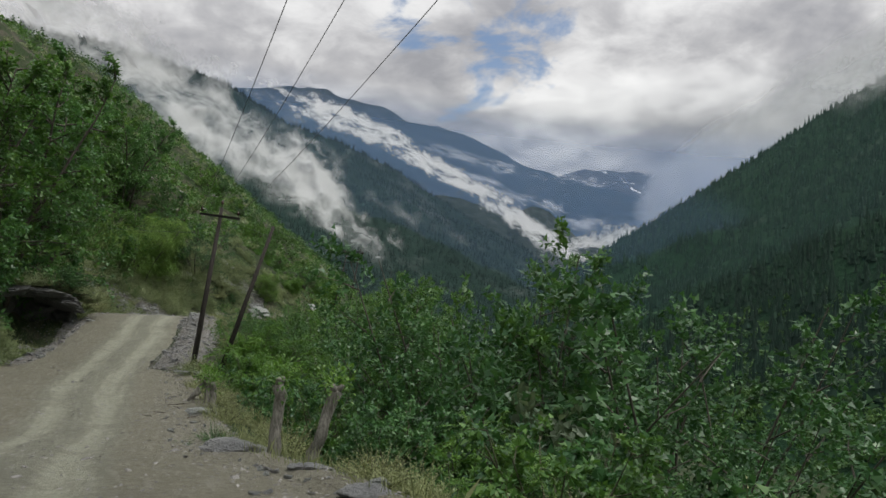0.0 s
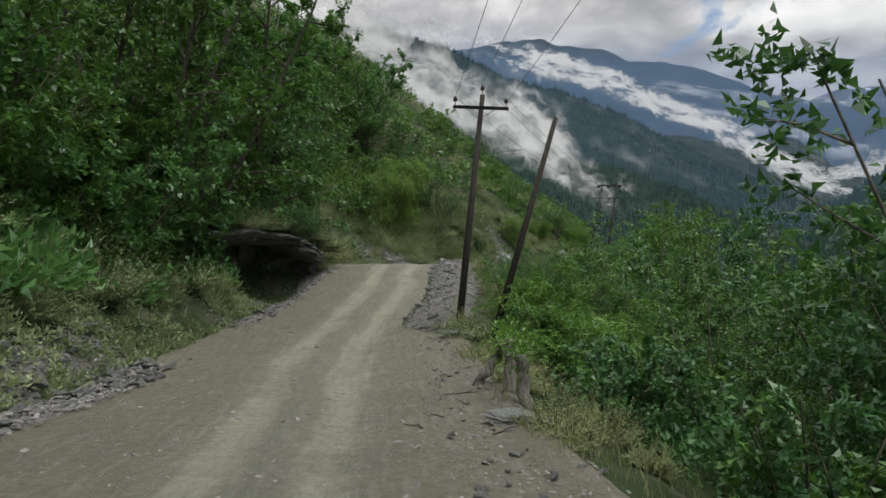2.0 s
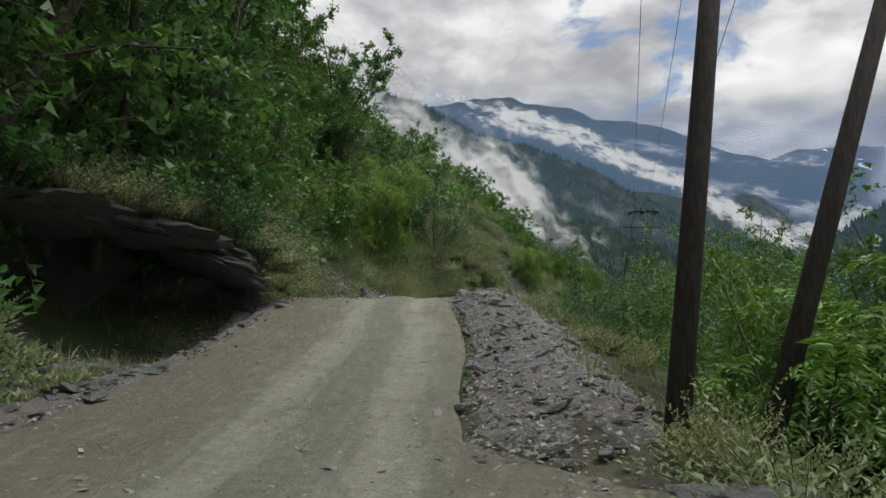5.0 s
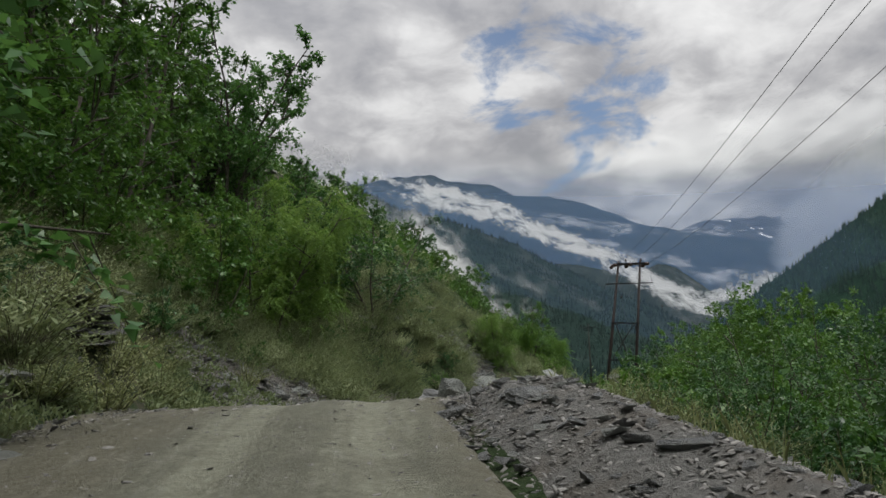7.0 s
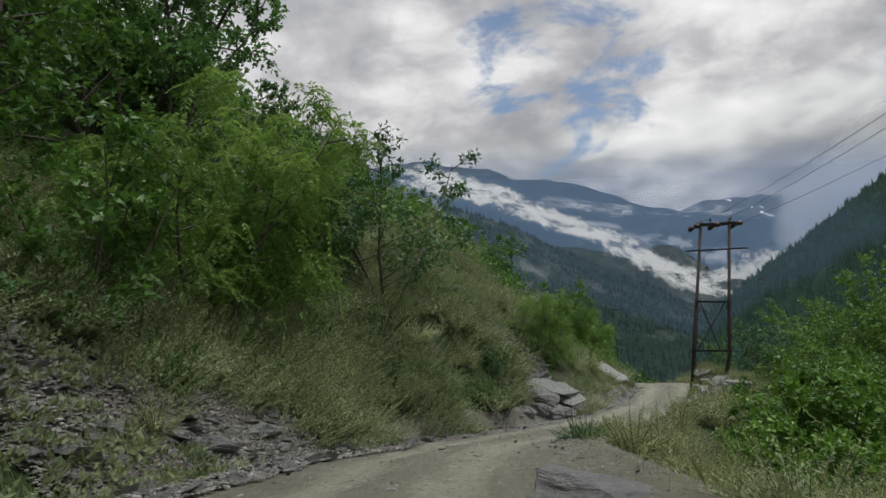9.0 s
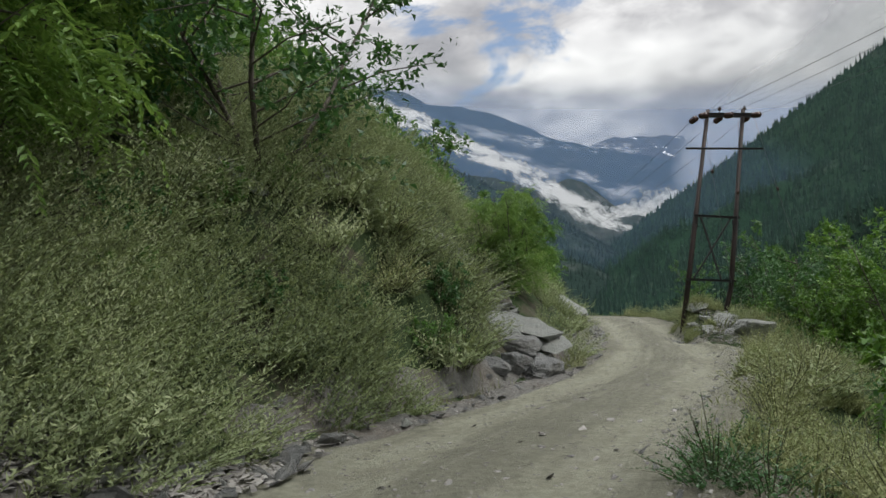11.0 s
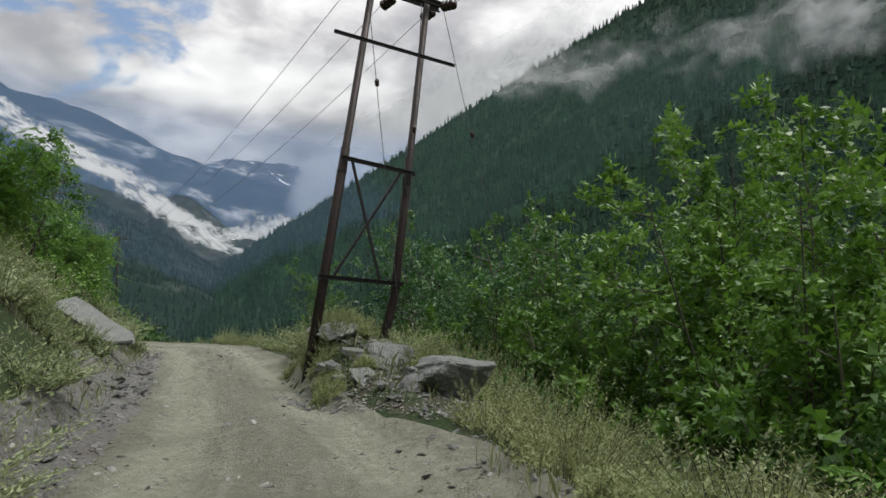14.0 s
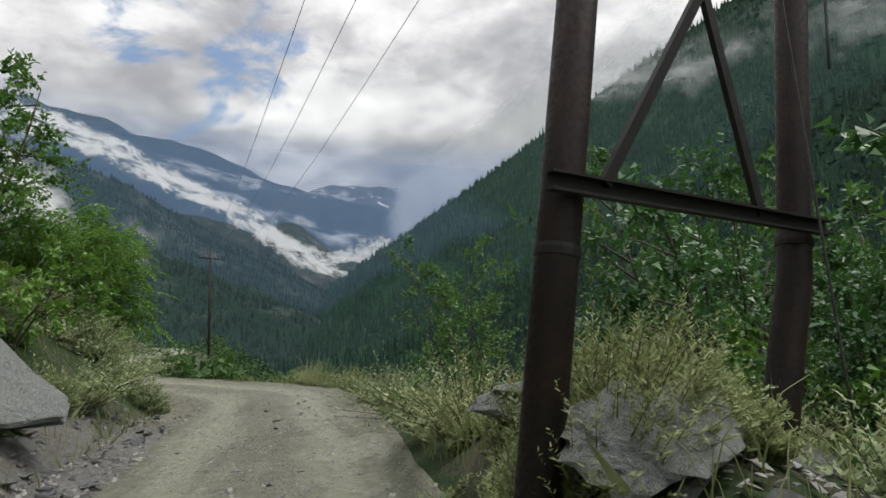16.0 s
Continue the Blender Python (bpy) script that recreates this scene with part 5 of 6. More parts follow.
for v in range(2):
    w, g = plant(150 + v, stems=4, height=10.0, spread=0.26, branches=20, twigs=8, per_twig=17, leaf=0.19, wide=0.62, plain_leaf=True, girth=0.10, reach=0.24, droop=0.3, first=0.08, bend=0.09)
    proto(f"tree_d{v}", "tree", "tall dark broad-leaved tree on the bank above the road", "tree", "trees on the bank", w, g, BARK, (LEAF_SHADE, LEAF_MID)[v])
    w, g = plant(155 + v, stems=4, height=6.0, spread=0.40, branches=13, twigs=8, per_twig=16, leaf=0.15, wide=0.62, plain_leaf=True, girth=0.06, reach=0.36, droop=0.25, first=0.2, bend=0.1)
    proto(f"tree_e{v}", "tree", "leafy green tree leaning out from the bank", "tree", "trees on the bank", w, g, BARK, LEAF_MID)
    w, g = plant(160 + v, stems=5, height=7.5, spread=0.30, branches=16, twigs=8, per_twig=16, leaf=0.14, wide=0.52, plain_leaf=True, girth=0.045, reach=0.27, droop=0.05, first=0.04, bend=0.08)
    proto(f"tree_m{v}", "tree", "young leafy green tree on the slope below the road", "tree", "trees below the road", w, g, BARK, LEAF_MID)
w, g = plant(170, stems=7, height=8.0, spread=0.24, branches=20, twigs=8, per_twig=18, leaf=0.13, wide=0.64, plain_leaf=True, girth=0.045, reach=0.28, droop=0.12, first=0.06, bend=0.09)
proto("tree_l", "tree", "bright green young tree with broad leaves beside the road", "tree", "trees below the road", w, g, BARK, LEAF_LIGHT)
w, g = plant(180, stems=5, height=9.0, spread=0.30, branches=18, twigs=9, per_twig=13, leaf=0.2, wide=0.6, girth=0.09, reach=0.24, droop=0.0, first=0.12)
proto("tree_thin", "tree", "tall thin dark tree with sparse upright twigs", "tree", "trees on the bank", w, g, BARK, LEAF_SHADE)
w, g = plant(190, stems=6, height=3.6, spread=0.6, branches=9, twigs=5, per_twig=6, leaf=0.46, girth=0.045, reach=0.42, droop=0.5, first=0.08, pinnate=True)
proto("fern_tree", "tree", "small tree with drooping feathery compound leaves", "tree", "trees on the bank", w, g, BARK, LEAF_LIGHT)
w, g = plant(195, stems=4, height=2.4, spread=0.6, branches=5, twigs=4, per_twig=3, leaf=0.42, girth=0.03, reach=0.45, droop=0.35, first=0.2, pinnate=True)
proto("fern_bush", "bush", "bright green bush with long fern-like leaves", "bush", "bushes on the slopes", w, g, STEM, LEAF_LIGHT, "wood", "foliage")
for v in range(3):
    w, g = feather(200 + v, 1.0, 100, 0.9, 0.066, lean=(0.10, -0.08))
    proto(f"sage_{v}", "shrub", "grey-green feathery wormwood shrub on the bank", "shrub", "wormwood shrubs", w, g, STEM, LEAF_GREY, "wood", "foliage")
    w, g = feather(210 + v, 0.8, 96, 0.8, 0.05)
    proto(f"dry_{v}", "shrub", "straw-coloured feathery shrub on the road verge", "shrub", "dry shrubs", w, g, STEM, LEAF_DRY, "wood", "foliage")
w, g = feather(220, 0.5, 60, 1.0, 0.05)
proto("dim", "shrub", "small dark twiggy shrub at the road edge", "shrub", "dark shrubs", w, g, STEM, LEAF_DARK, "wood", "foliage")

w, g = plant(230, stems=5, height=6.0, spread=0.5, branches=11, twigs=7, per_twig=5, leaf=0.5, girth=0.06, reach=0.4, droop=0.55, first=0.1, pinnate=True)
proto("willow", "tree", "tree with long drooping narrow-leaved sprays over the bank", "tree", "trees on the bank", w, g, BARK, LEAF_WILLOW)
w, g = plant(231, stems=8, height=4.6, spread=0.42, branches=12, twigs=6, per_twig=5, leaf=0.36, girth=0.05, reach=0.34, droop=0.5, first=0.05, pinnate=True)
proto("weeping", "tree", "small dense green tree with drooping feathery leaves", "tree", "trees on the bank", w, g, BARK, LEAF_WILLOW)
w, g = plant(232, stems=4, height=6.0, spread=0.5, branches=15, twigs=9, per_twig=13, leaf=0.16, wide=0.5, plain_leaf=True, girth=0.06, reach=0.40, droop=0.1, first=0.03, bend=0.12)
proto("tree_k", "tree", "spreading dark small-leaved tree with bare twig ends", "tree", "trees on the bank", w, g, BARK, LEAF_DARK)

# trees and bushes that stand out singly: kind, place, top
SINGLE = [
    ("tree_m0", 5.8, 19.6, 3.7), ("tree_m1", 9.3, 17.6, 4.6), ("pale", 9.4, 14.0, 0.9), ("pale", 8.3, 12.6, 0.5),
    ("tree_d1", -11.4, 34.0, 14.5), ("tree_d0", -11.9, 39.0, 15.0), ("tree_d1", -11.2, 29.5, 13.0), ("tree_d0", -12.3, 44.0, 15.5), ("tree_d1", -11.4, 24.0, 11.5),
    ("tree_d0", -13.8, 41.7, 14.0), ("tree_d1", -16.2, 36.5, 15.0), ("tree_d1", -16.5, 30.5, 15.0), ("tree_d0", -15.0, 47.0, 17.5), ("tree_d1", -16.0, 52.0, 18.0), ("tree_d0", -13.5, 25.5, 11.0), ("tree_d1", -12.6, 20.0, 10.5), ("tree_d0", -13.0, 15.0, 10.5),
    ("tree_d0", -10.8, 9.5, 9.0), ("tree_e0", -12.6, 33.0, 8.8), ("tree_e1", -11.6, 28.6, 7.2), ("tree_e0", -11.2, 21.5, 6.6), ("tree_e1", -10.6, 13.0, 6.6), ("tree_e1", -10.2, 17.0, 6.2), ("tree_e0", -13.2, 38.5, 9.2), ("tree_e1", -13.2, 46.0, 10.0),
    ("tree_d1", -16.6, 57.5, 18.5), ("tree_d1", -15.2, 61.0, 18.0), ("tree_d1", -16.0, 65.5, 21.5), ("tree_thin", -13.2, 73.2, 21.5), ("tree_d1", -15.4, 71.5, 22.0), ("tree_d1", -14.0, 75.0, 20.0), ("tree_d1", -14.8, 55.0, 15.5), ("tree_e0", -13.4, 51.5, 10.5),
    ("thick_dark", 6.4, 18.6, 2.6), ("thick_dark", 9.6, 17.4, 4.2), ("thick_dark", 12.2, 16.8, 4.2), ("thick_dark", 7.9, 16.4, 2.6), ("thick_dark", 14.6, 17.0, 4.6), ("thick_dark", 10.8, 13.5, 1.6), ("fern_bush", 0.75, 31.9, 1.3), ("fern_bush", 1.7, 33.0, 1.5), ("thick_mid", 0.8, 34.2, 1.9),
    ("fern_tree", 2.6, 32.4, 1.4), ("thick_mid", 6.2, 35.0, 3.0), ("thick_dark", 8.4, 34.0, 3.2), ("thick_mid", 4.4, 30.0, 1.2), ("thick_dark", 0.6, 42.0, 1.3), ("thick_mid", 2.6, 45.0, 1.2), ("thick_dark", 3.8, 41.6, 0.7), ("thick_dark", 0.3, 45.4, 1.3), ("thick_mid", 6.2, 38.6, 2.0), ("fern_bush", 1.6, 27.0, 0.9), ("fern_bush", 2.6, 25.0, 0.8), ("thick_mid", 5.4, 24.5, 1.6),
    ("big_bush", -11.0, 60.7, 7.6), ("big_bush", -8.9, 68.6, 7.6), ("big_bush", -13.5, 57.2, 9.6), ("big_bush", -4.9, 77.5, 8.4), ("big_bush", -12.8, 51.0, 8.0),
    ("bush_m0", -11.9, 62.8, 6.0), ("bush_d0", -11.0, 56.2, 3.9),
    ("weeping", 1.2, 77.3, 5.0), ("fern_tree", 3.9, 85.0, 5.0), ("willow", -8.4, 67.0, 8.2), ("willow", -9.8, 64.6, 8.6), ("tree_k", -5.5, 69.3, 9.8), ("willow", -10.4, 67.6, 10.0), ("tree_d0", -9.0, 73.2, 13.5), ("tree_e0", -11.4, 68.4, 10.5),
    ("tree_e0", 6.6, 94.6, 7.0), ("fern_tree", 9.2, 101.5, 5.0), ("fern_tree", 8.2, 97.2, 4.6), ("bush_l0", 8.6, 95.6, 2.6), ("bush_l1", 7.2, 91.8, 2.8),
    ("tree_l", 14.8, 74.2, 4.9), ("bush_l0", 13.0, 78.8, 1.4), ("bush_l1", 12.2, 76.4, 1.2), ("thick_dark", 13.6, 81.0, 1.9), ("tree_k", 16.0, 82.0, 3.0), ("tree_k", 14.4, 82.8, 2.9), ("thick_dark", 15.7, 84.4, 2.8), ("tree_m1", 18.2, 86.5, 3.6), ("tree_m1", 13.4, 87.6, 2.4),
    ("tree_m1", 17.5, 83.0, 3.8), ("tree_l", 12.4, 73.0, 3.6), ("bush_l0", 13.8, 77.6, 1.7), ("thick_dark", 14.4, 79.6, 1.7), ("thick_mid", 15.2, 78.0, 2.6), ("thick_mid", 17.0, 78.0, 3.4),
    ("tree_l", 15.6, 71.6, 5.0), ("bush_l1", 11.4, 71.0, 1.6), ("bush_m0", 10.2, 69.2, 1.2), ("bush_m1", 9.8, 66.8, 1.3), ("tree_m1", 12.5, 67.5, 2.6), ("tree_m0", 11.5, 63.5, 2.0),
    ("bush_m1", 4.4, 51.4, 1.6), ("bush_d1", 1.0, 51.6, 0.6), ("bush_d0", 2.8, 52.6, 1.3), ("bush_m0", 4.6, 48.6, 1.6), ("bush_m1", 2.4, 48.0, 1.0), ("bush_m0", 3.2, 45.6, 0.9), ("bush_d1", 0.9, 46.4, 0.4), ("bush_d0", 0.5, 44.2, 0.4), ("bush_m1", 1.8, 43.2, 0.6), ("bush_d1", 2.9, 44.0, 1.0), ("bush_d0", 0.0, 48.4, 0.3), ("bush_d1", 4.2, 43.4, 1.2), ("bush_m0", 6.4, 53.0, 2.2), ("bush_l0", 1.8, 50.0, 0.8), ("bush_d0", 6.2, 49.4, 2.0), ("bush_m1", 5.0, 55.8, 1.6), ("bush_l1", 5.4, 46.4, 1.2), ("tree_m1", 7.5, 55.0, 1.8), ("bush_l0", 3.6, 47.5, -0.6), ("fern_bush", 2.6, 43.5, -0.6),
    ("fern_bush", 3.0, 37.5, 0.6), ("fern_bush", 2.2, 34.0, 0.2), ("fern_bush", 1.4, 33.2, 0.0), ("bush_l1", 2.4, 29.4, 0.4), ("bush_m0", 1.9, 28.4, 0.3), ("fern_bush", 3.3, 26.4, 0.6), ("fern_bush", 2.8, 22.8, 0.2),
    ("tree_m0", 7.0, 30.5, 2.6), ("tree_m1", 10.5, 26.5, 3.2), ("tree_m0", 8.2, 22.8, 2.4), ("bush_d1", 5.2, 14.5, 0.4), ("bush_d0", 6.8, 11.5, 0.4), ("bush_m0", 4.6, 12.2, 0.3), ("bush_d1", 9.5, 9.0, 0.0),
]
for key, x, y, top in SINGLE:
    z = ground_z(x, y)
    if key.startswith("bush_") and top - z > 2.8:
        key = {"d": "thick_dark", "m": "thick_mid", "l": "big_light"}[key[5]]
    grow(key, x, y, max(top - z, 0.8) / PROTOS[key]["tall"], z=z)

rng_veg = random.Random(23)


def clear_of(x, y, spots):
    return all(math.hypot(x - a, y - b) > r for a, b, r in spots)


OPEN_SPOTS = [(0.9, 74.3, 1.55), (0.1, 73.0, 1.0), (-0.5, 75.6, 1.5), (6.9, 87.8, 1.6), (8.85, 76.6, 1.3), (8.9, 77.8, 0.55), (9.3, 78.75, 0.5), (-3.5, 76.1, 0.7), (-3.2, 72.0, 0.5), (-4.6, 70.6, 0.45), (-5.8, 68.9, 0.3), (-2.2, 73.0, 0.4), (0.3, 71.8, 0.8), (-9.8, 34.6, 1.5), (-9.9, 36.5, 2.1), (-9.8, 39.5, 2.2), (-9.4, 42.3, 1.7), (0.0, 21.3, 0.8), (0.7, 20.3, 0.7), (-10.2, 50.4, 1.3), (-0.9, 31.6, 0.6), (0.1, 31.1, 0.5)]


def scatter(kinds, side, y0, y1, d0, d1, count, sizes, cap=None, near=1.0):
    """Plants strewn over a strip beside the road; cap: the highest their tops may reach over the road."""
    for k in range(count):
        y = rng_veg.uniform(y0, y1)
        d = d0 + (d1 - d0) * rng_veg.random() ** near
        x = float(left_edge(y)) - d / float(slant(y)) if side == "left" else float(right_edge(y)) + d / float(slant(y))
        if not clear_of(x, y, OPEN_SPOTS):
            continue
        key, s = rng_veg.choice(kinds), rng_veg.uniform(*sizes)
        z = ground_z(x, y)
        if cap is not None:
            room = float(road_height(y)) + cap - z
            if room < 0.7:
                continue
            s = min(s, room / PROTOS[key]["tall"])
        grow(key, x, y, s, z=z, rng=rng_veg)


SAGE, DRY = ["sage_0", "sage_1", "sage_2"], ["dry_0", "dry_1", "dry_2"]
DARK, MID, LIGHT = ["bush_d0", "bush_d1"], ["bush_m0", "bush_m1"], ["bush_l0", "bush_l1", "fern_bush"]
# the bank above the road
scatter(SAGE + SAGE + DARK[:1], "left", 0, 34, 1.7, 3.4, 26, (1.1, 1.8))
scatter(["big_dark", "big_dark", "big_bush"], "left", 2, 34, 2.6, 9, 20, (0.8, 1.25))
scatter(["big_dark", "big_bush"], "left", 46, 60, 6.5, 11, 5, (0.6, 0.9))
scatter(DARK + MID[:1], "left", 4, 46, 2.0, 5, 14, (0.9, 1.5))
scatter(DARK, "left", 4, 70, 7, 14, 10, (1.4, 2.4))
scatter(SAGE + DRY[:1], "left", 43, 62, 1.2, 7.0, 32, (1.0, 1.6))
scatter(MID + DARK, "left", 44, 62, 3.5, 9, 9, (0.6, 1.0))
scatter(SAGE + SAGE + DRY[:1], "left", 61, 80, 0.5, 7.0, 46, (1.0, 1.6))
scatter(SAGE + DRY[:1], "left", 80, 100, 0.4, 5, 20, (0.9, 1.5))
scatter(MID + DARK, "left", 88, 112, 5, 15, 12, (0.9, 1.7))
scatter(MID + DARK + LIGHT[:2], "left", 86, 150, 7, 34, 60, (0.9, 1.9))
scatter(SAGE + DRY, "left", 74, 120, 5, 22, 18, (1.2, 2.0))
scatter(DARK + MID, "left", 61, 77, 0.6, 6.5, 26, (0.3, 0.6))
# the slope below it
scatter(DRY + SAGE[:1], "right", -2, 30, 0.3, 2.4, 18, (0.7, 1.2))
scatter(DRY + SAGE[:1], "right", 36, 58, 0.8, 2.6, 18, (0.7, 1.2))
scatter(DRY + DRY + SAGE[:2], "right", 58, 79, 0.9, 3.4, 40, (0.9, 1.45))
scatter(DRY + SAGE[:2], "right", 79, 104, 0.3, 3.4, 24, (0.8, 1.3))
scatter(MID + LIGHT[2:] + DARK + DARK, "right", 2, 34, 2.4, 9, 46, (1.0, 1.7), 0.9)
scatter(MID + LIGHT[:2], "right", 40, 66, 2.6, 9, 22, (0.9, 1.6), 0.1)
scatter(["tree_m0", "tree_m1", "bush_d1"], "right", 0, 60, 12, 26, 9, (0.6, 0.95), 1.2)
scatter(MID + LIGHT + LIGHT[:2], "right", 64, 96, 3.6, 10, 36, (1.1, 1.9), 1.5)
scatter(["tree_m0", "tree_m1", "bush_m1"], "right", 66, 112, 9, 24, 12, (0.6, 0.95), 3.2)
scatter(["tree_m1", "bush_m0", "bush_d0"], "right", 98, 140, 0.8, 8, 9, (0.5, 0.9), 2.6)
for x, y, s in ((-1.45, 62.2, 1.2), (-1.1, 62.7, 1.1), (-1.3, 61.7, 1.1), (1.35, 13.4, 0.9), (0.9, 12.6, 0.8), (0.2, 27.2, 0.7), (1.0, 72.7, 0.9), (1.6, 73.3, 1.0), (2.1, 74.3, 1.0), (2.5, 75.2, 0.9), (0.5, 72.5, 0.8), (-9.6, 49.4, 2.6), (-10.0, 51.0, 2.4), (-9.9, 47.8, 2.2), (-9.7, 52.8, 2.0), (-10.6, 50.0, 2.6), (-10.3, 54.2, 2.0)):
    grow("dim" if y < 40 or 60 < y < 70 else "dry_1", x, y, s * (1 if y < 40 or 60 < y < 70 else 0.7))


def grass_stuff():
    """Thin grass along the verges and over the bank."""
    nr = np.random.default_rng(77)
    n = 26000
    y = nr.uniform(-2, 104, n)
    d = nr.exponential(1.5, n) + 0.1
    left = nr.random(n) < 0.5
    x = np.where(left, left_edge(y) - d / slant(y), right_edge(y) + d / slant(y))
    keep = value_noise(x, y, 1.7, 91) + 0.5 * value_noise(x, y, 0.6, 92) > -0.15
    x, y = x[keep], y[keep]
    n = len(x)
    z = land(x, y)
    h = nr.uniform(0.12, 0.42, n)
    a = nr.uniform(0, 2 * math.pi, n)
    side = np.stack([np.cos(a), np.sin(a), np.zeros(n)], 1) * 0.005
    p = np.stack([x, y, z - 0.02], 1)
    bow = nr.normal(0, 0.35, (n, 3)) * np.array((1, 1, 0)) * h[:, None]
    mid, tip = p + bow * 0.35 + np.array((0, 0, 1)) * (h * 0.6)[:, None], p + bow + np.array((0, 0, 1)) * h[:, None]
    verts = np.stack([p - side, p + side, mid + side * 0.7, tip, mid - side * 0.7], 1).reshape(-1, 3)
    faces = (np.array([[0, 1, 2, 3, 4]]) + (np.arange(n) * 5)[:, None])
    tagged(new("grass", mesh_of("grass", verts, faces, LEAF_DRY)), "thin dry grass along the verges and bank", "grass", kind="stuff")


grass_stuff()


def brush_stuff(name, label, side, y0, y1, d0, d1, count, blades, low, high, size, mat, seed, cap=None):
    """Low tangled growth that covers the slope between the single plants: leafy tufts as one mesh."""
    nr = np.random.default_rng(seed)
    y = nr.uniform(y0, y1, count)
    d = d0 + (d1 - d0) * nr.random(count) ** 1.4
    x = np.where(side == "left", left_edge(y) - d / slant(y), right_edge(y) + d / slant(y))
    keep = np.all([np.hypot(x - a, y - b) > r * 0.9 for a, b, r in OPEN_SPOTS], axis=0) & (value_noise(x, y, 2.3, seed) > -0.55)
    x, y = x[keep], y[keep]
    n = len(x)
    s = nr.uniform(low, high, n)
    spots = np.stack([x, y, land(x, y)], 1)
    around = unit(nr.normal(0, 1, (n, blades, 3))) * nr.uniform(0.3, 1, (n, blades, 1)) * np.array((1.1, 1.1, 0.9))
    around[..., 2] = np.abs(around[..., 2])
    at = spots[:, None] + around * (s * 0.6)[:, None, None]
    k = size * nr.uniform(0.6, 1.4, n * blades)
    way = around.reshape(-1, 3) * 0.8 + nr.normal(0, 0.5, (n * blades, 3)) + np.array((0, 0, 0.35))
    q = blades_of(at.reshape(-1, 3), way, nr.normal(0, 0.6, (n * blades, 3)) + (0, 0, 1), k * 1.6, k * 1.0)
    tagged(new(name, mesh_of(name, q.reshape(-1, 3), np.arange(len(q) * 3).reshape(-1, 3), mat)), label, "undergrowth", kind="stuff")


def plume_stuff(name, label, strips, per_metre, mat, tip, seed, leaf=0.076):
    """Close-standing feathery stalks on the bank, as one mesh."""
    nr = np.random.default_rng(seed)
    quads, spikes, stems = [], [], []
    for side, y0, y1, d0, d1, count, low, high in strips:
        # rounded clumps of arching stalks
        clumps, stalks = count // 120, 120
        y = nr.uniform(y0, y1, clumps)
        d = nr.uniform(d0, d1, clumps)
        x = left_edge(y) - d / slant(y) if side == "left" else right_edge(y) + d / slant(y)
        keep = np.all([np.hypot(x - a, y - b) > r * 0.95 for a, b, r in OPEN_SPOTS], axis=0)
        keep &= value_noise(x, y, 1.9, seed) > -1.5
        x, y = x[keep], y[keep]
        size_ = nr.uniform(low, high, len(x)) * (1 + 0.28 * value_noise(x, y, 2.6, seed + 1))
        turn = nr.uniform(0, 2 * math.pi, (len(x), stalks))
        r = np.sqrt(nr.random((len(x), stalks)))
        ox, oy = np.cos(turn) * r, np.sin(turn) * r
        h = (size_[:, None] * nr.uniform(0.65, 1.1, r.shape) * (1.12 - 0.62 * r * r)).ravel()
        x, y = (x[:, None] + ox * size_[:, None] * 0.5).ravel(), (y[:, None] + oy * size_[:, None] * 0.5).ravel()
        ox, oy = ox.ravel(), oy.ravel()
        n = len(x)
        foot = np.stack([x, y, land(x, y) - 0.03], 1)
        lean = 0.32 if side == "left" else 0.05
        way = unit(np.stack([ox * 0.42 + nr.normal(lean, 0.1, n), oy * 0.42 + nr.normal(-0.12, 0.1, n), np.ones(n)], 1))
        bow = np.stack([ox * 0.35 + nr.normal(lean * 0.9, 0.08, n), oy * 0.35 + nr.normal(-0.1, 0.08, n), -0.55 * np.hypot(ox, oy) ** 2 + nr.uniform(-0.1, 0.05, n)], 1)
        half = unit(np.cross(way, nr.normal(0, 1, (n, 3)))) * 0.005
        knee, tip_ = foot + way * (h * 0.5)[:, None] + bow * (h * 0.15)[:, None], foot + way * h[:, None] + bow * (h * 0.6)[:, None]
        stems += [np.stack([foot - half, foot + half, knee], 1), np.stack([knee - half * 0.6, knee + half * 0.6, tip_], 1)]
        for j in range(per_metre):
            t = (0.06 + 0.94 * (j + nr.random(n)) / per_metre) ** 0.8
            at = foot + way * (h * t)[:, None] + bow * (h * t * t * 0.6)[:, None]
            a = nr.uniform(0, 2 * math.pi, n)
            out = np.stack([np.cos(a), np.sin(a), np.zeros(n)], 1)
            size = leaf * nr.uniform(0.65, 1.3, n) * (1.3 - 0.75 * t)
            (spikes if j >= per_metre - 7 else quads).append(blades_of(at, out * 0.8 + way * 0.7 + bow * 1.0 * t[:, None], nr.normal(0, 0.6, (n, 3)) + way, size, size * 0.46))
    for title, kind_, made, m in ((name, label, quads, mat), (name.split("_")[0] + "_spikes", "pale flowering spikes of " + label, spikes, tip), (name.split("_")[0] + "_stems", "thin brown-green stems of " + label, stems, STEM)):
        q = np.concatenate(made)
        tagged(new(title, mesh_of(title, q.reshape(-1, 3), np.arange(len(q) * 3).reshape(-1, 3), m)), kind_, "undergrowth", kind="stuff")


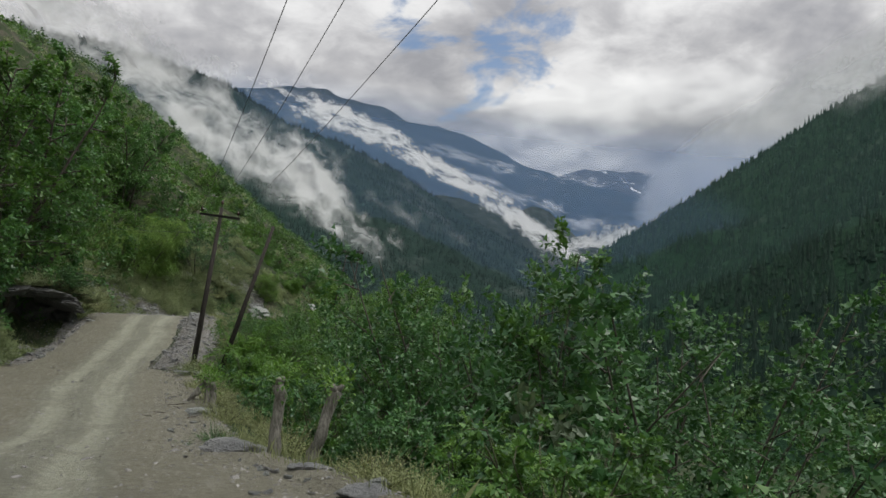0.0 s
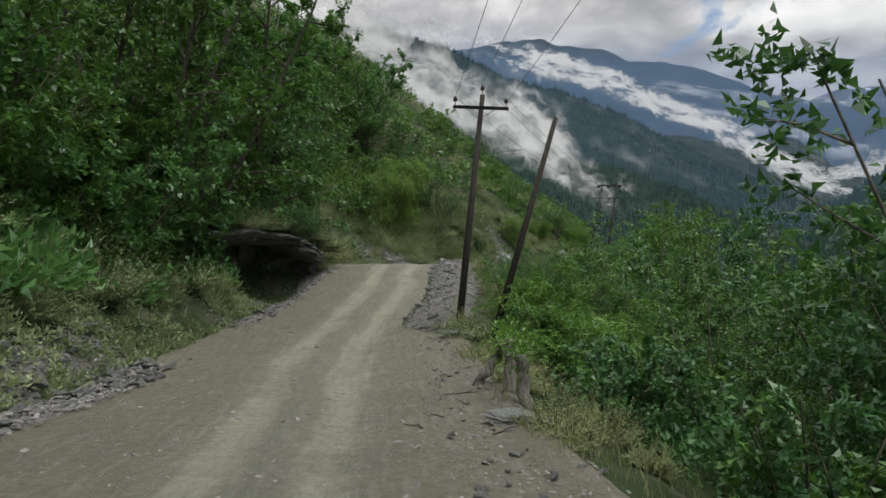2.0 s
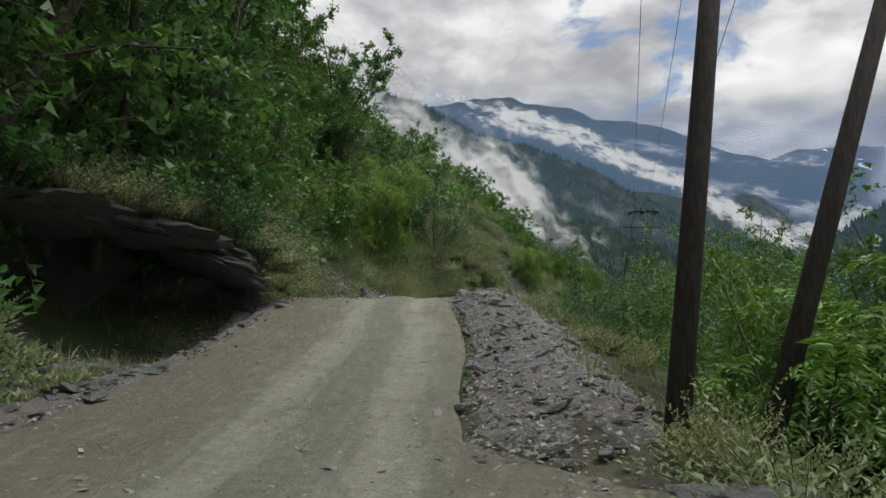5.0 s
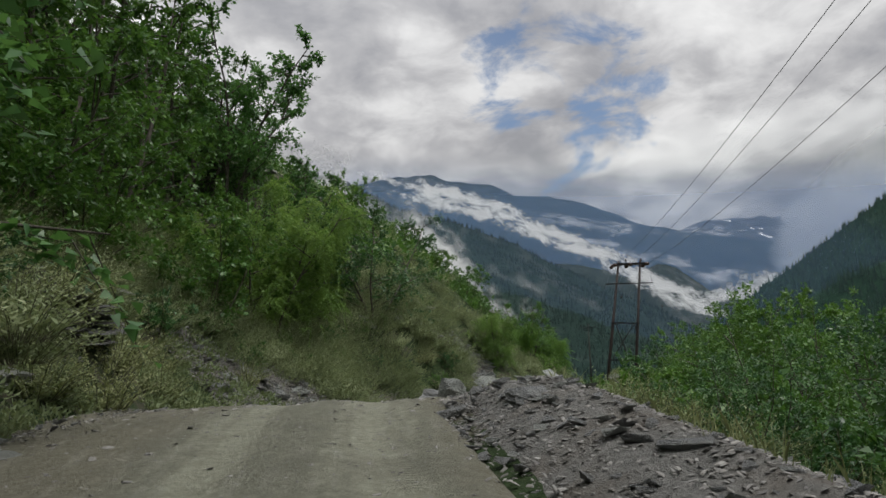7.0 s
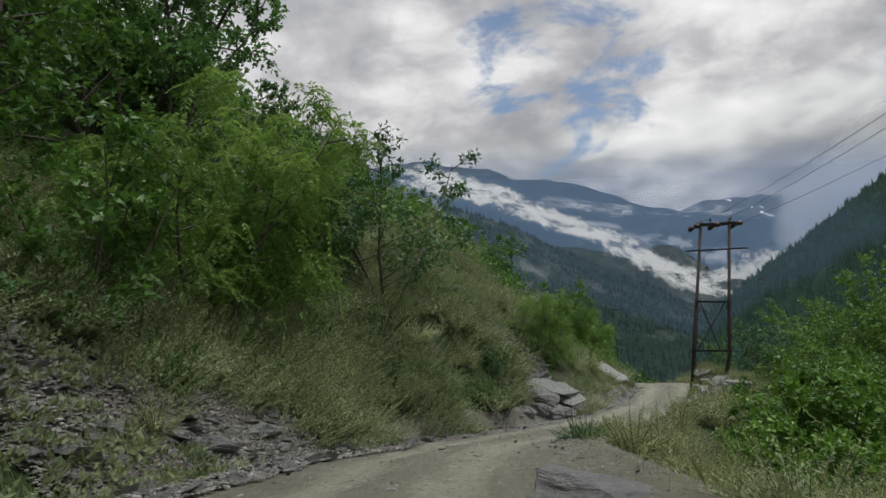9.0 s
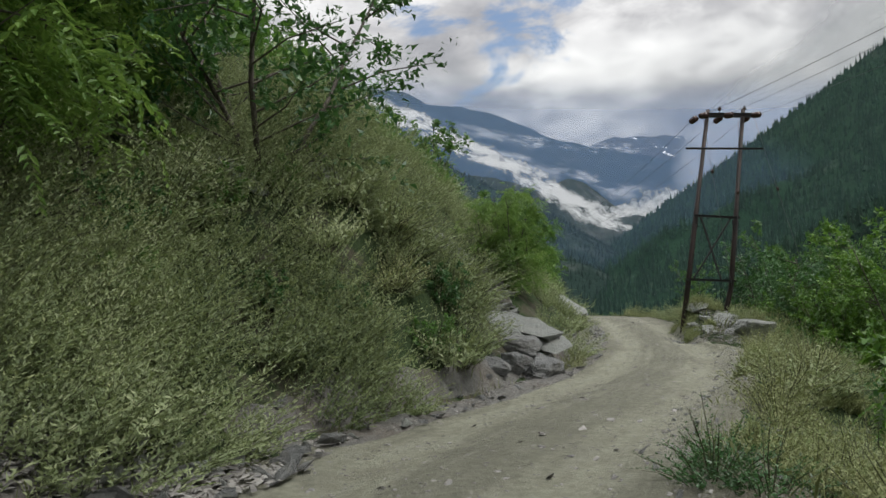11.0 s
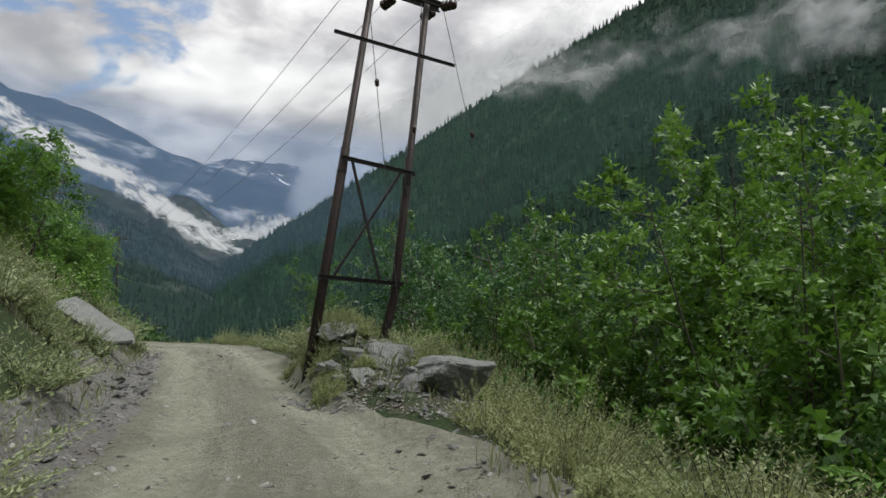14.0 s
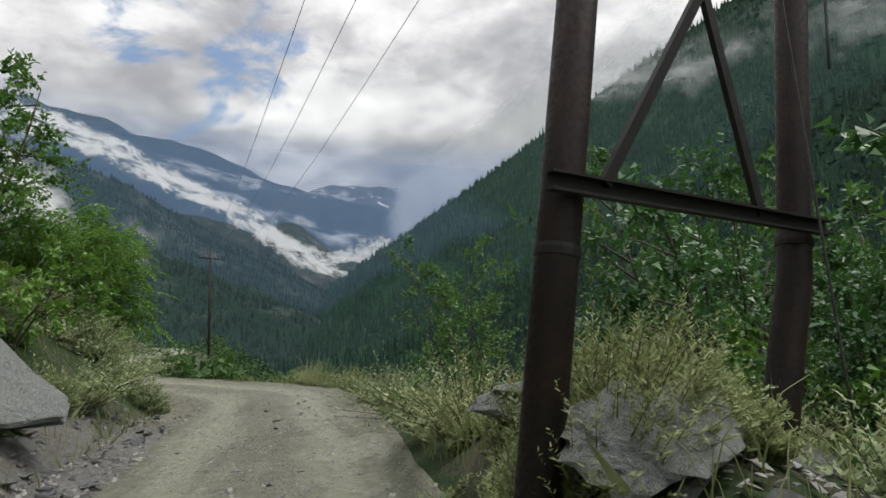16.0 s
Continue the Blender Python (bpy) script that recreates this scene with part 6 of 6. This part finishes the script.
LEAF_TIP = leaf_material("pale_spike", (0.11, 0.15, 0.065), (0.25, 0.31, 0.145), (0.46, 0.50, 0.27), 0.2, 0.75)
plume_stuff("wormwood_cover", "dense grey-green wormwood covering the roadside bank", [
    ("left", 59, 64.5, 1.7, 8.0, 4600, 0.9, 1.5), ("left", 64, 78, 2.2, 7.5, 7600, 1.0, 2.0), ("left", 64, 78, 0.7, 2.4, 2300, 0.8, 1.3), ("left", 64, 75, 0.5, 6.0, 3000, 0.6, 1.0), ("left", 62.5, 68, 0.5, 3.6, 2200, 0.7, 1.2), ("left", 45, 56, 0.7, 3.0, 1500, 0.6, 1.1), ("left", 78, 84, 0.5, 7.0, 1600, 0.5, 1.0), ("left", 64, 86, 7, 13, 2400, 0.7, 1.5), ("left", 82, 104, 0.4, 5.0, 1800, 0.4, 0.9), ("left", 43.5, 54, 2.0, 7.5, 3000, 0.8, 1.4), ("left", 54, 60, 2.5, 8.0, 2200, 0.8, 1.5), ("left", 0, 10, 0.9, 3.6, 1300, 0.7, 1.4), ("left", 10, 21, 1.5, 4.2, 2000, 0.7, 1.4), ("left", 21, 35, 0.9, 3.6, 2000, 0.7, 1.4)], 32, LEAF_GREY, LEAF_TIP, 301)
plume_stuff("dry_cover", "dense straw-green shrubs along the outer verge", [
    ("right", 57, 64, 0.6, 3.6, 1200, 0.5, 1.0), ("right", 64, 76, 0.9, 2.7, 1500, 0.5, 1.0), ("right", 84, 106, 0.5, 3.6, 1900, 0.45, 0.9), ("right", 75.5, 84, 0.05, 3.4, 4200, 0.35, 0.8), ("right", 78.2, 83, -0.25, 0.9, 1800, 0.25, 0.5), ("right", 62, 72, 0.35, 1.5, 1800, 0.3, 0.6), ("right", 69, 75.5, 0.3, 2.4, 1500, 0.5, 0.95), ("right", 73, 80, 1.8, 4.4, 1900, 0.6, 1.15), ("right", 0, 30, 0.5, 2.4, 1300, 0.4, 0.8), ("right", 36, 57, 0.9, 2.6, 900, 0.4, 0.8)], 36, LEAF_DRY, LEAF_TIP, 302, 0.05)
brush_stuff("bank_brush", "dark green leafy undergrowth covering the upper bank", "left", -2, 45, 1.8, 16, 1900, 60, 0.8, 1.9, 0.18, LEAF_SHADE, 303)
brush_stuff("hill_brush", "green leafy undergrowth high on the hillside", "left", 14, 80, 8, 44, 1300, 56, 0.9, 2.2, 0.2, LEAF_MID, 307)
brush_stuff("verge_weeds", "low grey-green weeds along the foot of the bank", "left", -2, 60, 0.25, 2.6, 2000, 40, 0.25, 0.6, 0.075, LEAF_GREY, 308)
brush_stuff("upper_brush", "green leafy undergrowth on the hillside above the bend", "left", 84, 150, 5.5, 34, 900, 60, 0.6, 1.4, 0.16, LEAF_MID, 304)
brush_stuff("lower_brush", "green leafy undergrowth on the slope below the road", "right", -6, 110, 2.6, 20, 1500, 100, 0.7, 1.5, 0.095, LEAF_DARK, 305)
brush_stuff("gully_brush", "dense green growth in the gully below the road", "right", -4, 22, 4, 24, 520, 120, 1.2, 2.4, 0.115, LEAF_DARK, 306)


STUMP_BARK = bark_material("stump_bark", (0.09, 0.085, 0.07), (0.26, 0.25, 0.215))


def stump(x, y, tall, lean, turn, label):
    """A pollarded trunk: a knotty leaning bole with cut branch ends."""
    thing = empty("tree_stump", (x, y, ground_z(x, y)), label, "tree stump", "pollarded stumps")
    nr = np.random.default_rng(int(x * 100 + y * 10))
    way = np.array((math.cos(turn) * lean, math.sin(turn) * lean, 1.0))
    bag = Bag()
    pts = [way * tall * t + nr.normal(0, 0.025, 3) * (t > 0) - np.array((0, 0, 0.3 * (t == 0))) for t in (0, 0.15, 0.3, 0.42, 0.55, 0.68, 0.8, 0.9, 1.0)]
    tube(bag, pts, [0.13 * w for w in (1.1, 0.85, 0.72, 0.78, 0.7, 0.74, 0.8, 0.82, 0.5)], 11)
    one("bole", bag, STUMP_BARK, thing, "", True)
    for k in range(2):
        bag = Bag()
        a = nr.uniform(0, 6.28)
        o = np.array((math.cos(a) * 0.6, math.sin(a) * 0.6, 0.7))
        tube(bag, [pts[7], pts[7] + o * 0.11, pts[7] + o * 0.2], [0.06, 0.048, 0.042], 9)
        one("cut_branch", bag, STUMP_BARK, thing, "", True)
    # young shoots round the cut head
    n = 170
    out = unit(nr.normal(0, 1, (n, 3)) + np.array((0, 0, 0.5)))
    bag = Bag()
    bag.quads(leaves(pts[8] + out * nr.uniform(0.06, 0.42, (n, 1)), out + nr.normal(0, 0.4, (n, 3)), nr.normal(0, 0.5, (n, 3)) + (0, 0, 1), nr.uniform(0.07, 0.13, n), nr.uniform(0.04, 0.06, n)))
    one("leaf_tuft", bag, LEAF_LIGHT, thing, "tuft of young green leaves")["kind"] = "stuff"


stump(2.5, 10.6, 1.25, 0.1, 1.0, "thin pollarded stump at the crumbling road edge")
stump(3.1, 10.3, 1.3, 0.28, 0.2, "leaning pollarded stump with shoots at the road edge")
stump(-0.1, 21.6, 0.75, 0.75, 0.2, "short leaning stump on the outer road edge")
stump(0.5, 20.9, 0.85, 0.10, 1.2, "upright pollarded stump on the outer road edge")
stump(0.75, 20.1, 0.8, 0.1, 2.0, "pollarded stump in dry shrubs at the road edge")

for k in range(26):
    y = 33.0 + 0.5 * k
    grow(("sage_0", "dry_1", "bush_d0", "sage_2", "bush_d1")[k % 5], -11.2 + 0.07 * k + 0.55 * (k % 3), y, (1.1, 1.0, 0.7, 1.2, 0.7)[k % 5], z=(2.5 if y < 41 else 2.5 - 0.22 * (y - 41)))



def twig(x, y, long_, turn, seed):
    """A dead forked twig lying on the road."""
    nr = np.random.default_rng(seed)
    z = float(road_height(y)) + 0.015
    bag = Bag()
    way = np.array((math.cos(turn), math.sin(turn), 0.05))
    side = np.array((-way[1], way[0], 0.1))
    pts = [np.array((0, 0, 0.0)) + way * long_ * t + side * nr.normal(0, 0.03) for t in (0, 0.35, 0.7, 1.0)]
    tube(bag, pts, [0.014, 0.012, 0.009, 0.004], 5)
    for k in (1, 2):
        tube(bag, [pts[k], pts[k] + (way * 0.3 + side * (-1) ** k * 0.3) * long_ * 0.7], [0.008, 0.003], 4)
    ob = new("twig", bag.mesh("twig", BARK))
    ob.location = (x, y, z)
    tagged(ob, "dead forked twig lying on the dirt road", "twig", "twigs on the road")


for k, (x, y, long_, turn) in enumerate(((-0.6, 20.8, 0.6, 0.2), (-0.1, 19.9, 0.4, 2.0), (-0.4, 19.0, 0.35, 2.6), (-0.6, 18.3, 0.3, 2.8), (0.3, 18.0, 0.4, 0.6), (0.25, 22.4, 0.35, 1.2))):
    twig(x, y, long_, turn, k)

# ---- the far woods ----


def slope_spots(grid, nr, count, s0, s1, c0, c1):
    """Places on a mountainside, between rows s0 and s1 of its grid and columns c0 and c1."""
    rows, cols = grid.shape[0] - 3, grid.shape[1]
    a, b = nr.uniform(s0, s1, count) * rows, nr.uniform(c0, c1, count) * (cols - 1.01)
    i, j = np.clip(a.astype(int), 0, rows - 1), b.astype(int)
    u, v = (a - i)[:, None], (b - j)[:, None]
    return ((grid[i, j] * (1 - u) + grid[i + 1, j] * u) * (1 - v) + (grid[i, j + 1] * (1 - u) + grid[i + 1, j + 1] * u) * v)


def conifers(name, label, spots, nr, low, high, tiers=4, sides=6, mat=None):
    n = len(spots)
    h = nr.uniform(low, high, n) * np.where(nr.random(n) < 0.12, 1.3, 1.0)
    w = h * nr.uniform(0.15, 0.23, n)
    verts, faces, base = [], [], 0
    t = np.arange(sides) * 2 * math.pi / sides
    for k in range(tiers):
        z0, z1 = 0.06 + 0.82 * k / tiers, 0.06 + 0.82 * k / tiers + 0.94 / tiers + 0.12
        r = (1 - k / tiers) ** 0.9
        spin = nr.uniform(0, 6.28, (n, 1))
        rr = (w * r)[:, None] * nr.uniform(0.6, 1.25, (n, sides))
        ring = np.stack([np.cos(t + spin) * rr, np.sin(t + spin) * rr, np.broadcast_to((h * z0)[:, None], (n, sides)) + nr.normal(0, 0.03, (n, sides)) * h[:, None]], 2) + spots[:, None]
        top = spots + np.stack([nr.normal(0, 0.02, n) * h, nr.normal(0, 0.02, n) * h, h * min(z1, 1.0)], 1)
        verts.append(np.concatenate([ring, top[:, None]], 1).reshape(-1, 3))
        f = np.stack([np.arange(sides), (np.arange(sides) + 1) % sides, np.full(sides, sides)], 1)
        faces.append((f[None] + (np.arange(n) * (sides + 1))[:, None, None]).reshape(-1, 3) + base)
        base += n * (sides + 1)
    me = mesh_of(name, np.concatenate(verts), np.concatenate(faces), mat or NEEDLE)
    tagged(new(name, me), label, "forest", kind="stuff")


def thicket(name, label, spots, nr, low, high, blades=36, leaf=(0.13, 0.24), mat=None):
    n = len(spots)
    size = nr.uniform(low, high, n)
    around = unit(nr.normal(0, 1, (n, blades, 3))) * nr.uniform(0.45, 1, (n, blades, 1))
    around[..., 2] = np.abs(around[..., 2]) * 1.15
    at = spots[:, None] + around * (size * 0.55)[:, None, None]
    k = (size[:, None] * nr.uniform(*leaf, (n, blades))).ravel()
    q = blades_of(at.reshape(-1, 3), nr.normal(0, 1, (n * blades, 3)), nr.normal(0, 0.6, (n * blades, 3)) + (0, 0, 1), k * 1.7, k * 1.5)
    faces = np.arange(n * blades * 3).reshape(-1, 3)
    tagged(new(name, mesh_of(name, q.reshape(-1, 3), faces, mat or FAR_LEAF)), label, "shrubs", kind="stuff")


nr_far = np.random.default_rng(9)
spots_f = slope_spots(slope_f, nr_far, 15000, 0.08, 1.0, 0.02, 0.66)
conifers("conifer_forest", "dark dense conifer forest covering the far side of the valley", spots_f, nr_far, 8, 17, 3, 6)
crest_f = slope_spots(slope_f, nr_far, 500, 0.97, 1.0, 0.02, 0.6)
conifers("ridge_conifers", "row of spiky conifers along the forested crest", crest_f, nr_far, 8, 16)
spots_b = slope_spots(slope_b, nr_far, 11000, 0.04, 1.0, 0.38, 0.97)
conifers("ridge_forest", "conifer forest covering the blue ridge", spots_b, nr_far, 4, 9, 2, 5, NEEDLE_FAR)
crest_b = slope_spots(slope_b, nr_far, 700, 0.985, 1.0, 0.38, 0.97)
conifers("ridge_edge_conifers", "small conifers along the blue ridge's crest", crest_b, nr_far, 6, 11, 3, 5, NEEDLE_FAR)
thicket("slope_shrubs", "green scrub and small trees on the valley's lower slope", slope_spots(slope_f, nr_far, 2000, 0.0, 0.2, 0.02, 0.62), nr_far, 4, 10, 30)
ty = nr_far.uniform(-20, 190, 1300)
td = 10 + 110 * nr_far.random(1300) ** 1.3
tx = right_edge(ty) + td / slant(ty)
thicket("hillside_scrub", "tangled green scrub on the slope below the road", np.stack([tx, ty, land(tx, ty)], 1), nr_far, 2.5, 5.0)

ly = nr_far.uniform(104, 380, 800)
ld = 2 + 90 * nr_far.random(800) ** 1.3
lx = left_edge(ly) - ld / slant(ly)
thicket("upper_scrub", "green scrub on the hillside beyond the bend", np.stack([lx, ly, land(lx, ly)], 1), nr_far, 2.0, 4.6, 90, (0.05, 0.1))
ly = nr_far.uniform(104, 420, 600)
lx = right_edge(ly) + (1.5 + 60 * nr_far.random(600) ** 1.3) / slant(ly)
thicket("bend_scrub", "green scrub on the slope below the farther road", np.stack([lx, ly, land(lx, ly)], 1), nr_far, 1.6, 3.6, 90, (0.05, 0.1))

for title, text, count, low, high, mat in (("hillside_shrubs", "green shrubs scattered over the steep open hillside", 1500, 1.2, 3.4, LEAF_MID), ("hillside_tussocks", "pale grass tussocks covering the steep open hillside", 2600, 0.7, 1.6, LEAF_GREY)):
    hy = nr_far.uniform(40, 260, count)
    hd = 8 + 85 * nr_far.random(count) ** 1.5
    hx = left_edge(hy) - hd / slant(hy)
    thicket(title, text, np.stack([hx, hy, land(hx, hy)], 1), nr_far, low, high, 60, (0.06, 0.12), mat)
hy = nr_far.uniform(66, 150, 260)
hx = left_edge(hy) - nr_far.uniform(4, 34, 260) / slant(hy)
tagged(chips(np.stack([hx, hy], 1), nr_far, 0.4, 1.5, None, (0, 0, 0), 0.1, "hillside_stones"), "pale slate stones lying on the open hillside", "stones", kind="stuff")

# ---- mist and cloud ----


def veil(name, label, mat, line, dist, thick, wave, seed):
    """A bank of cloud, or a tinted haze sheet, along a line of (bearing, height, half-breadth) in degrees."""
    nr = np.random.default_rng(seed)
    cols, rows = 90, 24
    t = np.linspace(0, 1, cols)
    key = np.linspace(0, 1, len(line))
    az = np.interp(t, key, [p[0] for p in line])
    alt = np.interp(t, key, [p[1] for p in line])
    half = np.interp(t, key, [p[2] for p in line])
    v = np.linspace(-1, 1, rows)
    a = np.radians(alt[None] + half[None] * v[:, None])
    b = np.radians(np.broadcast_to(az[None], (rows, cols)))
    d = dist + thick * np.sin(v * 2.2)[:, None] + wave * (value_noise(b * 60, a * 60, 1.3, seed) + 0.5 * value_noise(b * 60, a * 60, 0.5, seed + 1))
    verts = np.stack([EYE[0] + np.sin(b) * d, EYE[1] + np.cos(b) * d, EYE[2] + np.tan(a) * d], 2).reshape(-1, 3)
    uv = np.stack([np.broadcast_to(t[None], (rows, cols)).ravel(), np.broadcast_to(((v + 1) / 2)[:, None], (rows, cols)).ravel()], 1)
    ob = new(name, mesh_of(name, verts, grid_faces(rows, cols), mat, True, uv))
    tagged(ob, label, "cloud", kind="stuff")
    ob.visible_shadow = False


CLOUD = vapour_material("cloud_bank", (0.985, 0.985, 0.985), 0.95, 4.4, 0.022, soft_=1.1, fill=1.3)
CLOUD_FINE = vapour_material("cloud_wisp", (0.98, 0.98, 0.985), 0.92, 4.6, 0.011, soft_=1.05, fill=0.72)
SMOKE = vapour_material("smoke_cloud", (0.90, 0.91, 0.92), 0.74, 4.8, 0.010, soft_=1.3, fill=0.76)
CLOUD_SOFT = vapour_material("cloud_veil", (0.95, 0.955, 0.965), 0.97, 1.6, 0.004, soft_=0.9)
CLOUD_LOW = vapour_material("low_cloud", (0.88, 0.885, 0.895), 0.93, 6.4, 0.016, soft_=1.6, fill=1.45)
PUFF = vapour_material("cloud_puff", (0.90, 0.905, 0.915), 0.34, 5.0, 0.014, soft_=1.3, fill=0.42)
# aerial haze is painted: thin blue-tinted sheets hung between the ranges
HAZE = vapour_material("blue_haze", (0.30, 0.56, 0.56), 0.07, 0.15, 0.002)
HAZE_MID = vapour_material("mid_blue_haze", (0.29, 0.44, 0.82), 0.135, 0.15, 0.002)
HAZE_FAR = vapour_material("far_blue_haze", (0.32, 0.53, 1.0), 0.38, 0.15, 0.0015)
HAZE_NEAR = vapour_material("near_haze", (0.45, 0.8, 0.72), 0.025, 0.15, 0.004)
veil("cloud_bank", "white cloud bank drifting up the gully before the ridge", CLOUD_LOW, [(-34, 28, 11), (-20, 21.2, 7.4), (-12, 17.4, 6.2), (-6, 14.2, 5.4), (-1, 11.2, 4.8), (3, 8.8, 4.2), (7, 5.6, 3.4), (12, 2.6, 2.2)], 520, 30, 14, 1)
veil("cloud_wisp", "thin torn cloud clinging to the wooded ridge", PUFF, [(-8, 17.0, 1.6), (0, 13.6, 2.6), (6, 10.2, 2.8), (12, 6.6, 2.2), (17, 4.2, 1.4)], 900, 30, 8, 12)
veil("cloud_bank", "white cloud bank lying behind the wooded ridge", CLOUD, [(-8, 18.0, 1.6), (0, 15.6, 1.9), (5, 14.3, 1.9), (9.2, 12.9, 1.8), (12, 11.2, 1.7), (16, 9.2, 1.7), (19, 7.5, 1.8), (22, 5.4, 2.0), (26, 3.4, 2.0), (31, 2.0, 2.0)], 1720, 60, 12, 2)
veil("cloud_wisp", "ragged white cloud along the far mountain's flank", CLOUD_FINE, [(10, 13.0, 0.7), (14, 12.0, 0.9), (17, 11.4, 1.0), (20, 10.7, 0.9), (23, 10.2, 0.8), (27, 9.7, 0.9), (31, 9.2, 0.9)], 2300, 60, 12, 3)
veil("cloud_wisp", "small white clouds before the far mountain", CLOUD_FINE, [(12.5, 10.6, 0.9), (16, 9.8, 1.2), (19, 8.8, 1.1), (22, 7.8, 1.1), (25, 6.8, 1.2), (29, 5.8, 1.3)], 2200, 60, 12, 13)
veil("cloud_bank", "white cloud filling the valley's head", CLOUD, [(19, 3.6, 1.6), (22, 3.8, 2.2), (25, 4.2, 2.4), (28, 4.6, 3.2), (33, 5.4, 4.0), (40, 7.0, 4.6)], 1950, 60, 12, 4)
veil("cloud_bank", "grey-white cloud resting behind the forested crest", CLOUD_SOFT, [(27.5, 6, 3.5), (32, 9.0, 6), (38, 13.0, 6), (46, 17.5, 6), (58, 23, 6)], 2250, 60, 14, 5)
veil("cloud_wisp", "torn cloud hanging over the forested mountainside", SMOKE, [(38, 14.5, 1.0), (44, 16.8, 2.0), (50, 18.0, 3.6), (56, 18.6, 4.6), (62, 18.6, 5.2), (70, 19.0, 6.4), (88, 24, 10)], 600, 30, 10, 6)
veil("cloud_wisp", "torn cloud hanging over the forested mountainside", PUFF, [(42, 15.0, 1.2), (50, 16.8, 2.6), (58, 17.6, 4.0), (66, 18.4, 5.0), (80, 22, 7)], 520, 30, 10, 16)
WIDE = [(-62, 6, 20), (-20, 6, 20), (10, 6, 20), (40, 6, 22), (75, 8, 26), (110, 8, 26)]
# one more tinted sheet stands in for the paler air low in the valley
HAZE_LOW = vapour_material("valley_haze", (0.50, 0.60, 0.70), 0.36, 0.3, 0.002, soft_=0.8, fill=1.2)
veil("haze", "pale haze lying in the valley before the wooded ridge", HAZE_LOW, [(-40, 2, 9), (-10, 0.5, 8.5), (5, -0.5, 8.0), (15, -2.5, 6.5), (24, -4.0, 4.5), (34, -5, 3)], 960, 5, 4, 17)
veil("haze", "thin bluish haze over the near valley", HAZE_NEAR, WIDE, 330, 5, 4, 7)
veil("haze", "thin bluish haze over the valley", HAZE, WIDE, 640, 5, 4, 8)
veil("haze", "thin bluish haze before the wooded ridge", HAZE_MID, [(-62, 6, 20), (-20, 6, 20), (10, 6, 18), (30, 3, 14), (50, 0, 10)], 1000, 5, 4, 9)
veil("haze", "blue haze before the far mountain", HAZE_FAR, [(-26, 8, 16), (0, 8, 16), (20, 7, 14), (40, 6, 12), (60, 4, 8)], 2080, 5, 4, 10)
